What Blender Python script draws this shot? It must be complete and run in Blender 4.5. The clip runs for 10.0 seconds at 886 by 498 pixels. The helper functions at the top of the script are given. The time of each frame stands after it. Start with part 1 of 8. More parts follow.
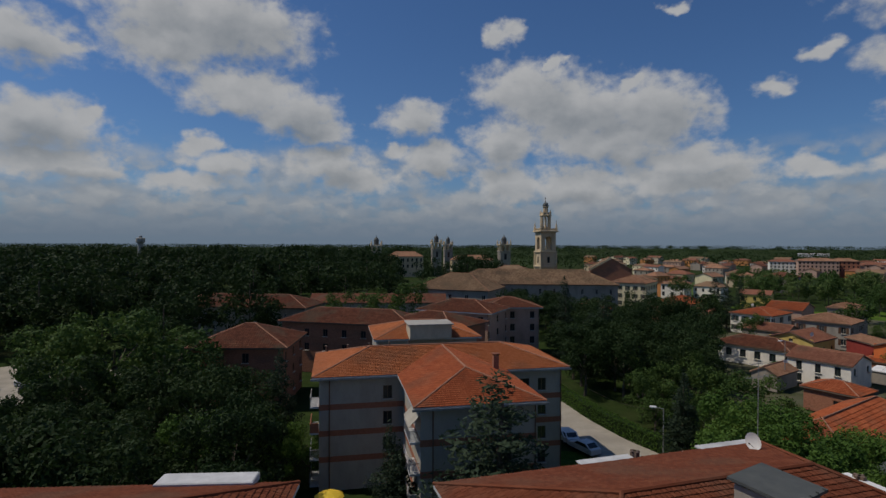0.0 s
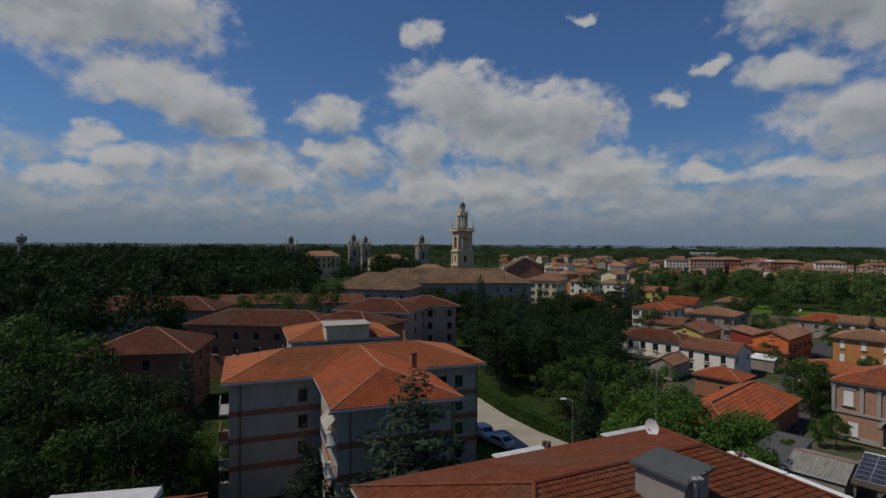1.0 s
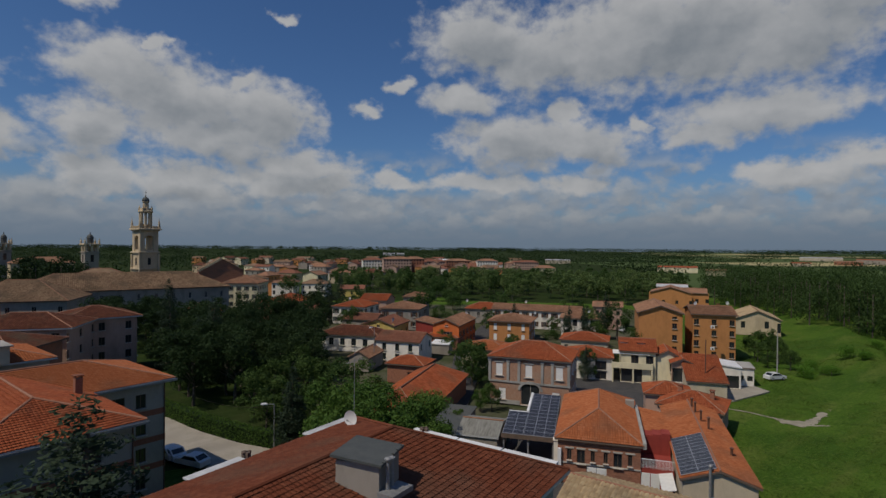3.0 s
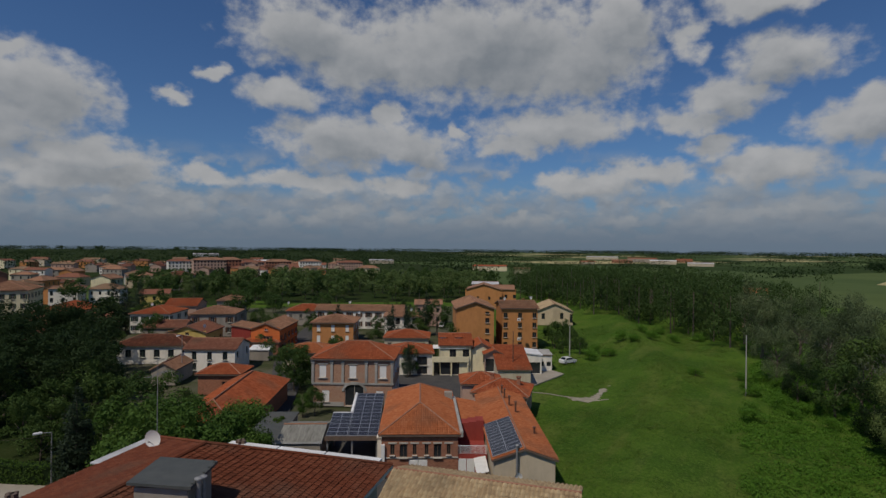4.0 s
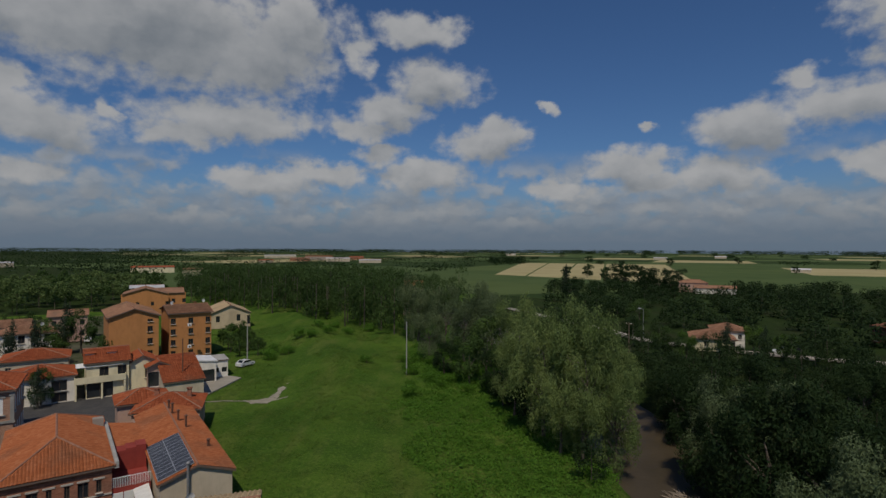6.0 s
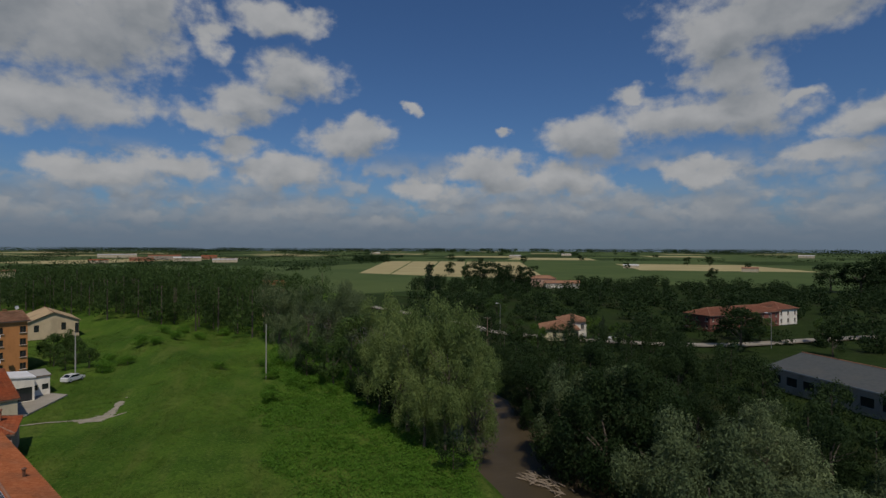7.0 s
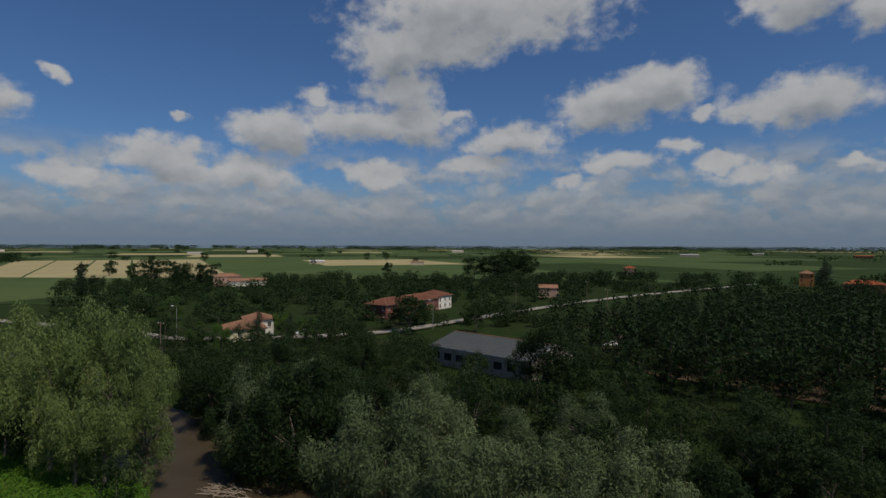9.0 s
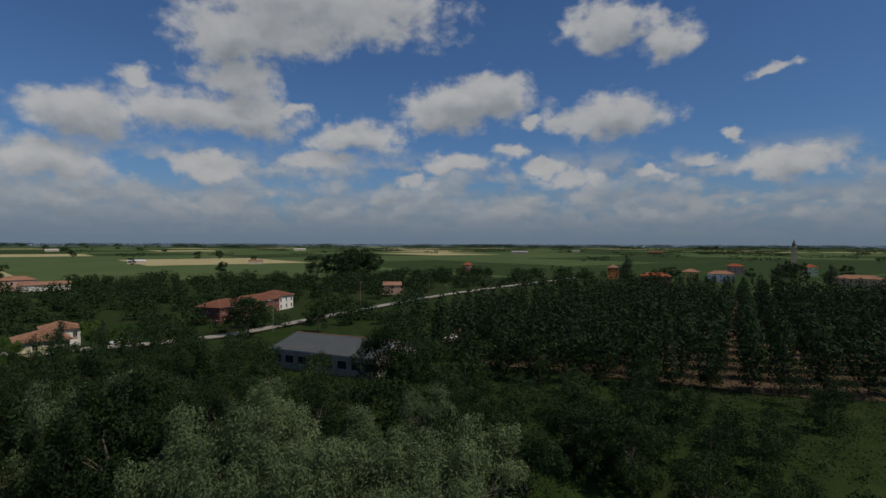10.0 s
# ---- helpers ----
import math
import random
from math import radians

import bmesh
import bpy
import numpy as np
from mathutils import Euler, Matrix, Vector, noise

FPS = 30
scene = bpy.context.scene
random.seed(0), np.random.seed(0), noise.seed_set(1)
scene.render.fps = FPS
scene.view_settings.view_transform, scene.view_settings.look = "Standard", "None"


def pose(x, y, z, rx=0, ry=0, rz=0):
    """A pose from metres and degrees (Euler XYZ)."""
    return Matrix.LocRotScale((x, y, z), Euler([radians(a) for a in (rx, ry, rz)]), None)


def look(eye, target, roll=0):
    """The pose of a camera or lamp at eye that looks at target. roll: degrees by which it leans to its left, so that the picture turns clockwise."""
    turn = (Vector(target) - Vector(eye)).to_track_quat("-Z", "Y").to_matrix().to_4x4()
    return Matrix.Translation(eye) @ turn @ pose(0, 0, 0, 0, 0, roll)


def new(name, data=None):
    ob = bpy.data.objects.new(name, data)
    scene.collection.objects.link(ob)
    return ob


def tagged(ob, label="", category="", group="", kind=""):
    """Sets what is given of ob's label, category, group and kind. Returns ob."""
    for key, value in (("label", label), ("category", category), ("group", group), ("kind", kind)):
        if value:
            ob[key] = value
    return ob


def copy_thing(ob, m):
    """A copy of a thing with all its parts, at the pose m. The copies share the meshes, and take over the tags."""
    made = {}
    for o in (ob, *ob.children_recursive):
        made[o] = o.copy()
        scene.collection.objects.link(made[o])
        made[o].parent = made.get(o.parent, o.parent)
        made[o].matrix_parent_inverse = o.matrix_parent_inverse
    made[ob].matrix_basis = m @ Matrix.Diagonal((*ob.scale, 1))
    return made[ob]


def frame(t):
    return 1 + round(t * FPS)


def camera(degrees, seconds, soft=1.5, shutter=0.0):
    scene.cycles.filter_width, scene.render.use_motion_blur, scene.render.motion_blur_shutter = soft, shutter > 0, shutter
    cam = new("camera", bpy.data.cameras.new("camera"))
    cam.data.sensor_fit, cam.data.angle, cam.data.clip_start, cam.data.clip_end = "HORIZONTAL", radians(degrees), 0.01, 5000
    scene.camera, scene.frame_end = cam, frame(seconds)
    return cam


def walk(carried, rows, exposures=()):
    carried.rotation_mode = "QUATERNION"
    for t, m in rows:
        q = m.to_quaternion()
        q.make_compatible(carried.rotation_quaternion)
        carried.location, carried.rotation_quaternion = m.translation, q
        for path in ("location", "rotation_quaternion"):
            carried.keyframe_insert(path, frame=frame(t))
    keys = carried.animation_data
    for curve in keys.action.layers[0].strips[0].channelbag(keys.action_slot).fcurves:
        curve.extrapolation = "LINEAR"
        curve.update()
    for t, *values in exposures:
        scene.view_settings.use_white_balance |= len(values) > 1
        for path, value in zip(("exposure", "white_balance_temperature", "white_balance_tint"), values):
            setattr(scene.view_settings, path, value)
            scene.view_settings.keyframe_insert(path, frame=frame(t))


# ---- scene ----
# ================= camera: a drone that hovers and turns on the spot =================
H = 27.0
cam = camera(79.28, 10.0, soft=1.45)
TURN = [
    (0.0, -0.00, -0.50, -0.22),
    (0.5, -2.55, -0.52, -0.17),
    (1.0, -8.77, -0.53, -0.30),
    (1.5, -15.66, -0.47, -0.31),
    (2.0, -23.10, -0.36, -0.44),
    (2.5, -31.08, -0.29, -0.42),
    (4.0, -58.61, -0.05, -0.54),
    (4.5, -67.65, 0.01, -0.41),
    (5.0, -76.91, 0.04, -0.38),
    (5.5, -84.70, 0.04, -0.32),
    (7.0, -106.53, -0.11, -0.20),
    (7.5, -113.79, -0.17, -0.19),
    (8.0, -122.33, -0.23, -0.11),
    (8.5, -130.41, -0.31, -0.09),
    (9.0, -139.15, -0.39, -0.19),
    (9.5, -147.26, -0.48, -0.22),
    (10.0, -155.72, -0.57, -0.18),
]
walk(cam, [(t, pose(0, 0, H, 90 + p, r, y)) for t, y, p, r in TURN], exposures=[(0.0, 0.0), (2.5, -0.02), (4.5, -0.14), (5.5, -0.2), (7.0, -0.14), (8.0, -0.06), (9.5, 0.0), (10.0, 0.0)])

# ================= sky, clouds and sun =================
SUN_AZ, SUN_EL = 86.0, 56.0      # degrees; azimuth counted from +y towards -x
world = bpy.data.worlds.new("summer_sky")
scene.world = world
world.use_nodes = True
wt = world.node_tree
wt.nodes.clear()


def wnode(tree, kind, **sets):
    nd = tree.nodes.new(kind)
    for k, v in sets.items():
        if k == "operation":
            nd.operation = v
        elif k == "data_type":
            nd.data_type = v
        elif k == "blend_type":
            nd.blend_type = v
        elif k == "clamp":
            nd.use_clamp = v
    return nd


def fill(tree, nd, *inputs):
    """Set or link the inputs of a node in order; None leaves one alone."""
    for sock, v in zip(nd.inputs, inputs):
        if v is None:
            continue
        if isinstance(v, bpy.types.NodeSocket):
            tree.links.new(v, sock)
        else:
            sock.default_value = v
    return nd.outputs[0]


def mth(tree, op, *a, clamp=False):
    return fill(tree, wnode(tree, "ShaderNodeMath", operation=op, clamp=clamp), *a)


def vec(tree, op, *a):
    nd = wnode(tree, "ShaderNodeVectorMath", operation=op)
    fill(tree, nd, *a)
    return nd.outputs["Value"] if op in ("DOT_PRODUCT", "LENGTH") else nd.outputs[0]


def mapped(tree, v, a, b, c=0.0, d=1.0, smooth=True):
    nd = tree.nodes.new("ShaderNodeMapRange")
    nd.interpolation_type = "SMOOTHSTEP" if smooth else "LINEAR"
    return fill(tree, nd, v, a, b, c, d)


def mixc(tree, f, a, b):
    nd = tree.nodes.new("ShaderNodeMix")
    nd.data_type = "RGBA"
    for sock, v in ((nd.inputs[0], f), (nd.inputs[6], a), (nd.inputs[7], b)):
        if isinstance(v, bpy.types.NodeSocket):
            tree.links.new(v, sock)
        else:
            sock.default_value = v if not isinstance(v, tuple) else (*v, 1.0)[:4]
    return nd.outputs[2]


LOBES = []


def lobe(az, el, wide, high):
    """One heap of a cumulus: its middle and half size in degrees."""
    LOBES.append((az, el, wide, high))


lobe(38.5, 16.9, 4.1, 1.9)
lobe(35.4, 16.7, 2.4, 1.3)
lobe(23.1, 20.7, 8.7, 3.1)
lobe(27.1, 18.7, 4.8, 2.4)
lobe(37.4, 10.2, 4.6, 2.1)
lobe(33.8, 11.4, 1.7, 1.1)
lobe(36.2, 7.0, 4.3, 1.2)
lobe(33.4, 6.1, 2.5, 0.8)
lobe(20.0, 14.8, 5.9, 1.9)
lobe(15.6, 13.0, 3.9, 2.0)
lobe(12.8, 11.4, 3.4, 1.2)
lobe(24.9, 9.8, 2.2, 1.3)
lobe(22.1, 8.1, 3.6, 1.2)
lobe(26.1, 6.0, 3.4, 1.1)
lobe(12.2, 8.3, 4.0, 1.6)
lobe(8.7, 6.7, 3.5, 1.2)
lobe(2.7, 13.2, 3.0, 1.7)
lobe(0.9, 8.9, 2.7, 1.9)
lobe(5.1, 9.7, 2.1, 1.1)
lobe(-6.0, 21.3, 2.4, 1.5)
lobe(-11.9, 18.4, 1.0, 1.1)
lobe(-8.7, 15.9, 4.7, 2.5)
lobe(-13.4, 13.5, 6.8, 3.1)
lobe(-21.1, 13.0, 4.7, 3.1)
lobe(-19.4, 15.8, 1.6, 1.1)
lobe(-17.3, 10.5, 7.1, 2.2)
lobe(-6.3, 10.6, 3.0, 2.1)
lobe(-7.0, 6.8, 3.0, 2.0)
lobe(-25.2, 7.9, 4.9, 1.5)
lobe(-14.0, 6.3, 4.6, 1.6)
lobe(-27.6, 6.1, 3.3, 1.0)
lobe(-22.7, 6.3, 4.1, 1.2)
lobe(-23.6, 22.4, 1.7, 0.7)
lobe(-32.1, 14.2, 1.9, 0.9)
lobe(-35.2, 16.6, 1.4, 1.0)
lobe(-35.1, 7.1, 2.8, 0.8)
lobe(-43.8, 21.2, 5.7, 3.1)
lobe(-50.5, 19.1, 5.9, 3.0)
lobe(-57.6, 19.2, 7.3, 3.6)
lobe(-64.0, 18.6, 6.4, 3.2)
lobe(-41.5, 15.2, 3.5, 1.5)
lobe(-49.4, 11.3, 6.5, 2.6)
lobe(-52.9, 14.0, 2.1, 1.5)
lobe(-56.2, 10.3, 4.0, 1.9)
lobe(-59.9, 12.1, 1.5, 1.1)
lobe(-44.5, 6.9, 5.1, 1.0)
lobe(-53.7, 6.6, 3.1, 0.9)
lobe(-62.4, 20.8, 13.7, 4.2)
lobe(-72.1, 18.7, 7.2, 3.8)
lobe(-48.1, 11.2, 6.4, 2.7)
lobe(-76.9, 21.7, 4.1, 3.1)
lobe(-70.9, 12.6, 7.8, 1.7)
lobe(-66.1, 11.1, 3.6, 1.4)
lobe(-83.2, 19.8, 2.2, 2.3)
lobe(-89.4, 22.1, 4.2, 1.4)
lobe(-90.8, 17.0, 4.1, 2.0)
lobe(-86.6, 14.2, 3.2, 1.6)
lobe(-83.8, 12.5, 3.3, 1.1)
lobe(-85.2, 10.2, 2.6, 0.9)
lobe(-96.2, 11.2, 3.5, 1.5)
lobe(-103.5, 14.3, 1.4, 0.7)
lobe(-74.0, 7.0, 4.8, 1.2)
lobe(-79.9, 7.8, 3.5, 1.2)
lobe(-90.3, 7.7, 3.6, 1.2)
lobe(-104.3, 6.1, 3.1, 1.1)
lobe(-97.8, 12.0, 2.7, 1.4)
lobe(-89.8, 8.0, 3.9, 1.4)
lobe(-103.2, 14.4, 1.1, 0.8)
lobe(-113.8, 12.1, 1.0, 0.7)
lobe(-111.1, 8.4, 3.9, 1.7)
lobe(-119.4, 7.3, 3.7, 1.5)
lobe(-113.5, 6.9, 3.6, 1.2)
lobe(-79.4, 7.9, 4.3, 1.1)
lobe(-71.9, 7.0, 2.9, 0.9)
lobe(-121.6, 11.5, 4.2, 2.0)
lobe(-126.0, 14.8, 2.4, 1.3)
lobe(-130.7, 12.5, 5.5, 1.8)
lobe(-136.5, 12.9, 4.1, 2.0)
lobe(-134.6, 16.2, 3.3, 2.0)
lobe(-134.6, 20.0, 5.2, 2.1)
lobe(-139.5, 20.5, 6.0, 1.8)
lobe(-140.6, 13.4, 1.7, 1.0)
lobe(-132.2, 7.6, 3.4, 1.0)
lobe(-143.2, 23.2, 11.4, 3.0)
lobe(-133.8, 18.9, 4.2, 2.2)
lobe(-155.6, 13.3, 4.2, 1.6)
lobe(-161.2, 15.5, 4.0, 1.8)
lobe(-169.0, 12.0, 2.2, 1.8)
lobe(-165.9, 12.7, 1.6, 1.0)
lobe(-146.6, 11.0, 4.2, 1.5)
lobe(-142.7, 8.6, 2.9, 1.0)
lobe(-157.1, 8.4, 3.1, 1.1)
lobe(-163.0, 9.7, 1.9, 1.3)
lobe(-166.7, 8.0, 2.4, 0.9)
lobe(-132.6, 7.5, 3.3, 1.0)
lobe(-172.7, 21.3, 3.6, 2.1)
lobe(-178.3, 19.7, 2.6, 1.7)
lobe(-187.4, 15.9, 1.8, 0.7)
lobe(-173.0, 12.9, 5.0, 1.9)
lobe(-158.4, 14.6, 6.0, 1.9)
lobe(-161.4, 16.5, 3.0, 1.4)
lobe(-162.7, 9.6, 1.9, 1.3)
lobe(-166.2, 7.8, 2.3, 1.0)
lobe(-169.1, 6.7, 3.1, 1.0)
lobe(-188.7, 7.5, 3.4, 1.5)
lobe(-190.0, 8.4, 1.7, 0.9)
lobe(-177.6, 6.9, 2.3, 0.6)
lobe(-183.3, 10.3, 1.4, 0.6)
lobe(-181.4, 8.5, 1.7, 0.6)
lobe(-153.0, 6.7, 2.1, 1.0)

MID_AZ = -78.0
tc = wt.nodes.new("ShaderNodeTexCoord")
spin = wt.nodes.new("ShaderNodeVectorRotate")
spin.rotation_type = "Z_AXIS"
wt.links.new(tc.outputs["Generated"], spin.inputs["Vector"])
spin.inputs["Angle"].default_value = radians(-MID_AZ)
sep = wt.nodes.new("ShaderNodeSeparateXYZ")
wt.links.new(spin.outputs[0], sep.inputs[0])
DEG = 180 / math.pi
az_s = mth(wt, "MULTIPLY", mth(wt, "ARCTAN2", mth(wt, "MULTIPLY", sep.outputs[0], -1.0), sep.outputs[1]), DEG)
el_s = mth(wt, "MULTIPLY", mth(wt, "ARCSINE", sep.outputs[2]), DEG)
comb = wt.nodes.new("ShaderNodeCombineXYZ")
fill(wt, comb, az_s, el_s, 0.0)


def wnoise(scale, detail, rough, vector, squash=1.0):
    nz = wt.nodes.new("ShaderNodeTexNoise")
    nz.inputs["Scale"].default_value = scale
    nz.inputs["Detail"].default_value = detail
    nz.inputs["Roughness"].default_value = rough
    wt.links.new(vec(wt, "MULTIPLY", vector, (1.0, squash, 1.0)), nz.inputs["Vector"])
    return nz


def puffs(vector, scale=0.24, detail=1.3):
    """Rounded heaps within heaps, 0 to 1."""
    vo = wt.nodes.new("ShaderNodeTexVoronoi")
    vo.feature = "SMOOTH_F1"
    vo.voronoi_dimensions = "2D"
    vo.normalize = True
    wt.links.new(vec(wt, "MULTIPLY", vector, (1.0, 1.45, 1.0)), vo.inputs["Vector"])
    vo.inputs["Scale"].default_value, vo.inputs["Detail"].default_value = scale, detail
    vo.inputs["Roughness"].default_value, vo.inputs["Smoothness"].default_value = 0.5, 0.85
    return mth(wt, "SUBTRACT", 1.0, vo.outputs["Distance"])


drift = wnoise(0.28, 4.0, 0.5, comb.outputs[0], 1.3)
warp = vec(wt, "MULTIPLY", vec(wt, "SUBTRACT", drift.outputs["Color"], (0.5, 0.5, 0.5)), (6.0, 3.2, 0.0))
place = vec(wt, "ADD", comb.outputs[0], warp)
ripple = wnoise(1.0, 2.0, 0.45, comb.outputs[0], 1.2)
soft_place = vec(wt, "ADD", comb.outputs[0], vec(wt, "MULTIPLY", vec(wt, "SUBTRACT", ripple.outputs["Color"], (0.5, 0.5, 0.5)), (1.6, 1.2, 0.0)))
puff_a = puffs(soft_place)
puff_b = puffs(vec(wt, "ADD", soft_place, (0.75, 0.85, 0.0)))
relief = mth(wt, "SUBTRACT", puff_a, puff_b)
fray = wnoise(0.6, 7.0, 0.56, comb.outputs[0], 1.25)
broad = wnoise(0.11, 3.0, 0.5, soft_place, 1.5)


def heap_field(point, lobes):
    """Squared distance to the nearest lobe in units of its half size."""
    low = None
    for az, el, wide, high in lobes:
        k = 1.2 if wide > 2.4 else 0.84
        sx, sy = 1 / (wide * k), 1 / (high * k)
        s = vec(wt, "MULTIPLY_ADD", point, (sx, sy, 0.0), (-(az - MID_AZ) * sx, -el * sy, 0.0))
        q = vec(wt, "DOT_PRODUCT", s, s)
        low = q if low is None else mth(wt, "SMOOTH_MIN", low, q, 0.3)
    return low


sky = wt.nodes.new("ShaderNodeTexSky")
sky.sky_type = "NISHITA"
sky.sun_disc = False
sky.sun_elevation = radians(SUN_EL)
sky.sun_rotation = radians(-SUN_AZ)
sky.altitude, sky.air_density, sky.dust_density, sky.ozone_density = 30, 1.0, 0.6, 2.2
blue = vec(wt, "MULTIPLY", sky.outputs[0], (0.48, 0.70, 0.98))

# far decks of small cumulus that close up towards the horizon, in two rows of heaps
def deck_row(size, squash, top, low, shift, thin, bright, dark):
    """One row of flat-based heaps between two elevations: its cover and its colour."""
    spot = vec(wt, "MULTIPLY_ADD", soft_place, (1.0, squash, 1.0), (shift, shift * 0.37, 0.0))
    high = puffs(spot, size, 1.6)
    over = puffs(vec(wt, "ADD", spot, (0.35, 1.15, 0.0)), size, 1.6)
    cloudy = mth(wt, "ADD", high, mth(wt, "MULTIPLY", mth(wt, "SUBTRACT", fray.outputs[0], 0.5), 0.5))
    cloudy = mth(wt, "ADD", cloudy, mth(wt, "MULTIPLY", mth(wt, "SUBTRACT", broad.outputs[0], 0.5), 0.9))
    belt = mth(wt, "MULTIPLY", mapped(wt, el_s, top, top * 0.72), mapped(wt, el_s, low * 0.5, low))
    cov = mth(wt, "MULTIPLY", belt, mapped(wt, cloudy, thin, thin + 0.3))
    tone = mapped(wt, mth(wt, "SUBTRACT", high, over), -0.3, 0.32)
    return cov, mixc(wt, tone, dark, bright)


far_cov, far_col = deck_row(0.34, 1.7, 6.2, 1.0, 31.0, 0.42, (4.3, 4.5, 4.85), (2.9, 3.3, 3.95))
near_cov, near_col = deck_row(0.22, 1.3, 10.5, 3.0, 0.0, 0.58, (5.3, 5.4, 5.5), (3.0, 3.4, 3.9))
haze = mapped(wt, el_s, 4.6, 0.3, 0.0, 0.88)
HAZE = (1.95, 2.6, 3.45)
low_sky = mixc(wt, mapped(wt, el_s, 9.0, 1.0, 0.0, 0.62), blue, (2.3, 3.1, 4.2))
under_sky = mixc(wt, mth(wt, "MULTIPLY", near_cov, 0.72), mixc(wt, mth(wt, "MULTIPLY", far_cov, 0.66), low_sky, far_col), near_col)
STRENGTH = 0.066


def background(col):
    bg = wt.nodes.new("ShaderNodeBackground")
    bg.inputs["Strength"].default_value = STRENGTH
    wt.links.new(col, bg.inputs["Color"])
    return bg.outputs[0]


def sector(a0, a1):
    """The sky between two azimuths, with the heaps that reach into it."""
    mine = [l for l in LOBES if a0 - 9 - l[2] < l[0] < a1 + 9 + l[2]]
    if not mine:
        return background(mixc(wt, haze, under_sky, HAZE))
    f = mth(wt, "POWER", heap_field(place, mine), 0.5)
    body = mth(wt, "SUBTRACT", 1.0, f)
    ragged = mth(wt, "ADD", mth(wt, "MULTIPLY", mth(wt, "SUBTRACT", puff_a, 0.55), 0.5), mth(wt, "MULTIPLY", mth(wt, "SUBTRACT", fray.outputs[0], 0.5), 1.15))
    dens = mth(wt, "ADD", body, ragged)
    cover = mth(wt, "MULTIPLY", mapped(wt, dens, -0.16, 0.56), 0.97)
    big = [l for l in mine if l[2] > 2.4]
    if big:
        over = mth(wt, "POWER", heap_field(vec(wt, "ADD", place, (0.6, 1.9, 0.0)), big), 0.5)
        under = mth(wt, "MULTIPLY", mapped(wt, over, 1.2, 0.1), mapped(wt, broad.outputs[0], 0.3, 0.62, 0.45, 1.0))
    else:
        under = 0.0
    lit = mth(wt, "ADD", mth(wt, "MULTIPLY_ADD", relief, 0.5, 0.86), mth(wt, "MULTIPLY", under, -0.66), clamp=True)
    lit = mth(wt, "ADD", lit, mth(wt, "MULTIPLY", mth(wt, "SUBTRACT", fray.outputs[0], 0.5), 0.34), clamp=True)
    col = mixc(wt, lit, (2.6, 2.95, 3.35), (6.25, 6.3, 6.4))
    return background(mixc(wt, haze, mixc(wt, cover, under_sky, col), HAZE))


EDGES = (-196, -168, -140, -112, -84, -56, -28, -2, 22, 48)
shade = background(mixc(wt, haze, under_sky, HAZE))
for a0, a1 in zip(EDGES, EDGES[1:]):
    inside = mth(wt, "MULTIPLY", mth(wt, "GREATER_THAN", az_s, a0 - MID_AZ), mth(wt, "LESS_THAN", az_s, a1 - MID_AZ))
    inside = mth(wt, "MULTIPLY", inside, mth(wt, "MULTIPLY", mth(wt, "LESS_THAN", el_s, 34.0), mth(wt, "GREATER_THAN", el_s, -1.0)))
    mx = wt.nodes.new("ShaderNodeMixShader")
    wt.links.new(inside, mx.inputs[0])
    wt.links.new(shade, mx.inputs[1])
    wt.links.new(sector(a0, a1), mx.inputs[2])
    shade = mx.outputs[0]
wo = wt.nodes.new("ShaderNodeOutputWorld")
wt.links.new(shade, wo.inputs["Surface"])

sun_data = bpy.data.lights.new("sun", "SUN")
sun_data.energy, sun_data.angle, sun_data.color = 2.8, radians(0.53), (1.0, 0.89, 0.74)
sun = new("sun", sun_data)
sa, se = radians(SUN_AZ), radians(SUN_EL)
sun.matrix_world = look((-200 * math.sin(sa) * math.cos(se), 200 * math.cos(sa) * math.cos(se), 200 * math.sin(se)), (0, 0, 0))

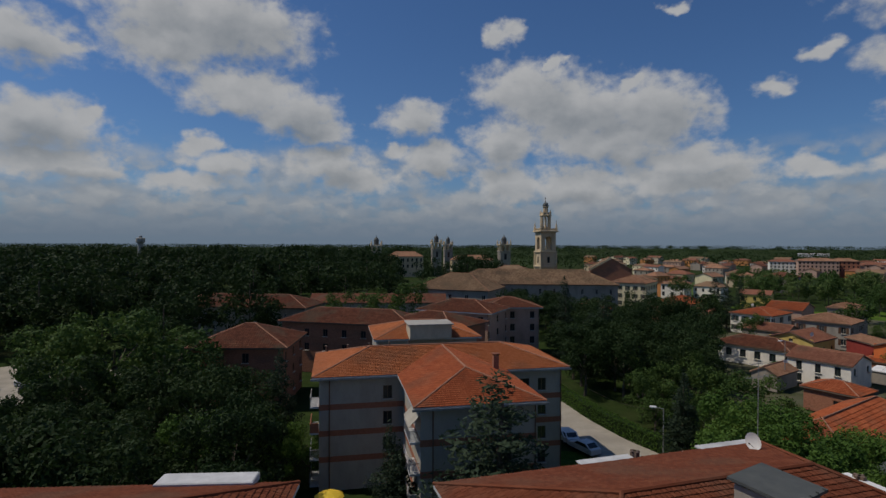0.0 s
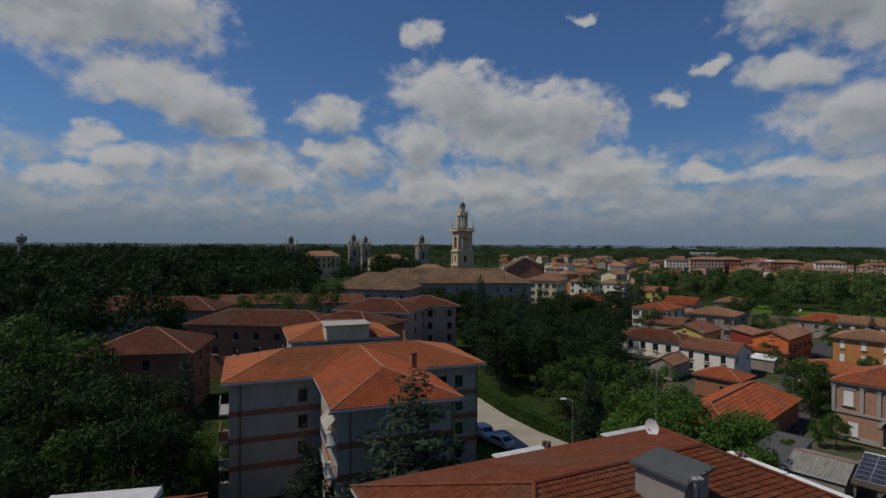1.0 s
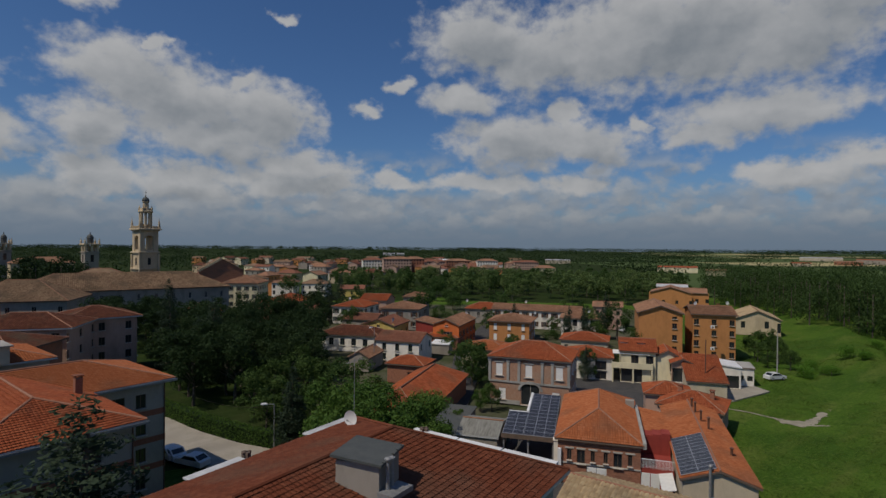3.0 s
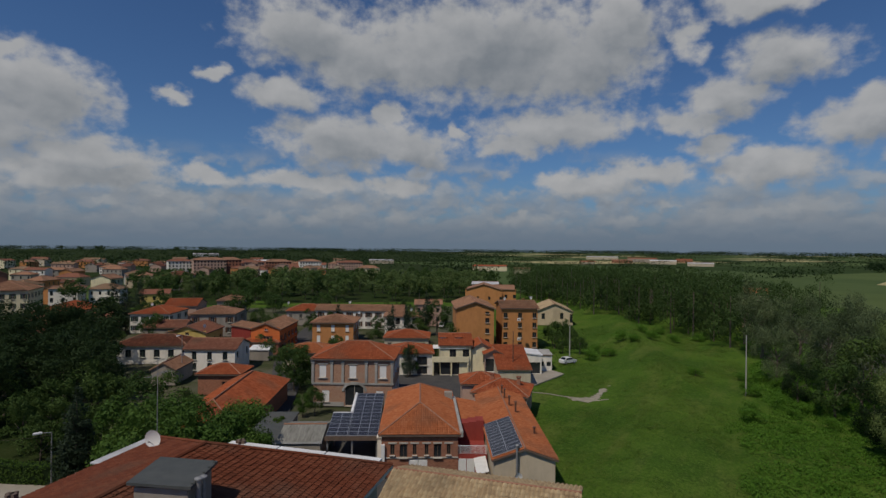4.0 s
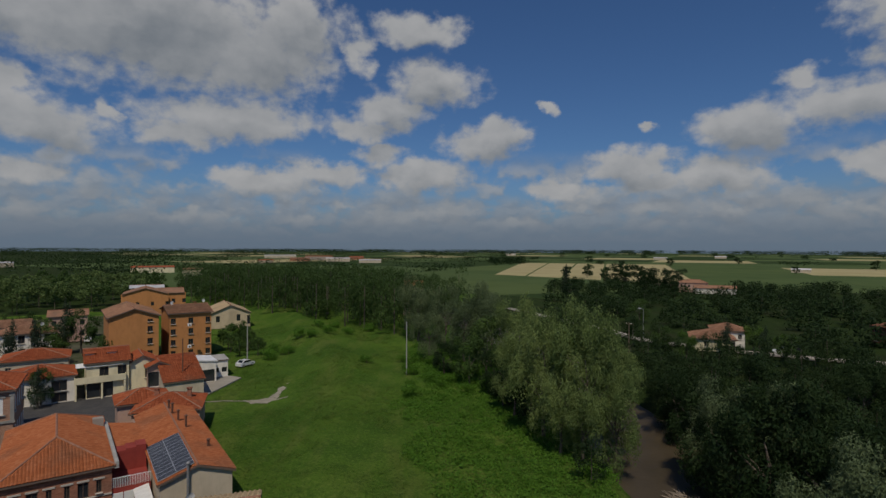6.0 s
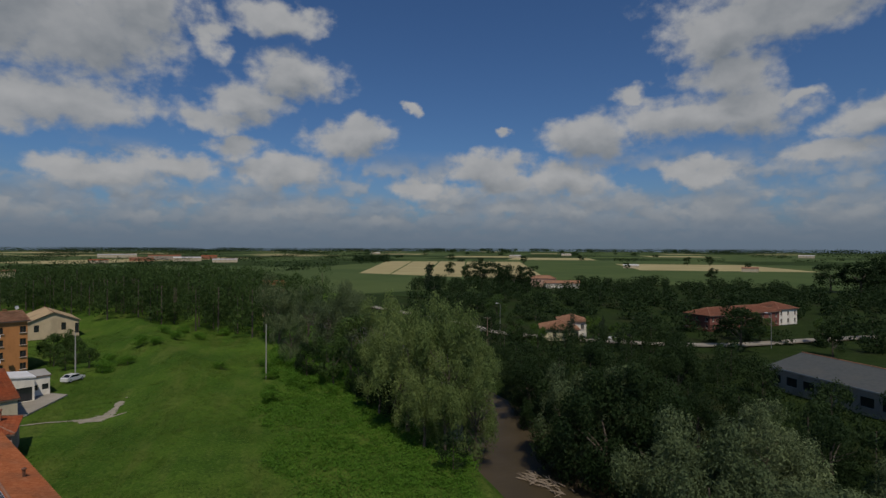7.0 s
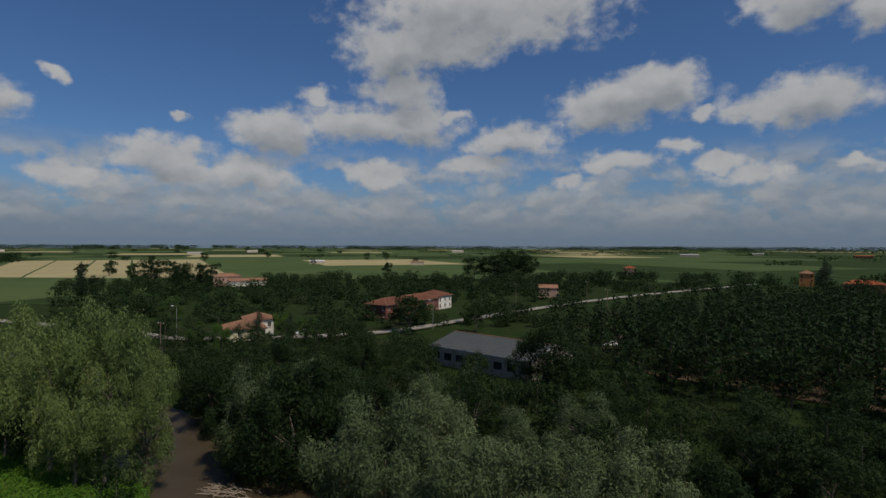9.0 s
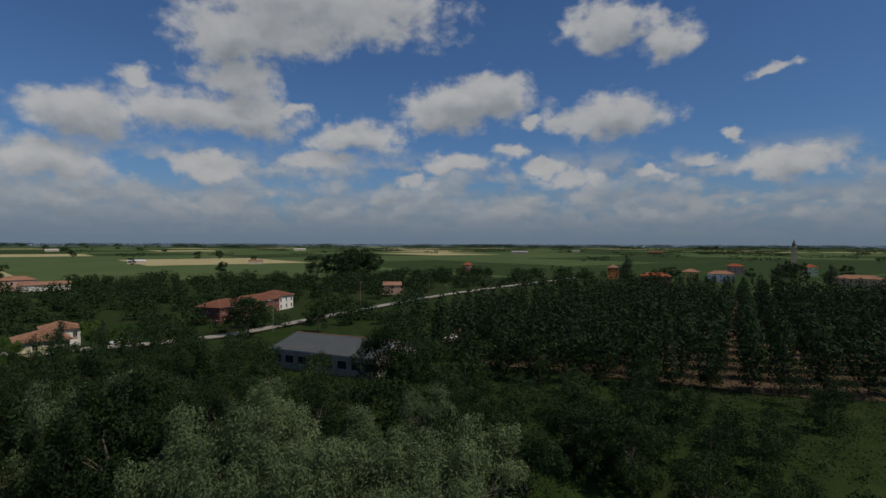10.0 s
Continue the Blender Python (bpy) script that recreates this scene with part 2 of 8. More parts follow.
# ================= materials =================
def material(name, stops, scale=1.0, rough=0.85, bump=0.0, bump_scale=None, detail=6.0, metal=0.0,
             island=0.0, per_object=0.0, stain=0.0, stain_col=(0.08, 0.075, 0.06), stain_scale=0.25, coords="Object",
             stretch=(1, 1, 1), translucent=0.0, spec=0.3):
    """A weathered surface: noise runs through the colour stops, with a second, larger scale of stains and a fine relief."""
    m = bpy.data.materials.new(name)
    m.use_nodes = True
    t = m.node_tree
    t.nodes.clear()
    if coords == "World":
        src = t.nodes.new("ShaderNodeNewGeometry").outputs["Position"]
    else:
        src = t.nodes.new("ShaderNodeTexCoord").outputs["Object"]
    mp = t.nodes.new("ShaderNodeMapping")
    mp.inputs["Scale"].default_value = stretch
    t.links.new(src, mp.inputs["Vector"])
    nz = t.nodes.new("ShaderNodeTexNoise")
    nz.inputs["Scale"].default_value, nz.inputs["Detail"].default_value, nz.inputs["Roughness"].default_value = scale, detail, 0.65
    t.links.new(mp.outputs[0], nz.inputs["Vector"])
    fac = mapped(t, nz.outputs[0], 0.28, 0.72, smooth=False)
    if island:
        geo = t.nodes.new("ShaderNodeNewGeometry")
        fac = mth(t, "ADD", mth(t, "MULTIPLY", fac, 1 - island), mth(t, "MULTIPLY", geo.outputs["Random Per Island"], island))
    ramp = t.nodes.new("ShaderNodeValToRGB")
    el = ramp.color_ramp.elements
    for i, c in enumerate(stops):
        pos = i / max(1, len(stops) - 1)
        e = el[i] if i < 2 else el.new(pos)
        e.position, e.color = pos, (*c, 1)
    t.links.new(fac, ramp.inputs[0])
    col = ramp.outputs[0]
    if stain:
        n2 = t.nodes.new("ShaderNodeTexNoise")
        n2.inputs["Scale"].default_value, n2.inputs["Detail"].default_value = stain_scale, 5.0
        t.links.new(mp.outputs[0], n2.inputs["Vector"])
        col = mixc(t, mth(t, "MULTIPLY", mapped(t, n2.outputs[0], 0.48, 0.68), stain), col, stain_col)
    if per_object:
        oi = t.nodes.new("ShaderNodeObjectInfo")
        hsv = t.nodes.new("ShaderNodeHueSaturation")
        t.links.new(mapped(t, oi.outputs["Random"], 0.0, 1.0, 1 - per_object, 1 + per_object, smooth=False), hsv.inputs["Value"])
        t.links.new(mapped(t, oi.outputs["Random"], 0.0, 1.0, 0.5 + per_object * 0.05, 0.5 - per_object * 0.05, smooth=False), hsv.inputs["Hue"])
        t.links.new(col, hsv.inputs["Color"])
        col = hsv.outputs[0]
    bs = t.nodes.new("ShaderNodeBsdfPrincipled")
    bs.inputs["Roughness"].default_value, bs.inputs["Metallic"].default_value = rough, metal
    bs.inputs["Specular IOR Level"].default_value = spec
    t.links.new(col, bs.inputs["Base Color"])
    if bump:
        n3 = t.nodes.new("ShaderNodeTexNoise")
        n3.inputs["Scale"].default_value, n3.inputs["Detail"].default_value = bump_scale or scale * 4, 4.0
        t.links.new(mp.outputs[0], n3.inputs["Vector"])
        bp = t.nodes.new("ShaderNodeBump")
        bp.inputs["Strength"].default_value, bp.inputs["Distance"].default_value = bump, 0.05 if coords == "Object" else 0.2
        t.links.new(n3.outputs[0], bp.inputs["Height"])
        t.links.new(bp.outputs[0], bs.inputs["Normal"])
    out = t.nodes.new("ShaderNodeOutputMaterial")
    surf = bs.outputs[0]
    if translucent:
        tr = t.nodes.new("ShaderNodeBsdfTranslucent")
        t.links.new(col, tr.inputs["Color"])
        mx = t.nodes.new("ShaderNodeMixShader")
        mx.inputs[0].default_value = translucent
        t.links.new(surf, mx.inputs[1])
        t.links.new(tr.outputs[0], mx.inputs[2])
        surf = mx.outputs[0]
    t.links.new(surf, out.inputs["Surface"])
    return m


def plaster(name, c, dirty=0.35):
    return material(name, [tuple(v * 0.86 for v in c), c, tuple(min(0.85, v * 1.06) for v in c)], 1.6, 0.9, 0.25, 30, stain=dirty,
                    stain_col=tuple(v * 0.55 for v in c), stain_scale=0.35, stretch=(1, 1, 0.45))


def tiles(name, a, b, c, old=0.35):
    return material(name, [a, b, c], 0.9, 0.85, 0.3, 22, island=0.5, spec=0.08, stain=old, stain_col=(0.09, 0.075, 0.055), stain_scale=0.22)


M = {}
M["tile_red"] = tiles("terracotta_red", (0.2, 0.05, 0.022), (0.285, 0.076, 0.032), (0.37, 0.12, 0.055), 0.35)
M["tile_orange"] = tiles("terracotta_orange", (0.25, 0.078, 0.03), (0.35, 0.115, 0.047), (0.43, 0.165, 0.08), 0.35)
M["tile_old"] = tiles("weathered_terracotta", (0.17, 0.085, 0.05), (0.27, 0.145, 0.09), (0.36, 0.22, 0.14), 0.5)
M["tile_brown"] = tiles("brown_terracotta", (0.14, 0.06, 0.04), (0.2, 0.085, 0.055), (0.27, 0.13, 0.085), 0.45)
# darker copy of the red tile, with the near roofs' cloud shade in it
M["tile_shade_red"] = tiles("shade_toned_red_terracotta", (0.09, 0.028, 0.015), (0.135, 0.041, 0.021), (0.18, 0.062, 0.033), 0.35)
M["tile_pale"] = tiles("pale_lichened_terracotta", (0.27, 0.19, 0.11), (0.42, 0.31, 0.18), (0.55, 0.44, 0.27), 0.4)
# darker copy of the brown tile; cloud shade over the brown blocks included
M["tile_mossy"] = tiles("old_shade_toned_brown_terracotta", (0.055, 0.026, 0.018), (0.11, 0.042, 0.026), (0.175, 0.07, 0.042), 0.6)
M["tile_ancient"] = material("ancient_patched_terracotta", [(0.1, 0.068, 0.045), (0.19, 0.125, 0.08), (0.3, 0.21, 0.135)], 0.35, 0.9, 0.4, 12, island=0.55, spec=0.05,
                             stain=0.55, stain_col=(0.075, 0.062, 0.045), stain_scale=0.16)
M["ridge"] = material("mortared_ridge", [(0.22, 0.1, 0.06), (0.33, 0.18, 0.12)], 2.5, 0.9, 0.2)
M["white"] = plaster("white_plaster", (0.76, 0.72, 0.64))
M["cream"] = plaster("cream_plaster", (0.70, 0.63, 0.42))
M["greywall"] = plaster("pale_grey_plaster", (0.35, 0.325, 0.285), 0.35)
M["yellow"] = plaster("yellow_plaster", (0.55, 0.42, 0.13))
M["ochre"] = plaster("ochre_plaster", (0.47, 0.21, 0.075), 0.25)
M["orange"] = plaster("bright_orange_plaster", (0.62, 0.16, 0.045), 0.2)
M["redwall"] = plaster("red_plaster", (0.27, 0.045, 0.034), 0.3)
M["pink"] = plaster("pinkish_plaster", (0.46, 0.31, 0.24), 0.4)
M["beige"] = plaster("beige_plaster", (0.50, 0.43, 0.32), 0.4)
M["greyold"] = plaster("old_grey_render", (0.30, 0.27, 0.23), 0.5)
M["stone"] = plaster("pale_stucco_stone", (0.52, 0.42, 0.28), 0.45)
M["brick"] = material("brickwork", [(0.2, 0.085, 0.05), (0.3, 0.13, 0.08), (0.38, 0.19, 0.12)], 3.0, 0.9, 0.5, 14, stain=0.3, stretch=(1, 1, 2.5))
M["brick_pale"] = material("pale_brickwork", [(0.26, 0.14, 0.09), (0.36, 0.21, 0.14), (0.44, 0.29, 0.2)], 3.0, 0.9, 0.5, 14, stain=0.35, stain_col=(0.3, 0.25, 0.19), stretch=(1, 1, 2.5))
M["brickband"] = material("brick_band", [(0.24, 0.1, 0.06), (0.33, 0.14, 0.09)], 4.0, 0.9, 0.3, 16)
M["fascia"] = material("pale_fascia", [(0.4, 0.41, 0.42), (0.55, 0.56, 0.57)], 1.5, 0.6, stain=0.3)
M["fascia_dark"] = material("dark_fascia", [(0.1, 0.075, 0.06), (0.17, 0.12, 0.09)], 1.5, 0.7)
M["gutter"] = material("white_metal_flashing", [(0.62, 0.63, 0.64), (0.78, 0.78, 0.78)], 1.0, 0.45, stain=0.3, stain_col=(0.35, 0.33, 0.3))
M["pipe"] = material("galvanised_pipe", [(0.2, 0.205, 0.21), (0.34, 0.345, 0.35)], 4, 0.6, metal=0.4, stain=0.4)
M["copper"] = material("brown_downpipe", [(0.1, 0.05, 0.035), (0.16, 0.08, 0.05)], 4, 0.5)
M["slate"] = material("dark_grey_sheeting", [(0.055, 0.062, 0.062), (0.09, 0.096, 0.092)], 1.2, 0.65, 0.1, stain=0.4, stain_col=(0.1, 0.095, 0.08))
M["fibre"] = material("weathered_fibre_cement", [(0.13, 0.13, 0.115), (0.2, 0.2, 0.18), (0.27, 0.265, 0.24)], 0.7, 0.9, 0.3, 12, stain=0.5, stain_col=(0.09, 0.085, 0.07), stretch=(6, 1, 1))
M["concrete"] = material("concrete", [(0.28, 0.27, 0.25), (0.4, 0.39, 0.36)], 1.0, 0.9, 0.3, stain=0.4)
M["asphalt"] = material("worn_asphalt", [(0.045, 0.045, 0.047), (0.07, 0.068, 0.066)], 0.8, 0.9, 0.3, 25, stain=0.4, stain_col=(0.1, 0.095, 0.085), coords="World")
M["paving"] = material("dusty_concrete_road", [(0.25, 0.23, 0.19), (0.36, 0.33, 0.28)], 0.5, 0.92, 0.2, 12, stain=0.4, stain_col=(0.16, 0.145, 0.12), coords="World")
M["glass"] = material("window_glass", [(0.012, 0.015, 0.018), (0.03, 0.035, 0.04)], 0.6, 0.08, spec=0.6)
M["frame"] = material("window_frame", [(0.34, 0.3, 0.25), (0.46, 0.42, 0.36)], 3, 0.5)
M["frame_dark"] = material("dark_window_frame", [(0.07, 0.05, 0.035), (0.11, 0.08, 0.06)], 3, 0.5)
M["shutter_green"] = material("dark_green_shutter", [(0.02, 0.045, 0.03), (0.035, 0.065, 0.045)], 3, 0.6)
M["shutter_brown"] = material("brown_shutter", [(0.07, 0.035, 0.02), (0.12, 0.06, 0.035)], 3, 0.6)
M["shutter_white"] = material("white_roller_shutter", [(0.66, 0.66, 0.64), (0.76, 0.76, 0.74)], 3, 0.6, stain=0.2, stain_col=(0.4, 0.4, 0.38))
M["sill"] = material("stone_sill", [(0.38, 0.35, 0.3), (0.5, 0.47, 0.42)], 4, 0.85)
M["rail"] = material("painted_railing", [(0.32, 0.31, 0.3), (0.42, 0.41, 0.4)], 3, 0.5)
M["wood"] = material("weathered_wood", [(0.12, 0.085, 0.06), (0.24, 0.18, 0.13)], 3, 0.85, 0.4, stretch=(3, 3, 0.3))
M["driftwood"] = material("bleached_driftwood", [(0.2, 0.16, 0.12), (0.36, 0.3, 0.23)], 3, 0.9)
M["bark"] = material("bark", [(0.06, 0.05, 0.04), (0.15, 0.125, 0.1)], 4, 0.95, 0.6, stretch=(2, 2, 0.5))
M["pv"] = material("solar_cells", [(0.014, 0.018, 0.03), (0.024, 0.03, 0.046)], 1.2, 0.32, island=0.5, spec=0.3)
M["alu"] = material("aluminium_frame", [(0.5, 0.51, 0.53), (0.62, 0.63, 0.65)], 3, 0.4, metal=0.5)
M["dish"] = material("white_dish", [(0.62, 0.62, 0.6), (0.74, 0.74, 0.72)], 2, 0.5)
M["canvas"] = material("faded_beige_awning", [(0.3, 0.28, 0.24), (0.4, 0.38, 0.33)], 2, 0.85, stain=0.3)
M["tarp"] = material("white_awning", [(0.6, 0.6, 0.58), (0.74, 0.74, 0.72)], 2, 0.7)
M["carwhite"] = material("white_car_paint", [(0.62, 0.62, 0.62), (0.7, 0.7, 0.7)], 1, 0.25, spec=0.5)
M["cardark"] = material("dark_car_paint", [(0.02, 0.022, 0.026), (0.03, 0.032, 0.036)], 1, 0.22, spec=0.5)
M["tyre"] = material("tyre_rubber", [(0.015, 0.015, 0.015), (0.03, 0.03, 0.03)], 4, 0.9)
M["lamp"] = material("lamp_housing", [(0.55, 0.56, 0.58), (0.68, 0.69, 0.7)], 3, 0.4)
M["parasol"] = material("yellow_canvas", [(0.6, 0.42, 0.03), (0.7, 0.5, 0.05)], 2, 0.8)
M["cloth"] = material("washing_fabric", [(0.5, 0.2, 0.18), (0.6, 0.58, 0.56), (0.3, 0.34, 0.45)], 1.4, 0.9)


def meadow_material():
    """Uneven long grass: patches, streaks combed by the wind and a fine grain of blades."""
    m = bpy.data.materials.new("meadow_grass")
    m.use_nodes = True
    t = m.node_tree
    t.nodes.clear()
    pos = t.nodes.new("ShaderNodeNewGeometry").outputs["Position"]

    def grain(scale, detail, rough, stretch=(1, 1, 1), turn=0.0):
        mp = t.nodes.new("ShaderNodeMapping")
        mp.inputs["Scale"].default_value = stretch
        mp.inputs["Rotation"].default_value = (0, 0, turn)
        t.links.new(pos, mp.inputs["Vector"])
        nz = t.nodes.new("ShaderNodeTexNoise")
        nz.inputs["Scale"].default_value, nz.inputs["Detail"].default_value, nz.inputs["Roughness"].default_value = scale, detail, rough
        t.links.new(mp.outputs[0], nz.inputs["Vector"])
        return nz.outputs[0]

    patch, streak, fine, tuft = grain(0.055, 5, 0.6), grain(0.16, 5, 0.6, (0.3, 1.5, 1), radians(-20)), grain(2.4, 7, 0.72), grain(0.5, 4, 0.6)
    col = mixc(t, mapped(t, patch, 0.36, 0.62), (0.042, 0.094, 0.012), (0.072, 0.134, 0.017))
    col = mixc(t, mth(t, "MULTIPLY", mapped(t, streak, 0.46, 0.7), 0.6), col, (0.12, 0.148, 0.034))
    col = mixc(t, mth(t, "MULTIPLY", mapped(t, tuft, 0.5, 0.68), 0.45), col, (0.032, 0.07, 0.012))
    col = mixc(t, mth(t, "MULTIPLY", mapped(t, fine, 0.5, 0.66), 0.5), col, (0.02, 0.045, 0.008))
    col = mixc(t, mth(t, "MULTIPLY", mapped(t, fine, 0.5, 0.34), 0.45), col, (0.14, 0.185, 0.04))
    bs = t.nodes.new("ShaderNodeBsdfPrincipled")
    bs.inputs["Roughness"].default_value, bs.inputs["Specular IOR Level"].default_value = 0.95, 0.04
    t.links.new(col, bs.inputs["Base Color"])
    bp = t.nodes.new("ShaderNodeBump")
    bp.inputs["Strength"].default_value, bp.inputs["Distance"].default_value = 0.8, 0.3
    t.links.new(mth(t, "ADD", fine, mth(t, "MULTIPLY", tuft, 1.5)), bp.inputs["Height"])
    t.links.new(bp.outputs[0], bs.inputs["Normal"])
    out = t.nodes.new("ShaderNodeOutputMaterial")
    t.links.new(bs.outputs[0], out.inputs["Surface"])
    return m


M["meadow"] = meadow_material()
# base colour darkened to carry the cloud shade across the river
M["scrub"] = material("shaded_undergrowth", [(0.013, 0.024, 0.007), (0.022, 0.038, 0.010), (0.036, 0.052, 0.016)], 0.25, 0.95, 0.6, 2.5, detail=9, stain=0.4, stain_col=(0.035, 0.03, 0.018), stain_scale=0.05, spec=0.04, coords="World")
M["yard"] = material("trodden_yards_and_gardens", [(0.035, 0.05, 0.018), (0.06, 0.068, 0.034), (0.12, 0.108, 0.082)], 0.18, 0.95, 0.5, 3, detail=8, stain=0.4, stain_col=(0.15, 0.14, 0.115), stain_scale=0.06, spec=0.04, coords="World")
M["soil"] = material("brown_soil", [(0.07, 0.048, 0.032), (0.12, 0.082, 0.055)], 0.3, 0.95, 0.4, 3, stain=0.4, stain_col=(0.05, 0.065, 0.025), spec=0.04, coords="World")
M["dust"] = material("pale_sandy_track", [(0.2, 0.18, 0.13), (0.36, 0.33, 0.26)], 0.5, 0.95, 0.3, 6, coords="World")
M["wheat"] = material("ripe_wheat", [(0.30, 0.26, 0.13), (0.40, 0.35, 0.19)], 0.02, 0.95, 0.2, 0.6, spec=0.04, coords="World")
M["crop"] = material("green_crop", [(0.052, 0.084, 0.028), (0.08, 0.114, 0.042)], 0.012, 0.95, 0.2, 0.6, stain=0.4, stain_col=(0.10, 0.13, 0.045), stain_scale=0.004, spec=0.04, coords="World")
M["crop2"] = material("dark_green_crop", [(0.018, 0.034, 0.011), (0.03, 0.052, 0.015), (0.042, 0.06, 0.02)], 0.05, 0.95, 0.2, 0.6, spec=0.04, coords="World")
M["water"] = material("muddy_river_water", [(0.05, 0.039, 0.022), (0.075, 0.058, 0.035)], 0.15, 0.45, 0.12, 1.5, coords="World", spec=0.2)


M["farm_red"] = plaster("faded_red_plaster", (0.2, 0.075, 0.058), 0.55)


def leaves(name, a, b, c, vary=0.2):
    return material(name, [a, b, c], 0.3, 0.7, island=0.35, per_object=vary, translucent=0.3, spec=0.15)


# near-black green: cloud shade on park and far bank is in the colour
M["leaf_shade"] = leaves("shade_toned_foliage", (0.011, 0.024, 0.008), (0.02, 0.041, 0.012), (0.033, 0.06, 0.018))
M["leaf_poplar"] = leaves("poplar_wood_foliage", (0.026, 0.052, 0.014), (0.046, 0.084, 0.021), (0.072, 0.12, 0.034), 0)
M["leaf_mid"] = leaves("green_foliage", (0.03, 0.06, 0.014), (0.054, 0.098, 0.023), (0.084, 0.138, 0.035))
M["leaf_light"] = leaves("light_green_foliage", (0.042, 0.085, 0.014), (0.068, 0.13, 0.022), (0.1, 0.17, 0.036))
M["leaf_willow"] = leaves("grey_green_willow_foliage", (0.066, 0.096, 0.042), (0.115, 0.156, 0.07), (0.18, 0.225, 0.11))
# brighter copy of leaf_willow, with the sunlight on the near bank in it
M["leaf_sun"] = leaves("sunlit_willow_foliage", (0.078, 0.122, 0.036), (0.135, 0.19, 0.058), (0.2, 0.255, 0.095))
M["leaf_conifer"] = leaves("blue_green_conifer_needles", (0.018, 0.032, 0.018), (0.032, 0.052, 0.03), (0.052, 0.078, 0.046))
M["leaf_weed"] = leaves("bright_bank_weeds", (0.046, 0.118, 0.011), (0.076, 0.175, 0.017), (0.115, 0.22, 0.028), 0)
M["blade"] = leaves("long_grass", (0.05, 0.1, 0.013), (0.085, 0.145, 0.02), (0.13, 0.175, 0.04), 0)

# ================= mesh building =================
class Build:
    """Collects faces for one mesh."""

    def __init__(self):
        self.v, self.f, self.mi = [], [], []

    def poly(self, pts, mat=0):
        n = len(self.v)
        self.v += [tuple(p) for p in pts]
        self.f.append(tuple(range(n, n + len(pts))))
        self.mi.append(mat)

    def prism(self, base, top, mat=0, cap_mat=None):
        """Side faces and caps between two rings of equal count."""
        n, k = len(self.v), len(base)
        self.v += [tuple(p) for p in base] + [tuple(p) for p in top]
        for i in range(k):
            j = (i + 1) % k
            self.f.append((n + i, n + j, n + k + j, n + k + i))
            self.mi.append(mat)
        self.f.append(tuple(range(n + k - 1, n - 1, -1)))
        self.mi.append(mat)
        self.f.append(tuple(range(n + k, n + 2 * k)))
        self.mi.append(mat if cap_mat is None else cap_mat)

    def box(self, x0, y0, z0, x1, y1, z1, mat=0):
        r = [(x0, y0), (x1, y0), (x1, y1), (x0, y1)]
        self.prism([(*p, z0) for p in r], [(*p, z1) for p in r], mat)

    def soft_box(self, x0, y0, z0, x1, y1, z1, b=0.02, mat=0):
        """A box with a chamfered rim at the top."""
        r0 = [(x0, y0), (x1, y0), (x1, y1), (x0, y1)]
        r1 = [(x0 + b, y0 + b), (x1 - b, y0 + b), (x1 - b, y1 - b), (x0 + b, y1 - b)]
        self.prism([(*p, z0) for p in r0], [(*p, z1 - b) for p in r0], mat)
        self.prism([(*p, z1 - b) for p in r0], [(*p, z1) for p in r1], mat)

    def tube(self, a, b, r0, r1=None, k=7, mat=0):
        a, b = Vector(a), Vector(b)
        r1 = r0 if r1 is None else r1
        w = (b - a).normalized()
        u = w.orthogonal().normalized()
        s = w.cross(u)
        ring = [(math.cos(2 * math.pi * i / k), math.sin(2 * math.pi * i / k)) for i in range(k)]
        self.prism([a + (u * c + s * d) * r0 for c, d in ring], [b + (u * c + s * d) * r1 for c, d in ring], mat)

    def lathe(self, profile, k=10, cx=0.0, cy=0.0, mat=0):
        """profile: (radius, z) from the bottom up."""
        n = len(self.v)
        for r, z in profile:
            for i in range(k):
                a = 2 * math.pi * i / k
                self.v.append((cx + r * math.cos(a), cy + r * math.sin(a), z))
        for j in range(len(profile) - 1):
            for i in range(k):
                i2 = (i + 1) % k
                self.f.append((n + j * k + i, n + j * k + i2, n + (j + 1) * k + i2, n + (j + 1) * k + i))
                self.mi.append(mat)
        self.f.append(tuple(n + (len(profile) - 1) * k + i for i in range(k)))
        self.mi.append(mat)

    def mesh(self, name, mats):
        me = bpy.data.meshes.new(name)
        me.from_pydata(self.v, [], self.f)
        for m in mats:
            me.materials.append(m)
        if len(mats) > 1:
            me.polygons.foreach_set("material_index", self.mi)
        me.update()
        return me


def part(name, b, mats, parent=None, label="", m=None, kind=""):
    """One mesh object under a thing or a part; b is a Build or a mesh to be shared."""
    mats = mats if isinstance(mats, (list, tuple)) else [mats]
    ob = new(name, b.mesh(name, mats) if isinstance(b, Build) else b)
    if parent:
        ob.parent = parent
    if m is not None:
        ob.matrix_basis = m
    return tagged(ob, label, kind=kind)


def thing(name, m, label, category, group="", kind=""):
    ob = new(name)
    ob.empty_display_size = 0.5
    ob.matrix_basis = m
    return tagged(ob, label, category, group, kind)


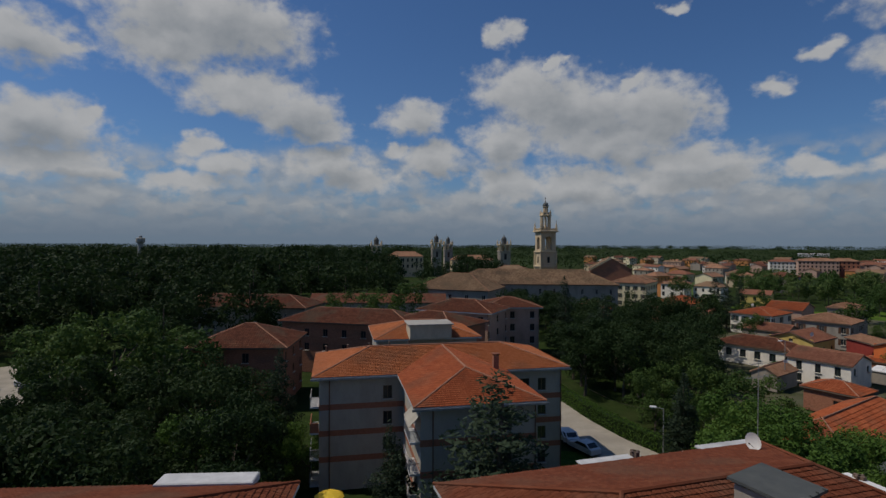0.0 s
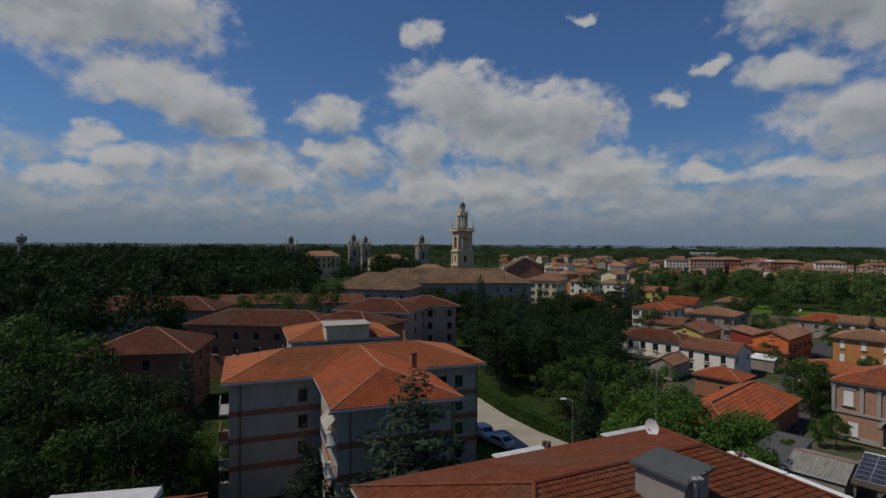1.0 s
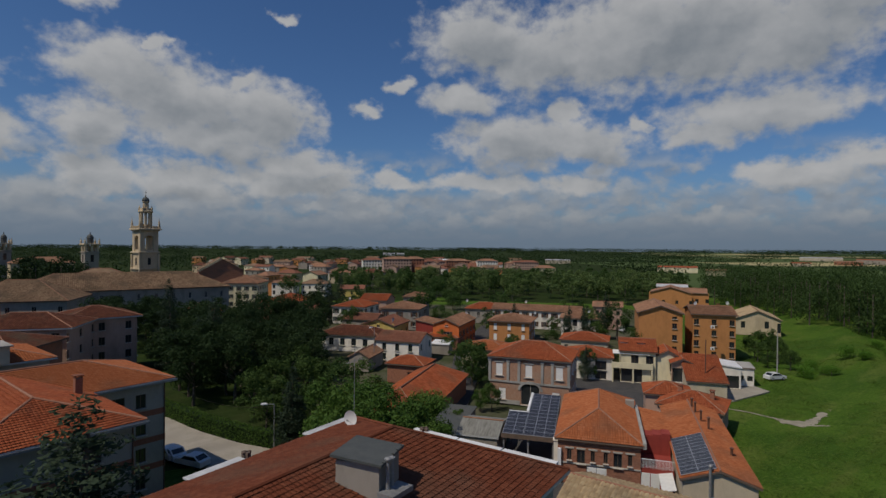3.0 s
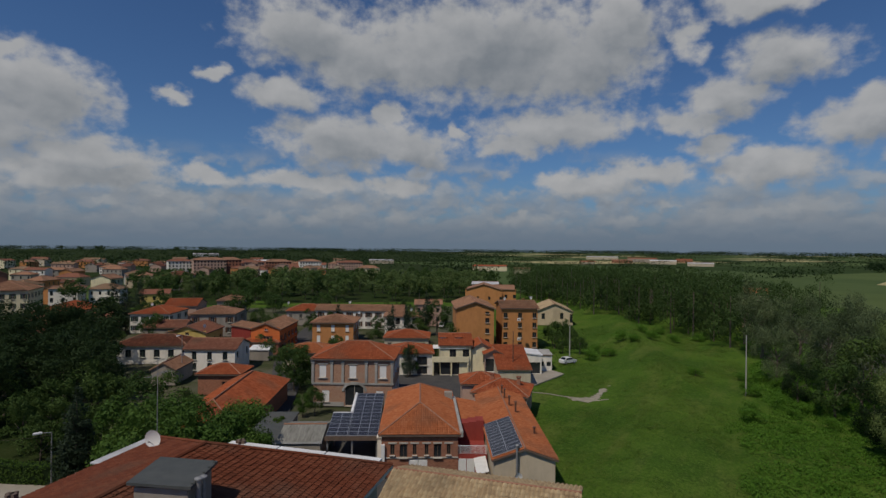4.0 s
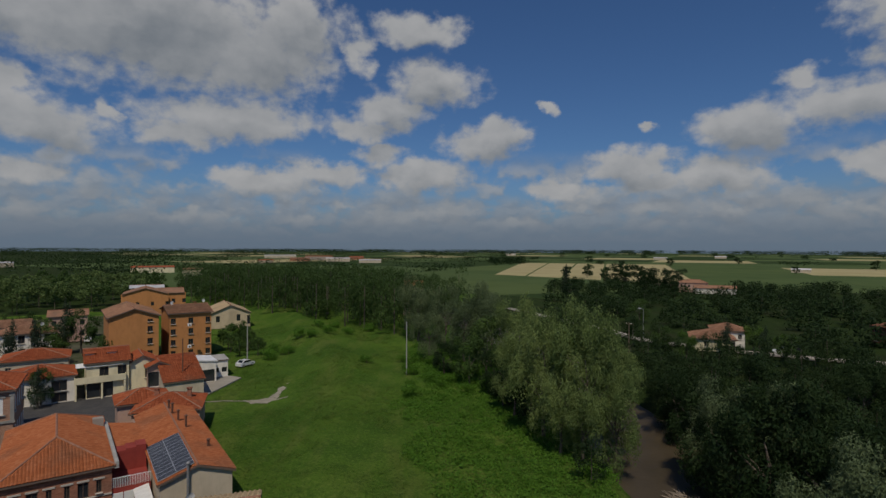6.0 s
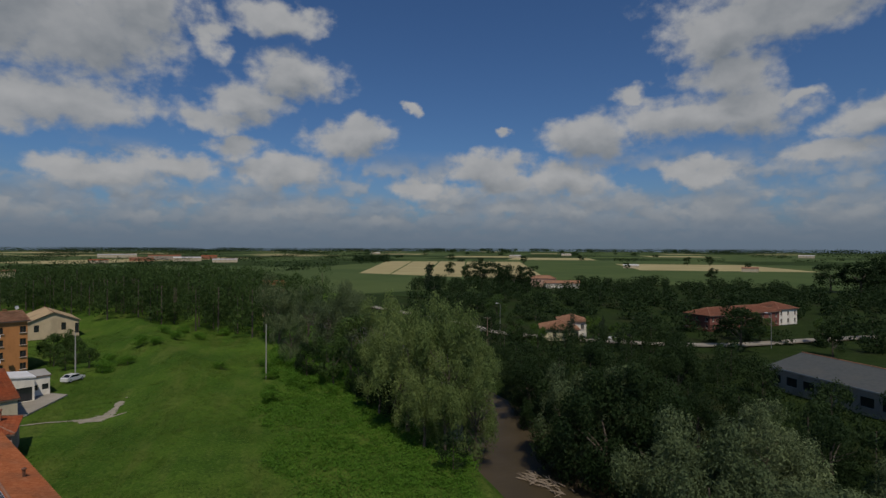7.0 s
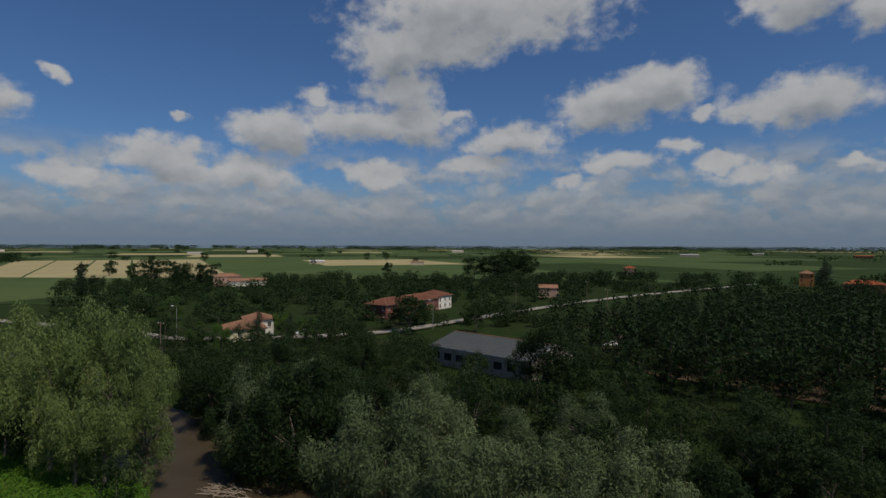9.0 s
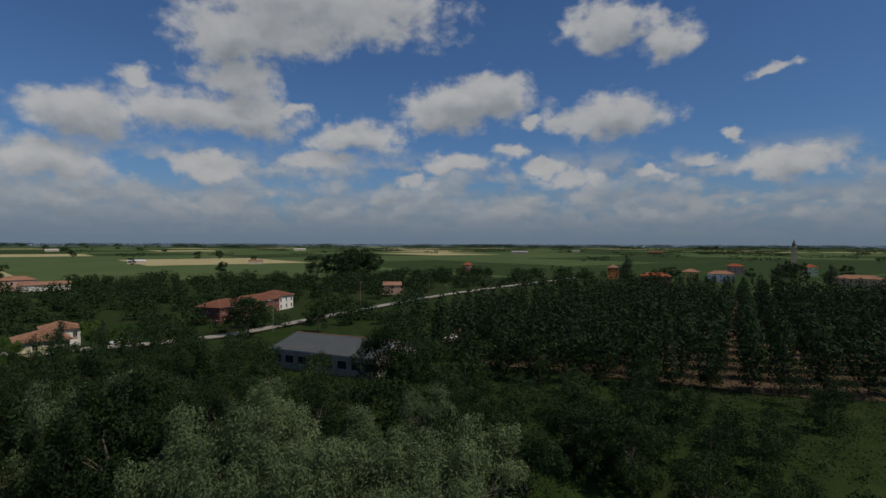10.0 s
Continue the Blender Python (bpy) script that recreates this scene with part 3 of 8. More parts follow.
def tile_plane(b, poly, cw, ch, lift=0.02):
    """Lays arched tiles, course by course, over one sloping polygon."""
    p = [Vector(q) for q in poly]
    n = (p[1] - p[0]).cross(p[2] - p[1]).normalized()
    if n.z < 0:
        p.reverse()
        n = -n
    e = Vector((0, 0, 1)).cross(n).normalized()
    s = n.cross(e)
    if s.z < 0:
        e, s = -e, -s
    o = p[0]
    q = [((v - o).dot(e), (v - o).dot(s)) for v in p]
    edges = []
    cx, cy = sum(a for a, _ in q) / len(q), sum(c for _, c in q) / len(q)
    for i in range(len(q)):
        (x0, y0), (x1, y1) = q[i], q[(i + 1) % len(q)]
        L = math.hypot(x1 - x0, y1 - y0)
        if L < 1e-6:
            continue
        nx, ny = (y1 - y0) / L, -(x1 - x0) / L
        if (cx - x0) * nx + (cy - y0) * ny > 0:
            nx, ny = -nx, -ny
        edges.append((nx, ny, nx * x0 + ny * y0))
    a0, a1 = min(a for a, _ in q), max(a for a, _ in q)
    c0, c1 = min(c for _, c in q), max(c for _, c in q)
    rnd = random.Random(int(cw * 1000) + int(abs(a1 - a0) * 97))
    rows = int((c1 - c0) / ch) + 1
    cols = int((a1 - a0) / cw) + 1
    for j in range(rows):
        y0 = c0 + j * ch
        for i in range(cols):
            x0 = a0 + i * cw
            xm, ym = x0 + cw / 2, y0 + ch / 2
            if any(nx * xm + ny * ym > d - cw * 0.2 for nx, ny, d in edges):
                continue
            k = lift + rnd.uniform(-0.008, 0.012)
            base = len(b.v)
            for yy, up in ((y0 - 0.02, 0.05 if cw < 0.255 else 0.085 if cw < 0.27 else 0.07), (y0 + ch, 0.0)):
                for xx, arch in ((x0 + 0.01, 0.0), (xm, cw * (0.06 if cw < 0.27 else 0.15 if cw < 0.4 else 0.3)), (x0 + cw - 0.01, 0.0)):
                    b.v.append(tuple(o + e * xx + s * yy + n * (k + up + arch)))
            b.f += [(base, base + 1, base + 4, base + 3), (base + 1, base + 2, base + 5, base + 4)]
            b.mi += [0, 0]


def roof_planes(kind, w, d, z, rise):
    """Sloping polygons of a roof over the rectangle w x d with its eaves at z, and the lines of its ridges and hips."""
    x, y, t = w / 2, d / 2, z + rise
    a, b_, c, e = (-x, -y, z), (x, -y, z), (x, y, z), (-x, y, z)
    if kind == "hip":
        if w >= d:
            r0, r1 = (-x + y, 0, t), (x - y, 0, t)
            return [[a, b_, r1, r0], [b_, c, r1], [c, e, r0, r1], [e, a, r0]], [(r0, r1), (a, r0), (e, r0), (b_, r1), (c, r1)]
        r0, r1 = (0, -y + x, t), (0, y - x, t)
        return [[a, b_, r0], [b_, c, r1, r0], [c, e, r1], [e, a, r0, r1]], [(r0, r1), (a, r0), (b_, r0), (c, r1), (e, r1)]
    if kind == "hip_steep":  # a longer ridge, with steep ends
        r0, r1 = (-x + 0.7 * y, 0, t), (x - 0.7 * y, 0, t)
        return [[a, b_, r1, r0], [b_, c, r1], [c, e, r0, r1], [e, a, r0]], [(r0, r1), (a, r0), (e, r0), (b_, r1), (c, r1)]
    if kind == "hip_front":
        r0, r1 = (0, -y + x, t), (0, y, t)
        return [[a, b_, r0], [b_, c, r1, r0], [e, a, r0, r1]], [(r0, r1), (a, r0), (b_, r0)]
    if kind == "gable_x":
        r0, r1 = (-x, 0, t), (x, 0, t)
        return [[a, b_, r1, r0], [c, e, r0, r1]], [(r0, r1)]
    if kind == "gable_y":
        r0, r1 = (0, -y, t), (0, y, t)
        return [[b_, c, r1, r0], [e, a, r0, r1]], [(r0, r1)]
    if kind == "shed":       # falls towards the front
        return [[a, b_, (x, y, t), (-x, y, t)]], []
    if kind == "shed_r":     # falls towards local +x
        return [[b_, c, (-x, y, t), (-x, -y, t)]], []
    return [[a, b_, c, e]], []


WIN = {}


def window_meshes(w, h, frame_m, shutter_m):
    key = (round(w, 2), round(h, 2), frame_m.name, shutter_m.name if shutter_m else "")
    if key not in WIN:
        pane, fr, sill, sh = Build(), Build(), Build(), Build()
        pane.box(-w / 2, 0.0, -h / 2, w / 2, 0.02, h / 2)
        q = 0.07
        fr.box(-w / 2, -0.05, -h / 2, -w / 2 + q, -0.002, h / 2)
        fr.box(w / 2 - q, -0.05, -h / 2, w / 2, -0.002, h / 2)
        fr.box(-w / 2 + q, -0.05, h / 2 - q, w / 2 - q, -0.002, h / 2)
        fr.box(-w / 2 + q, -0.05, -h / 2, w / 2 - q, -0.002, -h / 2 + q)
        fr.box(-0.035, -0.055, -h / 2 + q, 0.035, -0.002, h / 2 - q)
        sill.soft_box(-w / 2 - 0.1, -0.3, -h / 2 - 0.09, w / 2 + 0.1, -0.05, -h / 2 - 0.01, 0.015)
        sw = w / 2
        sh.box(0, -0.045, -h / 2, sw, 0.0, h / 2)
        WIN[key] = (pane.mesh("window", [M["glass"]]), fr.mesh("frame", [frame_m]), sill.mesh("sill", [M["sill"]]),
                    sh.mesh("shutter", [shutter_m]) if shutter_m else None)
    return WIN[key]


def window(parent, m, w, h, frame_m, shutter_m, closed=False, detail=True):
    """A recessed window; m puts its middle on the wall face with local -y outward."""
    pane, fr, sill, sh = window_meshes(w, h, frame_m, shutter_m)
    ob = part("window", pane, [], parent, m=m @ pose(0, 0.14, 0))
    if detail:
        part("frame", fr, [], ob)
        part("sill", sill, [], ob, m=pose(0, -0.09, 0))
    if sh:
        if closed:
            part("shutter", sh, [], ob, m=pose(-w / 2, -0.06, 0))
            part("shutter", sh, [], ob, m=pose(0, -0.06, 0))
        else:
            part("shutter", sh, [], ob, m=pose(-w - 0.02, -0.145, 0))
            part("shutter", sh, [], ob, m=pose(w / 2 + 0.02, -0.145, 0))
    return ob


def facade(b, m, width, height, holes, depth=0.2):
    """A wall face on the plane y = 0 of m, from x = -width/2, z = 0, with holes (u, z, w, h) that go in by depth."""
    us = sorted({-width / 2, width / 2, *[v for u, z, w, h in holes for v in (u - w / 2, u + w / 2)]})
    zs = sorted({0.0, height, *[v for u, z, w, h in holes for v in (z - h / 2, z + h / 2)]})
    for i in range(len(us) - 1):
        for j in range(len(zs) - 1):
            um, zm = (us[i] + us[i + 1]) / 2, (zs[j] + zs[j + 1]) / 2
            if any(abs(um - u) < w / 2 and abs(zm - z) < h / 2 for u, z, w, h in holes):
                continue
            b.poly([m @ Vector(p) for p in ((us[i], 0, zs[j]), (us[i + 1], 0, zs[j]), (us[i + 1], 0, zs[j + 1]), (us[i], 0, zs[j + 1]))])
    for u, z, w, h in holes:
        c = [(u - w / 2, z - h / 2), (u + w / 2, z - h / 2), (u + w / 2, z + h / 2), (u - w / 2, z + h / 2)]
        for k in range(4):
            (x0, z0), (x1, z1) = c[k], c[(k + 1) % 4]
            b.poly([m @ Vector(p) for p in ((x0, 0, z0), (x0, depth, z0), (x1, depth, z1), (x1, 0, z1))])


def grid_windows(n, heights, w, h, width, margin=1.2, skip=()):
    """Evenly spaced windows: n in a row at each height."""
    out = []
    for j, z in enumerate(heights):
        for i in range(n):
            if (i, j) in skip:
                continue
            u = 0 if n == 1 else -width / 2 + margin + (width - 2 * margin) * i / (n - 1)
            out.append((u, z, w, h))
    return out


def chimney(name, m, h, mat, label="brick chimney with a capped top"):
    t = thing(name, m, label, "chimney")
    b = Build()
    b.box(-0.3, -0.3, -0.9, 0.3, 0.3, h)
    part("shaft", b, mat, t)
    c = Build()
    c.soft_box(-0.4, -0.4, h + 0.22, 0.4, 0.4, h + 0.34, 0.03)
    for x in (-0.28, 0.2):
        for y in (-0.28, 0.2):
            c.box(x, y, h, x + 0.08, y + 0.08, h + 0.22)
    part("cap", c, M["tile_brown"], t)
    return t


def house(name, label, x, y, rot, w, d, eave, roof, rise, wall, tile, over=0.5, wins=None, near=True, z0=0.0, fascia="fascia_dark",
          shutter=None, frame_m="frame", tile_w=0.3, chims=(), category="house", group="", closed=(), ridge_m="ridge"):
    """One building. w x d is the eaves' rectangle; the front faces local -y. wins: side -> list of (u, z, w, h)."""
    t = thing(name, pose(x, y, z0, 0, 0, rot), label, category, group)
    ww, wd = w - 2 * over, d - 2 * over
    wins = wins or {}
    b = Build()
    sides = {"F": (pose(0, -wd / 2, 0), ww), "R": (pose(ww / 2, 0, 0, 0, 0, 90), wd),
             "B": (pose(0, wd / 2, 0, 0, 0, 180), ww), "L": (pose(-ww / 2, 0, 0, 0, 0, -90), wd)}
    if roof.startswith("gable") or roof.startswith("shed"):
        pitch = rise / (d / 2 if roof == "gable_x" else w / 2 if roof == "gable_y" else d if roof == "shed" else w)
        top = eave + pitch * over
    else:
        pitch, top = 0, eave + 0.05
    for s, (m, width) in sides.items():
        facade(b, m, width, top, wins.get(s, []))
    if roof == "gable_x":
        for sx in (-1, 1):
            b.poly([(sx * ww / 2, -wd / 2, top), (sx * ww / 2, wd / 2, top), (sx * ww / 2, 0, top + pitch * wd / 2)])
    if roof == "gable_y":
        for sy in (-1, 1):
            b.poly([(-ww / 2, sy * wd / 2, top), (ww / 2, sy * wd / 2, top), (0, sy * wd / 2, top + pitch * ww / 2)])
    if roof == "shed":
        hi = top + pitch * wd
        b.poly([(-ww / 2, wd / 2, top), (ww / 2, wd / 2, top), (ww / 2, wd / 2, hi), (-ww / 2, wd / 2, hi)])
        for sx in (-1, 1):
            b.poly([(sx * ww / 2, -wd / 2, top), (sx * ww / 2, wd / 2, top), (sx * ww / 2, wd / 2, hi)])
    if roof == "shed_r":
        hi = top + pitch * ww
        b.poly([(-ww / 2, -wd / 2, top), (-ww / 2, wd / 2, top), (-ww / 2, wd / 2, hi), (-ww / 2, -wd / 2, hi)])
        for sy in (-1, 1):
            b.poly([(ww / 2, sy * wd / 2, top), (-ww / 2, sy * wd / 2, top), (-ww / 2, sy * wd / 2, hi)])
    part("wall", b, M[wall], t)
    for s, (m, width) in sides.items():
        for i, (u, z, a, c) in enumerate(wins.get(s, [])):
            window(t, m @ pose(u, 0, z), a, c, M[frame_m], M[shutter] if shutter and c < 2.4 and c > 0.9 else None, closed=s in closed, detail=near)
    planes, lines = roof_planes(roof, w, d, eave, rise)
    r = Build()
    for p in planes:
        lo = [(q[0], q[1], q[2] - 0.22) for q in p]
        r.prism(lo, p, 1, 0)
    ro = part("roof", r, [M[tile], M[fascia]], t)
    if near and roof != "flat":
        tb = Build()
        for p in planes:
            tile_plane(tb, p, tile_w if math.hypot(x, y) < 90 else tile_w * 1.3, tile_w * (1.3 if math.hypot(x, y) < 90 else 1.75))
        part("roof_tiles", tb, M[tile], ro, kind="stuff")
    if lines:
        cb = Build()
        for p, q in lines:
            cb.tube((p[0], p[1], p[2] + 0.05), (q[0], q[1], q[2] + 0.05), 0.11, k=6)
        part("ridge_cap", cb, M[ridge_m], ro)
    for u, v, h in chims:
        pl = max(eave, eave + rise * 0.7)
        chimney("chimney", pose(x, y, z0, 0, 0, rot) @ pose(u, v, pl), h, M["brick"])
    return t


def ground_z(x, y):
    """Height of the ground: a grassy flood bank, and the river's bed."""
    z = 0.0
    # low bank that runs out through the meadow
    for (ax, ay, bx, by, hgt, wid) in ((61.66, 11.5, 113.28, 16.42, 1.7, 6.5), (113.28, 16.42, 220.37, 54.52, 3.0, 6), (220.37, 54.52, 336.5, 129.25, 3.0, 8)):
        z = max(z, hgt * math.exp(-(seg_dist(x, y, ax, ay, bx, by) / wid) ** 1.4))
    r = min(seg_dist(x, y, *RIVER[i], *RIVER[i + 1]) for i in range(len(RIVER) - 1))
    if r < 13:
        k = min(1.0, max(0.0, (13 - r) / 6))
        z = z * (1 - k) - 4.2 * k * k * (3 - 2 * k)
    return z


def seg_dist(x, y, ax, ay, bx, by):
    dx, dy = bx - ax, by - ay
    k = max(0.0, min(1.0, ((x - ax) * dx + (y - ay) * dy) / (dx * dx + dy * dy)))
    return math.hypot(x - ax - k * dx, y - ay - k * dy)


RIVER = [(414.42, 13.45), (208.78, -18.21), (147.67, -33.71), (110.24, -31.84), (85.54, -33.27), (67.06, -34.36), (50.71, -35.37), (25.31, -45.4), (-22.54, -67.72), (-109.41, -110.42)]

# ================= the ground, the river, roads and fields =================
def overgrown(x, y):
    """Where the ground lies under trees and scrub and takes the shade-dark colour: the far river bank and the park."""
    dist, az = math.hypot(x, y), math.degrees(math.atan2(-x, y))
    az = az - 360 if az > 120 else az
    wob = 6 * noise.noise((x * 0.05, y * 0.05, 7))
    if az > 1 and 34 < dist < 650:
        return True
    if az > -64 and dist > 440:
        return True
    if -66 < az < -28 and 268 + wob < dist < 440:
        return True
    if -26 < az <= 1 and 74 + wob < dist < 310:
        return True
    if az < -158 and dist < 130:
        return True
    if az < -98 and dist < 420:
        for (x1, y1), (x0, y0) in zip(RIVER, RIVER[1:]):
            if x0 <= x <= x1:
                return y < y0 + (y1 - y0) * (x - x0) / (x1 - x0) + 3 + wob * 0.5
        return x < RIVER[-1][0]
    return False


def turf(x, y):
    """The ground with its small unevenness."""
    z = ground_z(x, y)
    if 20 < math.hypot(x, y) < 300:
        z += 0.22 * noise.noise((x * 0.11, y * 0.11, 0)) + 0.1 * noise.noise((x * 0.4, y * 0.4, 3)) - 0.2
    return z


def make_ground():
    radii = [0.0]
    r = 2.0
    while r < 4700:
        radii.append(r)
        r += 2.6 if r < 190 else r * 0.07
    na = 220
    b = Build()
    b.v.append((0, 0, 0))
    for r in radii[1:]:
        for i in range(na):
            a = 2 * math.pi * i / na
            x, y = r * math.cos(a), r * math.sin(a)
            b.v.append((x, y, turf(x, y) if r < 420 else 0.0))
    for i in range(na):
        b.f.append((0, 1 + i, 1 + (i + 1) % na))
    for j in range(len(radii) - 2):
        o, q = 1 + j * na, 1 + (j + 1) * na
        for i in range(na):
            k = (i + 1) % na
            b.f.append((o + i, q + i, q + k, o + k))
    b.mi = []
    for f in b.f:
        x, y = b.v[f[0]][0], b.v[f[0]][1]
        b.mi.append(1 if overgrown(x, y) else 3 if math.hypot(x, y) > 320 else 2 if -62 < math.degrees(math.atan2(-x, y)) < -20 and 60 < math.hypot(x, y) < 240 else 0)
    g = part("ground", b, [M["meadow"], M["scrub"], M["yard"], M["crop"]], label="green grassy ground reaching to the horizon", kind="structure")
    for p in g.data.polygons:
        p.use_smooth = True
    tagged(g, category="ground")


make_ground()


def sheet(name, pts, z, mat, label, category, kind="structure"):
    b = Build()
    base = [(x, y, z - 0.25) for x, y in pts]
    b.prism(base, [(x, y, z) for x, y in pts])
    return tagged(part(name, b, mat, label=label, kind=kind), category=category)


def ribbon(name, line, width, z, mat, label, category="road"):
    """A road laid along a line, with a slight thickness."""
    b = Build()
    lf, rt = [], []
    for i, (x, y) in enumerate(line):
        x0, y0 = line[max(0, i - 1)]
        x1, y1 = line[min(len(line) - 1, i + 1)]
        L = math.hypot(x1 - x0, y1 - y0)
        nx, ny = -(y1 - y0) / L * width / 2, (x1 - x0) / L * width / 2
        lf.append((x + nx, y + ny))
        rt.append((x - nx, y - ny))
    for i in range(len(line) - 1):
        q = [rt[i], rt[i + 1], lf[i + 1], lf[i]]
        b.prism([(*p, z - 0.3) for p in q], [(*p, z) for p in q])
    return tagged(part(name, b, mat, label=label, kind="structure"), category=category)


def curve(pts, n=6):
    """A smooth line through the points."""
    out = []
    for i in range(len(pts) - 1):
        p0, p1, p2, p3 = [Vector(pts[max(0, min(len(pts) - 1, i + k))]) for k in (-1, 0, 1, 2)]
        for j in range(n):
            t = j / n
            q = 0.5 * (2 * p1 + (p2 - p0) * t + (2 * p0 - 5 * p1 + 4 * p2 - p3) * t * t + (3 * p1 - p0 - 3 * p2 + p3) * t ** 3)
            out.append((q.x, q.y))
    out.append(tuple(pts[-1]))
    return out


ribbon("river_water", curve(RIVER), 23.0, -2.9, M["water"], "muddy brown river between wooded banks", "river")
ribbon("lane", curve([(12.5, 134), (14.2, 108), (17.2, 89), (20.0, 77.5), (25.4, 66.4), (40, 53)]), 8.0, 0.03, M["paving"], "pale dusty lane curving past the garden hedge")
ribbon("country_road", curve([(241.32, -38.4), (178.79, -60.05), (156.51, -65.38), (134.02, -88.99), (120.45, -116.36), (119.47, -154.37), (116.63, -228.9), (106.67, -301.39), (78.91, -429.15)]), 3.8, 0.5,
       M["paving"], "pale country road along a low embankment")
ribbon("village_street", curve([(40.23, 46.68), (56.31, 65.76), (75.46, 82.94), (98.62, 106.42), (130.94, 130.33)]), 6.0, 0.035, M["asphalt"], "narrow asphalt village street")
sheet("courtyard", [(45.33, 44.88), (62.52, 55.88), (82.79, 67.04), (99.08, 71.93), (111.71, 58.47), (93.47, 47.41), (73.42, 28.2), (53.14, 17.03), (36.48, 22.14)], 0.04, M["asphalt"], "dark grey yard between the houses", "yard")
sheet("back_yard", [(93, 47.5), (104, 51.5), (118, 47), (113, 37.8), (101, 39.5)], 0.05, M["paving"], "dusty parking yard behind the houses", "yard")
sheet("car_park", [(-70.34, 88.83), (-64.17, 109.07), (-86.32, 124.27), (-104.72, 106.71), (-92.72, 87.83)], 0.04, M["paving"], "pale car park among the trees", "yard")
def bare_patch(pts, label, mat="dust", name="dirt_track"):
    """An uneven worn patch of bare ground; pts: (x, y, half width)."""
    b = Build()
    rr = random.Random(17)
    lf, rt = [], []
    for i in range(len(pts) - 1):
        (x0, y0, w0), (x1, y1, w1) = pts[i], pts[i + 1]
        L = math.hypot(x1 - x0, y1 - y0)
        nx, ny = -(y1 - y0) / L, (x1 - x0) / L
        for k in range(8):
            f = k / 8
            w = w0 + (w1 - w0) * f
            x, y = x0 + (x1 - x0) * f, y0 + (y1 - y0) * f
            a, c = w * rr.uniform(0.5, 1.3), w * rr.uniform(0.5, 1.3)
            lf.append((x + nx * a, y + ny * a))
            rt.append((x - nx * c, y - ny * c))
    for i in range(len(lf) - 1):
        b.poly([(*p, turf(*p) + 0.07) for p in (rt[i], rt[i + 1], lf[i + 1], lf[i])])
    tagged(part(name, b, M[mat], label=label, kind="structure"), category="track")


bare_patch([(95.4, 42.5, 0.18), (96.2, 36.5, 0.22), (96.4, 31.5, 0.3), (95.6, 28.6, 1.7), (97.4, 27.2, 1.3), (100.4, 26.9, 0.5), (104.5, 27.0, 0.75), (108.5, 26.8, 0.35)], "bare pale track worn into the meadow")
bare_patch([(95.4, 28.0, 0.5), (96.6, 26.0, 0.3), (97.6, 24.1, 0.15)], "short bare spur of the meadow track")
sheet("ploughed_plot", [(40, -113), (-20, -112), (-70, -126), (-150, -150), (-150, -290), (20, -290), (64, -225), (66, -140)], 0.06, M["soil"], "brown bare soil beneath the young plantation", "field")

# farmland out to the horizon, strip by strip
rng = random.Random(5)
ax, ay = math.cos(radians(-28)), math.sin(radians(-28))
for i in range(-16, 17):
    for j in range(-16, 17):
        cx, cy = (i * 280) * ax - (j * 210) * ay, (i * 280) * ay + (j * 210) * ax
        az = math.degrees(math.atan2(-cx, cy))
        dist = math.hypot(cx, cy)
        if dist < 420 or dist > 4200 or -60 < az < 95:
            continue
        if dist < 1150 and -127 < az < -92:
            continue
        w, h = 136, 101
        q = [(cx + sx * w * ax - sy * h * ay, cy + sx * w * ay + sy * h * ax) for sx, sy in ((-1, -1), (1, -1), (1, 1), (-1, 1))]
        if min(math.hypot(*p) for p in q) < 330:
            continue
        mat = M[rng.choice(["crop", "crop", "crop2", "crop2", "crop", "crop", "wheat"] if dist > 800 else ["crop", "crop", "crop2"])]
        sheet("field", q, 0.1, mat, "flat cultivated field of the plain", "field")
# ripe wheat in long strips beside a green field
near_l, near_r, far_l, far_r = Vector((570.74, -75.8)), Vector((403.14, -214.22)), Vector((1061.67, -195.23)), Vector((968.76, -446.99))
for k in range(5):
    a, b2 = k / 5 + 0.006, (k + 1) / 5 - 0.006
    q = [near_l.lerp(near_r, a), near_l.lerp(near_r, b2), far_l.lerp(far_r, b2), far_l.lerp(far_r, a)]
    sheet("wheat_field", [tuple(p) for p in reversed(q)], 0.14, M["wheat"], "strip of pale ripe wheat", "field")
sheet("green_field", [(314.21, -42.27), (370.3, -215.21), (403.14, -214.22), (570.74, -75.8), (1061.67, -195.23), (1145.33, -55.25), (579.38, 32.8), (341.42, 19.33)], 0.08, M["crop"], "bright green crop field beside the wheat", "field")
sheet("green_field", [(265.7, -85.19), (314.21, -42.27), (370.3, -215.21), (260.18, -191.68)], 0.08, M["crop2"], "dark green field below the wheat", "field")

# ================= buildings =================
GW = grid_windows
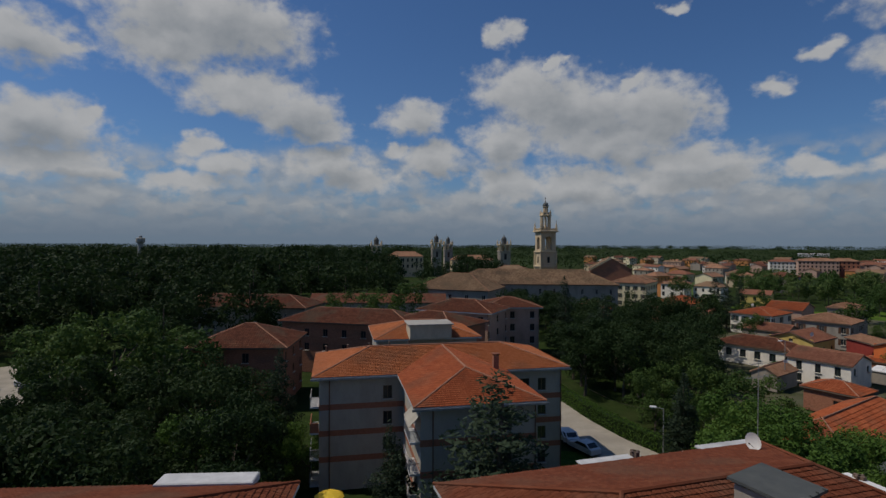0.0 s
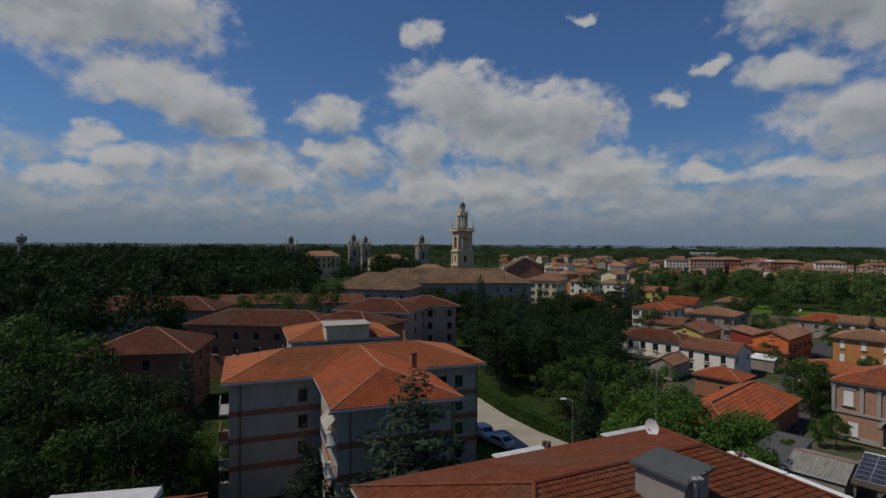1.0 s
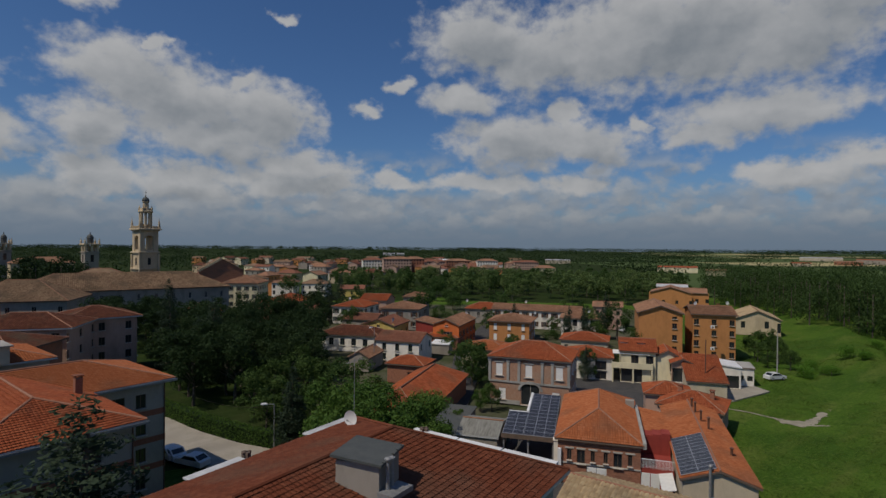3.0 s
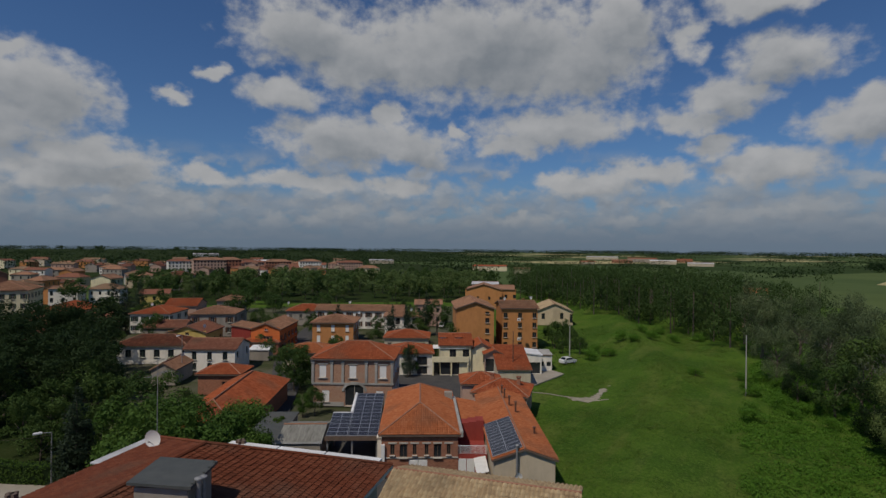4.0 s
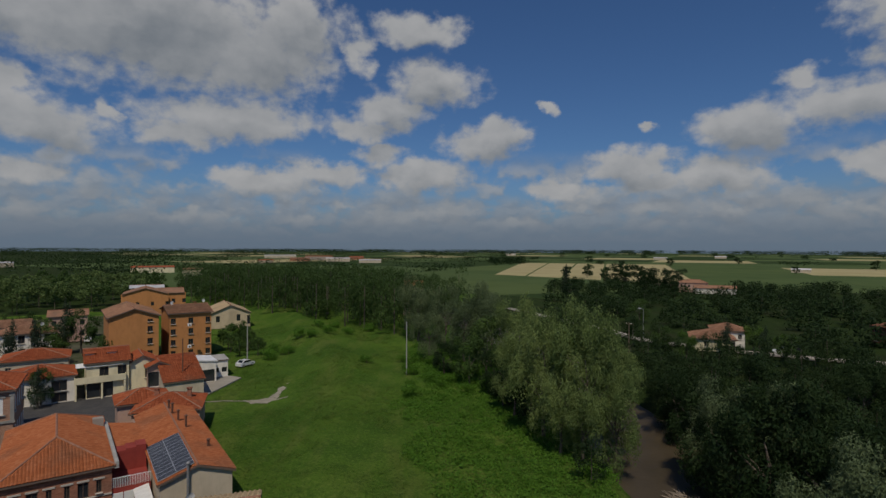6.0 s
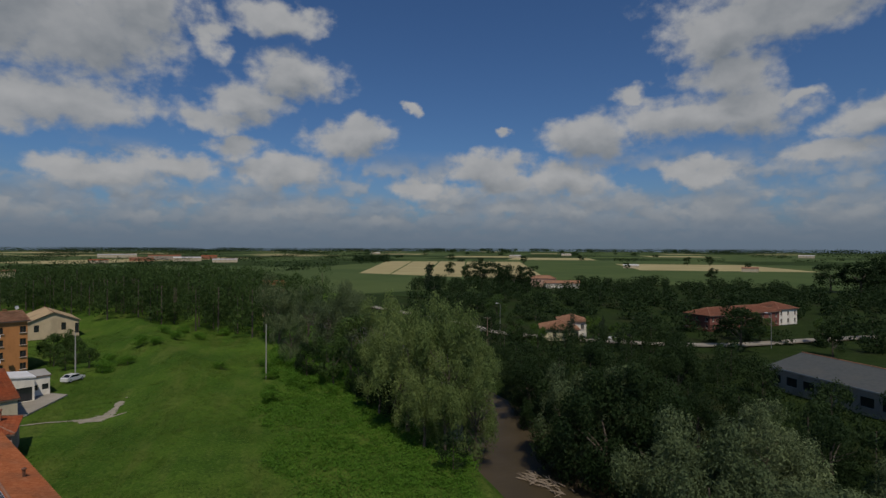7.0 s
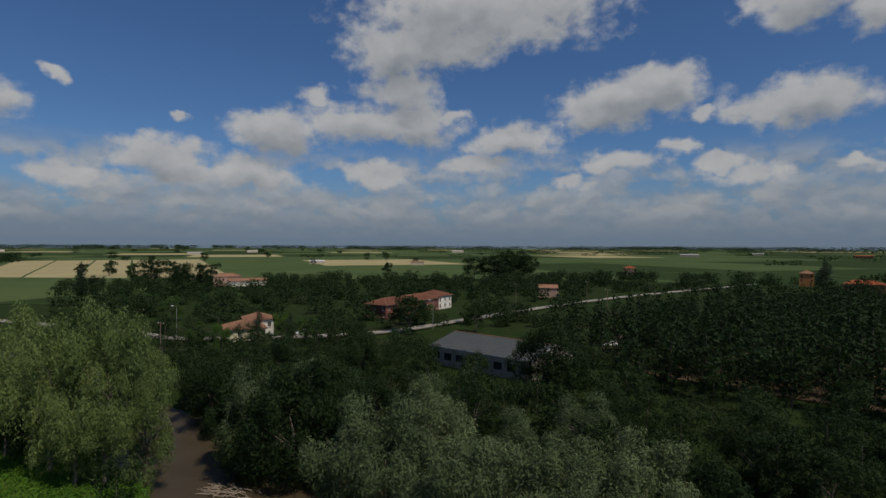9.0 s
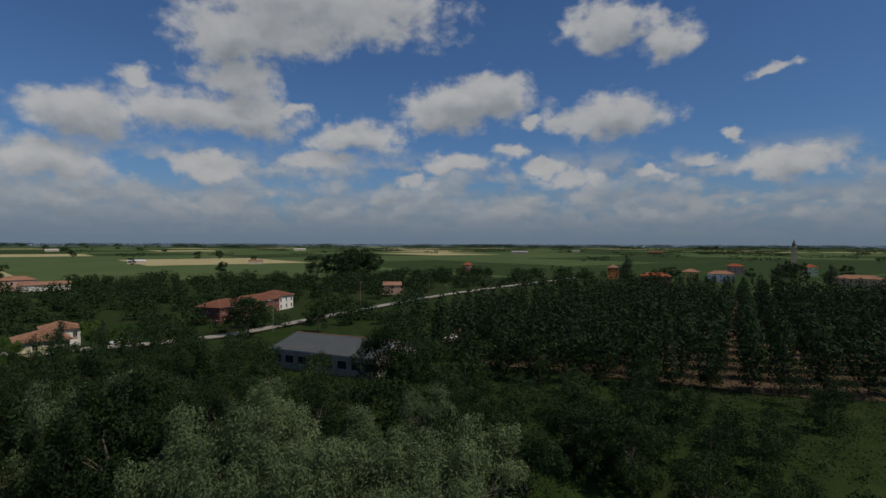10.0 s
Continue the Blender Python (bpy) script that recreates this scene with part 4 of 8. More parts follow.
# ---- the apartment block with its wing
def apartment_block():
    rot = 11.4
    lab = "pale blue-grey four-storey apartment block with terracotta hip roof"
    rows = [2.0, 4.85, 7.7, 10.55]
    back = house("apartment_block", lab, -0.8, 66.53, rot, 29.6, 13.3, 12.6, "hip", 1.95, "greywall", "tile_orange", 0.75,
                 {"F": [(u, z, 1.0, 1.45) for z in rows for u in (-6.6, 11.6)] + [(9.2, z, 1.7, 1.5) for z in rows[2:]],
                  "R": [(u, z, 1.1, 1.45) for z in rows for u in (-3, 2.5)]}, fascia="fascia", frame_m="frame_dark", tile_w=0.26, category="apartment building")
    wing = house("apartment_wing", "pale grey apartment wing with red terracotta hip roof", 1.75, 57, rot, 12.4, 18.4, 12.6, "hip_front", 1.95, "greywall", "tile_red", 0.75,
                 {"F": [(2.6, z, 1.0, 1.45) for z in rows], "R": [(u, z, 1.1, 1.45) for z in rows for u in (-5, -1)], "L": [(u, z, 1.3, 2.1) for z in rows for u in (-6.5,)]},
                 fascia="fascia", frame_m="frame_dark", tile_w=0.26, category="apartment building")
    # brick bands at each floor, a finger proud of the plaster
    for t, w, d in ((back, 28.1, 11.8), (wing, 10.9, 16.9)):
        for z in (3.15, 6.0, 8.85):
            b = Build()
            e = 0.03
            b.box(-w / 2 - e, -d / 2 - e, z, w / 2 + e, -d / 2 - 0.002, z + 0.62)
            b.box(w / 2 + 0.002, -d / 2, z, w / 2 + e, d / 2, z + 0.62)
            b.box(-w / 2 - e, -d / 2, z, -w / 2 - 0.002, d / 2, z + 0.62)
            part("brick_band", b, M["brickband"], t, "reddish brick band between floors")
        g = Build()
        for x0, x1, y0, y1 in ((-w / 2 - 0.9, w / 2 + 0.9, -d / 2 - 0.9, -d / 2 - 0.76),):
            g.box(x0, y0, 12.3, x1, y1, 12.5)
        part("gutter", g, M["pipe"], t, "dull metal gutter")
        for x in (-w / 2 + 1.1, w / 2 - 0.1):
            p = Build()
            p.tube((x, -d / 2 - 0.1, 0), (x, -d / 2 - 0.1, 12.3), 0.06, k=6)
            part("downpipe", p, M["copper"], t)
    # balconies stacked on the left ends
    for t, w, d, ys in ((back, 28.1, 11.8, (-3.9,)), (wing, 10.9, 16.9, (-6.4,))):
        for y in ys:
            for k, z in enumerate((0.7, 3.55, 6.4, 9.25)):
                b = Build()
                b.box(-w / 2 - 0.98, y - 1.9, z - 0.18, -w / 2 - 0.01, y + 1.9, z)
                ba = part("balcony", b, M["fascia"], t)
                if k == 2 and d < 15:
                    b = Build()
                    b.box(-w / 2 - 0.98, y - 1.9, z, -w / 2 - 0.91, y + 1.9, z + 1.05)
                    b.box(-w / 2 - 0.91, y - 1.9, z, -w / 2 - 0.02, y - 1.83, z + 1.05)
                    part("parapet", b, M["brickband"], ba, "red panelled balcony front")
                else:
                    b = Build()
                    b.box(-w / 2 - 0.98, y - 1.9, z + 0.98, -w / 2 - 0.93, y + 1.9, z + 1.03)
                    b.box(-w / 2 - 0.98, y - 1.9, z + 0.98, -w / 2, y - 1.85, z + 1.03)
                    for i in range(24):
                        yy = y - 1.88 + i * 0.16
                        b.box(-w / 2 - 0.97, yy, z, -w / 2 - 0.94, yy + 0.03, z + 0.98)
                    for i in range(9):
                        xx = -w / 2 - 0.93 + i * 0.11
                        b.box(xx, y - 1.89, z, xx + 0.03, y - 1.86, z + 0.98)
                    part("railing", b, M["rail"], ba)
        c = Build()
        c.box(-w / 2 - 0.7, ys[0] - 2.0, 12.25, -w / 2 - 0.02, ys[0] + 2.0, 12.38)
        part("balcony_roof", c, M["fascia"], t)
    # awning and washing on the wing's balconies
    aw = thing("awning", pose(1.75, 57, 0, 0, 0, rot), "pale folded-out awning over a balcony", "awning")
    b = Build()
    b.prism([(-6.5, -8.3, 10.6), (-5.5, -8.3, 11.6), (-5.5, -4.6, 11.6), (-6.5, -4.6, 10.6)], [(-6.5, -8.3, 10.66), (-5.5, -8.3, 11.66), (-5.5, -4.6, 11.66), (-6.5, -4.6, 10.66)])
    part("canvas", b, M["canvas"], aw)
    for z in (6.9, 1.2, 4.1):
        ws = thing("washing_line", pose(1.75, 57, z, 0, 0, rot), "washing hung to dry on a balcony line", "washing")
        b = Build()
        b.tube((-6.5, -8.25, 0.95), (-6.5, -4.6, 0.95), 0.01, k=4)
        part("line", b, M["pipe"], ws)
        for i in range(6):
            b = Build()
            y0 = -8.0 + i * 0.55
            b.box(-6.52, y0, 0.3 - 0.1 * (i % 2), -6.48, y0 + 0.42, 0.95)
            part("garment", b, M["cloth"], ws)
    # the tall flue on the ridge
    chimney("chimney", pose(5.9, 59.4, 13.6, 0, 0, rot), 1.0, M["brickband"], "brown brick chimney with a dark cap")
    for u in range(5):
        v = thing("roof_vent", pose(-15.0 + u * 2.6, 68.9 + u * 1.1, 13.4, 0, 0, rot), "small dark vent pipe on the roof", "vent")
        b = Build()
        b.lathe([(0.09, -0.9), (0.09, 0.3), (0.16, 0.32), (0.16, 0.42), (0.05, 0.5)], 8)
        part("pipe", b, M["fascia_dark"], v)
    # the block behind it, with its stair head
    house("apartment_block", "rear apartment block with bright terracotta roof", -3.5, 89.64, rot, 17, 14, 12.4, "hip", 2.0, "greywall", "tile_orange", 0.7,
          {"F": GW(4, [7.5, 10.3], 1.0, 1.4, 15)}, fascia="fascia", category="apartment building")
    b = Build()
    b.box(-3.2, -2.2, 0, 3.2, 2.2, 2.1)
    s = thing("stair_head", pose(-2.2, 83.42, 12.6, 0, 0, rot), "pale flat-roofed stair head on the rear roof", "roof structure")
    part("wall", b, M["beige"], s)
    b = Build()
    b.soft_box(-3.5, -2.5, 2.1, 3.5, 2.5, 2.28, 0.04)
    part("flat_roof", b, M["concrete"], s)


apartment_block()

# ---- the roof just below the drone
def near_building():
    rot = 16.6
    A, Bc, Cc = Vector((-0.84, 28.81)), Vector((20.86, 35.14)), Vector((26.18, 19.17))
    w, d = 22.4, 16.8
    c = (A + Cc) / 2
    t = house("apartment_block", "apartment block with shade-toned red tiled hip roof seen from above", c.x, c.y, rot, w, d, 14.0, "hip_steep", 2.5, "greywall", "tile_shade_red", 0.7,
              {"B": GW(6, [3, 6, 9, 12], 1.1, 1.4, 20)}, fascia="fascia", tile_w=0.25, category="apartment building", ridge_m="tile_shade_red")
    for y0, y1, x0, x1 in ((d / 2, d / 2 + 0.16, -w / 2, w / 2), (-d / 2, d / 2, w / 2, w / 2 + 0.16)):
        b = Build()
        b.box(x0, y0, 13.82, x1, y1, 13.98)
        part("gutter", b, M["pipe"], t, "dull metal gutter")
    # white flashings that sit on the rim
    for u0, u1 in ((-2.2, 1.4), (6.4, 11.3)):
        b = Build()
        b.soft_box(u0, d / 2 - 0.15, 14.0, u1, d / 2 + 0.5, 14.12, 0.03)
        part("flashing", b, M["fascia"], t, "pale grey metal flashing")
    for v0, v1 in ((-0.6, 2.1), (2.2, 2.9), (-3.9, -0.7), (-7.6, -4.0)):
        b = Build()
        b.box(w / 2 - 0.1, v0, 14.0, w / 2 + 0.34, v1, 14.22)
        part("flashing", b, M["gutter"], t, "white metal flashing")
    # brackets on the rim
    for u, v in ((1.6, d / 2 + 0.1), (w / 2 + 0.1, 2.1)):
        b = Build()
        b.box(u - 0.12, v - 0.3, 14.0, u + 0.12, v + 0.3, 14.42)
        b.box(u - 0.3, v - 0.08, 14.3, u + 0.3, v + 0.08, 14.42)
        part("bracket", b, M["fascia_dark"], t)
    # roof exit with its dark sheeted lid
    r = thing("roof_exit", pose(13.68, 21.78, 15.6, 0, 0, 32), "grey rendered roof exit with dark grey sheeted lid", "roof structure")
    b = Build()
    b.box(-1.15, -1.1, -0.6, 1.15, 1.1, 1.5)
    part("wall", b, M["greyold"], r)
    b = Build()
    b.prism([(-1.35, -1.3, 1.5), (1.35, -1.3, 1.5), (1.35, 1.3, 1.68), (-1.35, 1.3, 1.68)], [(-1.35, -1.3, 1.62), (1.35, -1.3, 1.62), (1.35, 1.3, 1.8), (-1.35, 1.3, 1.8)])
    for i in range(5):
        x = -1.1 + i * 0.55
        b.box(x - 0.02, -1.3, 1.62, x + 0.02, -1.2, 1.7)
    part("lid", b, M["slate"], r)
    f = thing("flue", pose(13.75, 20.2, 15.9, 0, 0, rot), "twin galvanised flues beside the roof exit", "flue")
    for i, (x, h) in enumerate(((0.0, 1.35), (0.4, 1.25))):
        b = Build()
        b.lathe([(0.11, -0.6), (0.11, h), (0.17, h + 0.03), (0.17, h + 0.1), (0.04, h + 0.16)], 10, x, 0.1 * i)
        part("pipe", b, M["pipe"], f)
    b = Build()
    b.box(-0.5, -0.7, -0.2, 1.0, 0.2, 0.04)
    part("base_plate", b, M["pipe"], f)
    # the dish at the corner
    dish("satellite_dish", 18.74, 31.9, 14.5, 0.5, -62)
    an = thing("aerial", pose(19.0, 32.1, 14.1, 0, 0, 25), "thin grey television aerial on the roof corner", "aerial")
    b = Build()
    b.tube((0, 0, 0), (0, 0, 6.0), 0.028, 0.02, k=6)
    part("mast", b, M["pipe"], an)
    for z, L in ((5.8, 0.7), (5.0, 0.9)):
        b = Build()
        b.tube((-L, 0, z), (L, 0, z), 0.014, k=5)
        part("boom", b, M["pipe"], an)
        for i in range(7):
            b = Build()
            x = -L + i * L / 3
            b.tube((x, -0.28, z), (x, 0.28, z), 0.008, k=4)
            part("element", b, M["pipe"], an)
    # the lower roof further left
    t = house("apartment_block", "low block with shade-toned red roof seen from above", -17.30, 21.90, 3.50, 19.5, 15.0, 13.55, "hip", 2.2, "greywall", "tile_shade_red", 0.7,
              fascia="fascia", tile_w=0.25, category="apartment building", ridge_m="tile_shade_red")
    b = Build()
    b.soft_box(2.1, 6.7, 13.6, 7.4, 8.1, 14.0, 0.06)
    part("flashing", b, M["fascia"], t, "pale boxed eaves section")
    # canopy of pale pantiles lower down
    house("pantile_shed", "low shed under pale lichened pantiles", 41.15, 20.88, -74.64, 16.5, 9.0, 5.6, "gable_x", 1.5, "beige", "tile_pale", 0.4, tile_w=0.4, category="shed")


def dish(name, x, y, z, r, face):
    """A satellite dish on a short mast; face: degrees of the way it looks."""
    t = thing(name, pose(x, y, z, 0, 0, face), "white satellite dish on a short mast", "satellite dish", "satellite dishes")
    b = Build()
    b.tube((0, 0, -0.35), (0, 0, 0.75), 0.03, k=6)
    part("mast", b, M["pipe"], t)
    b = Build()
    n = len(b.v)
    k = 16
    for j, q in enumerate((0.05, 0.35, 0.7, 1.0)):
        for i in range(k):
            a = 2 * math.pi * i / k
            b.v.append((q * r * math.cos(a), -0.12 - 0.22 * r * q * q, 0.8 + q * r * math.sin(a) * 1.08))
    for j in range(3):
        for i in range(k):
            i2 = (i + 1) % k
            b.f.append((j * k + i, j * k + i2, (j + 1) * k + i2, (j + 1) * k + i))
            b.mi.append(0)
    b.f.append(tuple(range(k)))
    b.mi.append(0)
    part("reflector", b, M["dish"], t)
    b = Build()
    b.tube((0, -0.1, 0.4), (0, -0.75 * r - 0.2, 0.75), 0.015, k=5)
    b.tube((0, -0.75 * r - 0.18, 0.72), (0, -0.75 * r - 0.3, 0.82), 0.05, k=6)
    part("feed_arm", b, M["pipe"], t)
    return t


near_building()

# ---- the brick house with the gateway
def brick_house():
    rot = -60.1
    fr = GW(5, [5.9], 1.15, 2.1, 13.4, 1.55)
    t = house("brick_villa", "two-storey brick villa with grey pilasters and white shutters", 74.17, 62.85, rot, 14.4, 11, 8.1, "hip", 2.2, "brick_pale", "tile_red", 0.45,
              {"F": [fr[0], fr[2], fr[4]] + [(-4.6, 1.7, 1.2, 1.9), (4.6, 1.7, 1.2, 1.9)] + [(0.3, 1.9, 3.2, 3.6)], "R": GW(3, [5.9, 1.9], 1.1, 1.9, 10), "L": GW(3, [5.9, 1.9], 1.1, 1.9, 10)},
              shutter="shutter_white", closed=("F",))
    for x in (-6.83, -3.6, -1.7, 2.3, 4.0, 6.7):
        b = Build()
        b.box(x - 0.22, -5.2, 3.95, x + 0.22, -5.06, 7.7)
        b.box(x - 0.3, -5.26, 7.3, x + 0.3, -5.06, 7.75)
        part("pilaster", b, M["concrete"], t, "grey stone pilaster")
    for z, h, o in ((3.7, 0.3, 0.16), (7.75, 0.25, 0.3), (0.0, 0.7, 0.08)):
        for x0, x1 in ([(-7.0, 7.0)] if z > 1 else [(-7.0, -1.5), (2.1, 7.0)]):
            b = Build()
            b.box(x0, -5.05 - o, z, x1, -5.052, z + h)
            part("cornice", b, M["concrete"], t, "grey stone cornice")
    for x in (fr[0][0], fr[2][0], fr[4][0]):
        b = Build()
        b.box(x - 0.85, -5.14, 7.05, x + 0.85, -5.06, 7.25)
        b.box(x - 0.85, -5.14, 4.6, x + 0.85, -5.06, 4.8)
        part("window_surround", b, M["concrete"], t)
    b = Build()
    for i in range(9):
        a0, a1 = math.pi * i / 9, math.pi * (i + 1) / 9
        for r0, r1 in ((1.75, 2.15),):
            b.prism([(0.3 + r0 * math.cos(a), -5.2, 2.6 + 1.2 * r0 / 1.75 * math.sin(a)) for a in (a0, a1)] + [(0.3 + r1 * math.cos(a), -5.2, 2.6 + 1.3 * r1 / 1.75 * math.sin(a)) for a in (a1, a0)],
                    [(0.3 + r0 * math.cos(a), -5.06, 2.6 + 1.2 * r0 / 1.75 * math.sin(a)) for a in (a0, a1)] + [(0.3 + r1 * math.cos(a), -5.06, 2.6 + 1.3 * r1 / 1.75 * math.sin(a)) for a in (a1, a0)])
    part("gate_arch", b, M["concrete"], t, "stone arch over the gateway")


brick_house()

# ---- the low brick workshop with the hip roof, and the solar roof beside it
def workshop():
    rot = -56.2
    t = house("workshop", "low brick workshop with orange hip roof and pale trim", 59.92, 39.95, rot, 9.7, 19, 5.2, "hip", 2.4, "brick", "tile_orange", 0.35,
              {"F": [(-3.2, 3.35, 0.5, 1.2), (-1.9, 3.2, 0.9, 1.5), (-0.6, 3.35, 0.45, 1.2), (0.8, 3.35, 0.45, 1.2), (2.1, 3.2, 0.9, 1.5), (3.4, 3.35, 0.45, 1.2), (-0.2, 1.15, 2.2, 2.2)]},
              frame_m="frame_dark", tile_w=0.28)
    b = Build()
    for x in (-3.2, -1.9, -0.6, 0.8, 2.1, 3.4):
        b.box(x - 0.5, -9.22, 4.05, x + 0.5, -9.152, 4.22)
    part("lintel", b, M["sill"], t)
    b = Build()
    b.box(-4.5, -9.24, 2.35, 4.5, -9.152, 2.5)
    part("string_course", b, M["sill"], t)
    d = Build()
    for x in (-1.25, -0.15):
        d.box(x, -9.12, 0.06, x + 1.05, -9.06, 2.2)
        d.box(x + 0.12, -9.15, 1.2, x + 0.93, -9.12, 2.05)
    part("gate_door", d, M["shutter_white"], t, "pale double gate")
    p = Build()
    p.box(-4.5, -9.5, 0, -4.1, -9.16, 4.0)
    part("downpipe", p, M["gutter"], t)
    p = Build()
    p.soft_box(4.72, -9.5, 4.9, 5.08, 5.5, 5.62, 0.05)
    part("parapet", p, M["concrete"], t, "grey coped parapet along the eaves")
    p = Build()
    p.soft_box(3.5, 4.2, 5.4, 4.6, 5.0, 6.5, 0.04)
    part("roof_box", p, M["greyold"], t)


workshop()


def solar_panels(name, m, cols, rows, pw, ph, label):
    """A field of dark panels on rails; m: the lower left corner, x along the eaves, y up the slope."""
    t = thing(name, m, label, "solar panels")
    cell, fr = Build(), Build()
    cell.box(0.03, 0.03, 0.05, pw - 0.03, ph - 0.03, 0.085)
    k = 3
    for x0, y0, x1, y1 in ((0, 0, pw, 0.03), (0, ph - 0.03, pw, ph), (0, 0.03, 0.03, ph - 0.03), (pw - 0.03, 0.03, pw, ph - 0.03)):
        fr.box(x0, y0, 0.03, x1, y1, 0.1)
    for i in range(1, k):
        fr.box(0.03, ph * i / k - 0.006, 0.086, pw - 0.03, ph * i / k + 0.006, 0.09)
    cm, fm = cell.mesh("panel", [M["pv"]]), fr.mesh("panel_frame", [M["alu"]])
    for i in range(cols):
        for j in range(rows):
            p = part("panel", cm, [], t, m=pose(i * pw, j * ph, 0))
            part("panel_frame", fm, [], p)
    r = Build()
    for j in range(rows):
        for q in (0.25, 0.75):
            r.box(0, (j + q) * ph - 0.03, 0.0, cols * pw, (j + q) * ph + 0.03, 0.03)
    part("rail", r, M["alu"], t)
    return t


# canopy that carries the large solar field, open in front
def solar_canopy():
    rot = -56.2
    t = thing("carport", pose(55.4, 47.2, 0, 0, 0, rot), "open carport carrying solar panels on a sloping roof", "carport")
    rise = 0.187
    for x0, x1, y1 in ((-3.3, -0.6, 1.4), (-0.6, 3.3, 7.2)):
        b = Build()
        z1 = 3.1 + (y1 + 4.6) * rise
        b.prism([(x0, -4.6, 3.1), (x1, -4.6, 3.1), (x1, y1, z1), (x0, y1, z1)], [(x0, -4.6, 3.24), (x1, -4.6, 3.24), (x1, y1, z1 + 0.14), (x0, y1, z1 + 0.14)])
        part("roof", b, M["slate"], t)
    for x, y in ((-3.1, -4.4), (0, -4.4), (3.1, -4.4), (3.1, 6.9), (-0.4, 6.9), (-3.1, 1.1)):
        b = Build()
        b.box(x - 0.1, y - 0.1, 0, x + 0.1, y + 0.1, 3.12 + (y + 4.6) * rise)
        part("post", b, M["pipe"], t)
    b = Build()
    b.box(-3.4, -4.72, 2.75, 3.4, -4.6, 3.27)
    part("fascia", b, M["fascia_dark"], t)
    b = Build()
    b.prism([(-0.95, 1.5, 4.1), (-0.62, 1.5, 4.1), (-0.62, 7.2, 5.2), (-0.95, 7.2, 5.2)], [(-0.95, 1.5, 4.55), (-0.62, 1.5, 4.55), (-0.62, 7.2, 5.6), (-0.95, 7.2, 5.6)])
    part("edge_trim", b, M["gutter"], t, "white metal edge")
    b = Build()
    b.prism([(-3.3, 1.42, 4.1), (-0.95, 1.42, 4.1), (-0.95, 1.62, 4.1), (-3.3, 1.62, 4.1)], [(-3.3, 1.42, 4.45), (-0.95, 1.42, 4.45), (-0.95, 1.62, 4.45), (-3.3, 1.62, 4.45)])
    part("edge_trim", b, M["gutter"], t, "white metal edge")
    base = pose(55.4, 47.2, 0, 0, 0, rot)
    solar_panels("solar_array", base @ pose(-3.25, -4.55, 3.27, 10.6), 2, 6, 1.3, 0.98, "blue-black solar panels on the carport roof")
    solar_panels("solar_array", base @ pose(-0.55, -4.55, 3.27, 10.6), 3, 12, 1.26, 0.98, "blue-black solar panels on the carport roof")
    # grey shed beside it
    house("tin_shed", "grey corrugated shed beside the carport", 50.6, 51.7, rot, 5.6, 8.0, 2.9, "gable_x", 0.9, "greyold", "fibre", 0.2, near=False, category="shed", fascia="fascia")
    ch = thing("vent_stack", pose(52.6, 40.9, 0, 0, 0, rot), "white rendered vent stack", "chimney")
    b = Build()
    b.soft_box(-0.35, -0.4, 0, 0.35, 0.4, 3.6, 0.05)
    b.soft_box(-0.45, -0.5, 3.6, 0.45, 0.5, 3.8, 0.05)
    part("shaft", b, M["white"], ch)


solar_canopy()


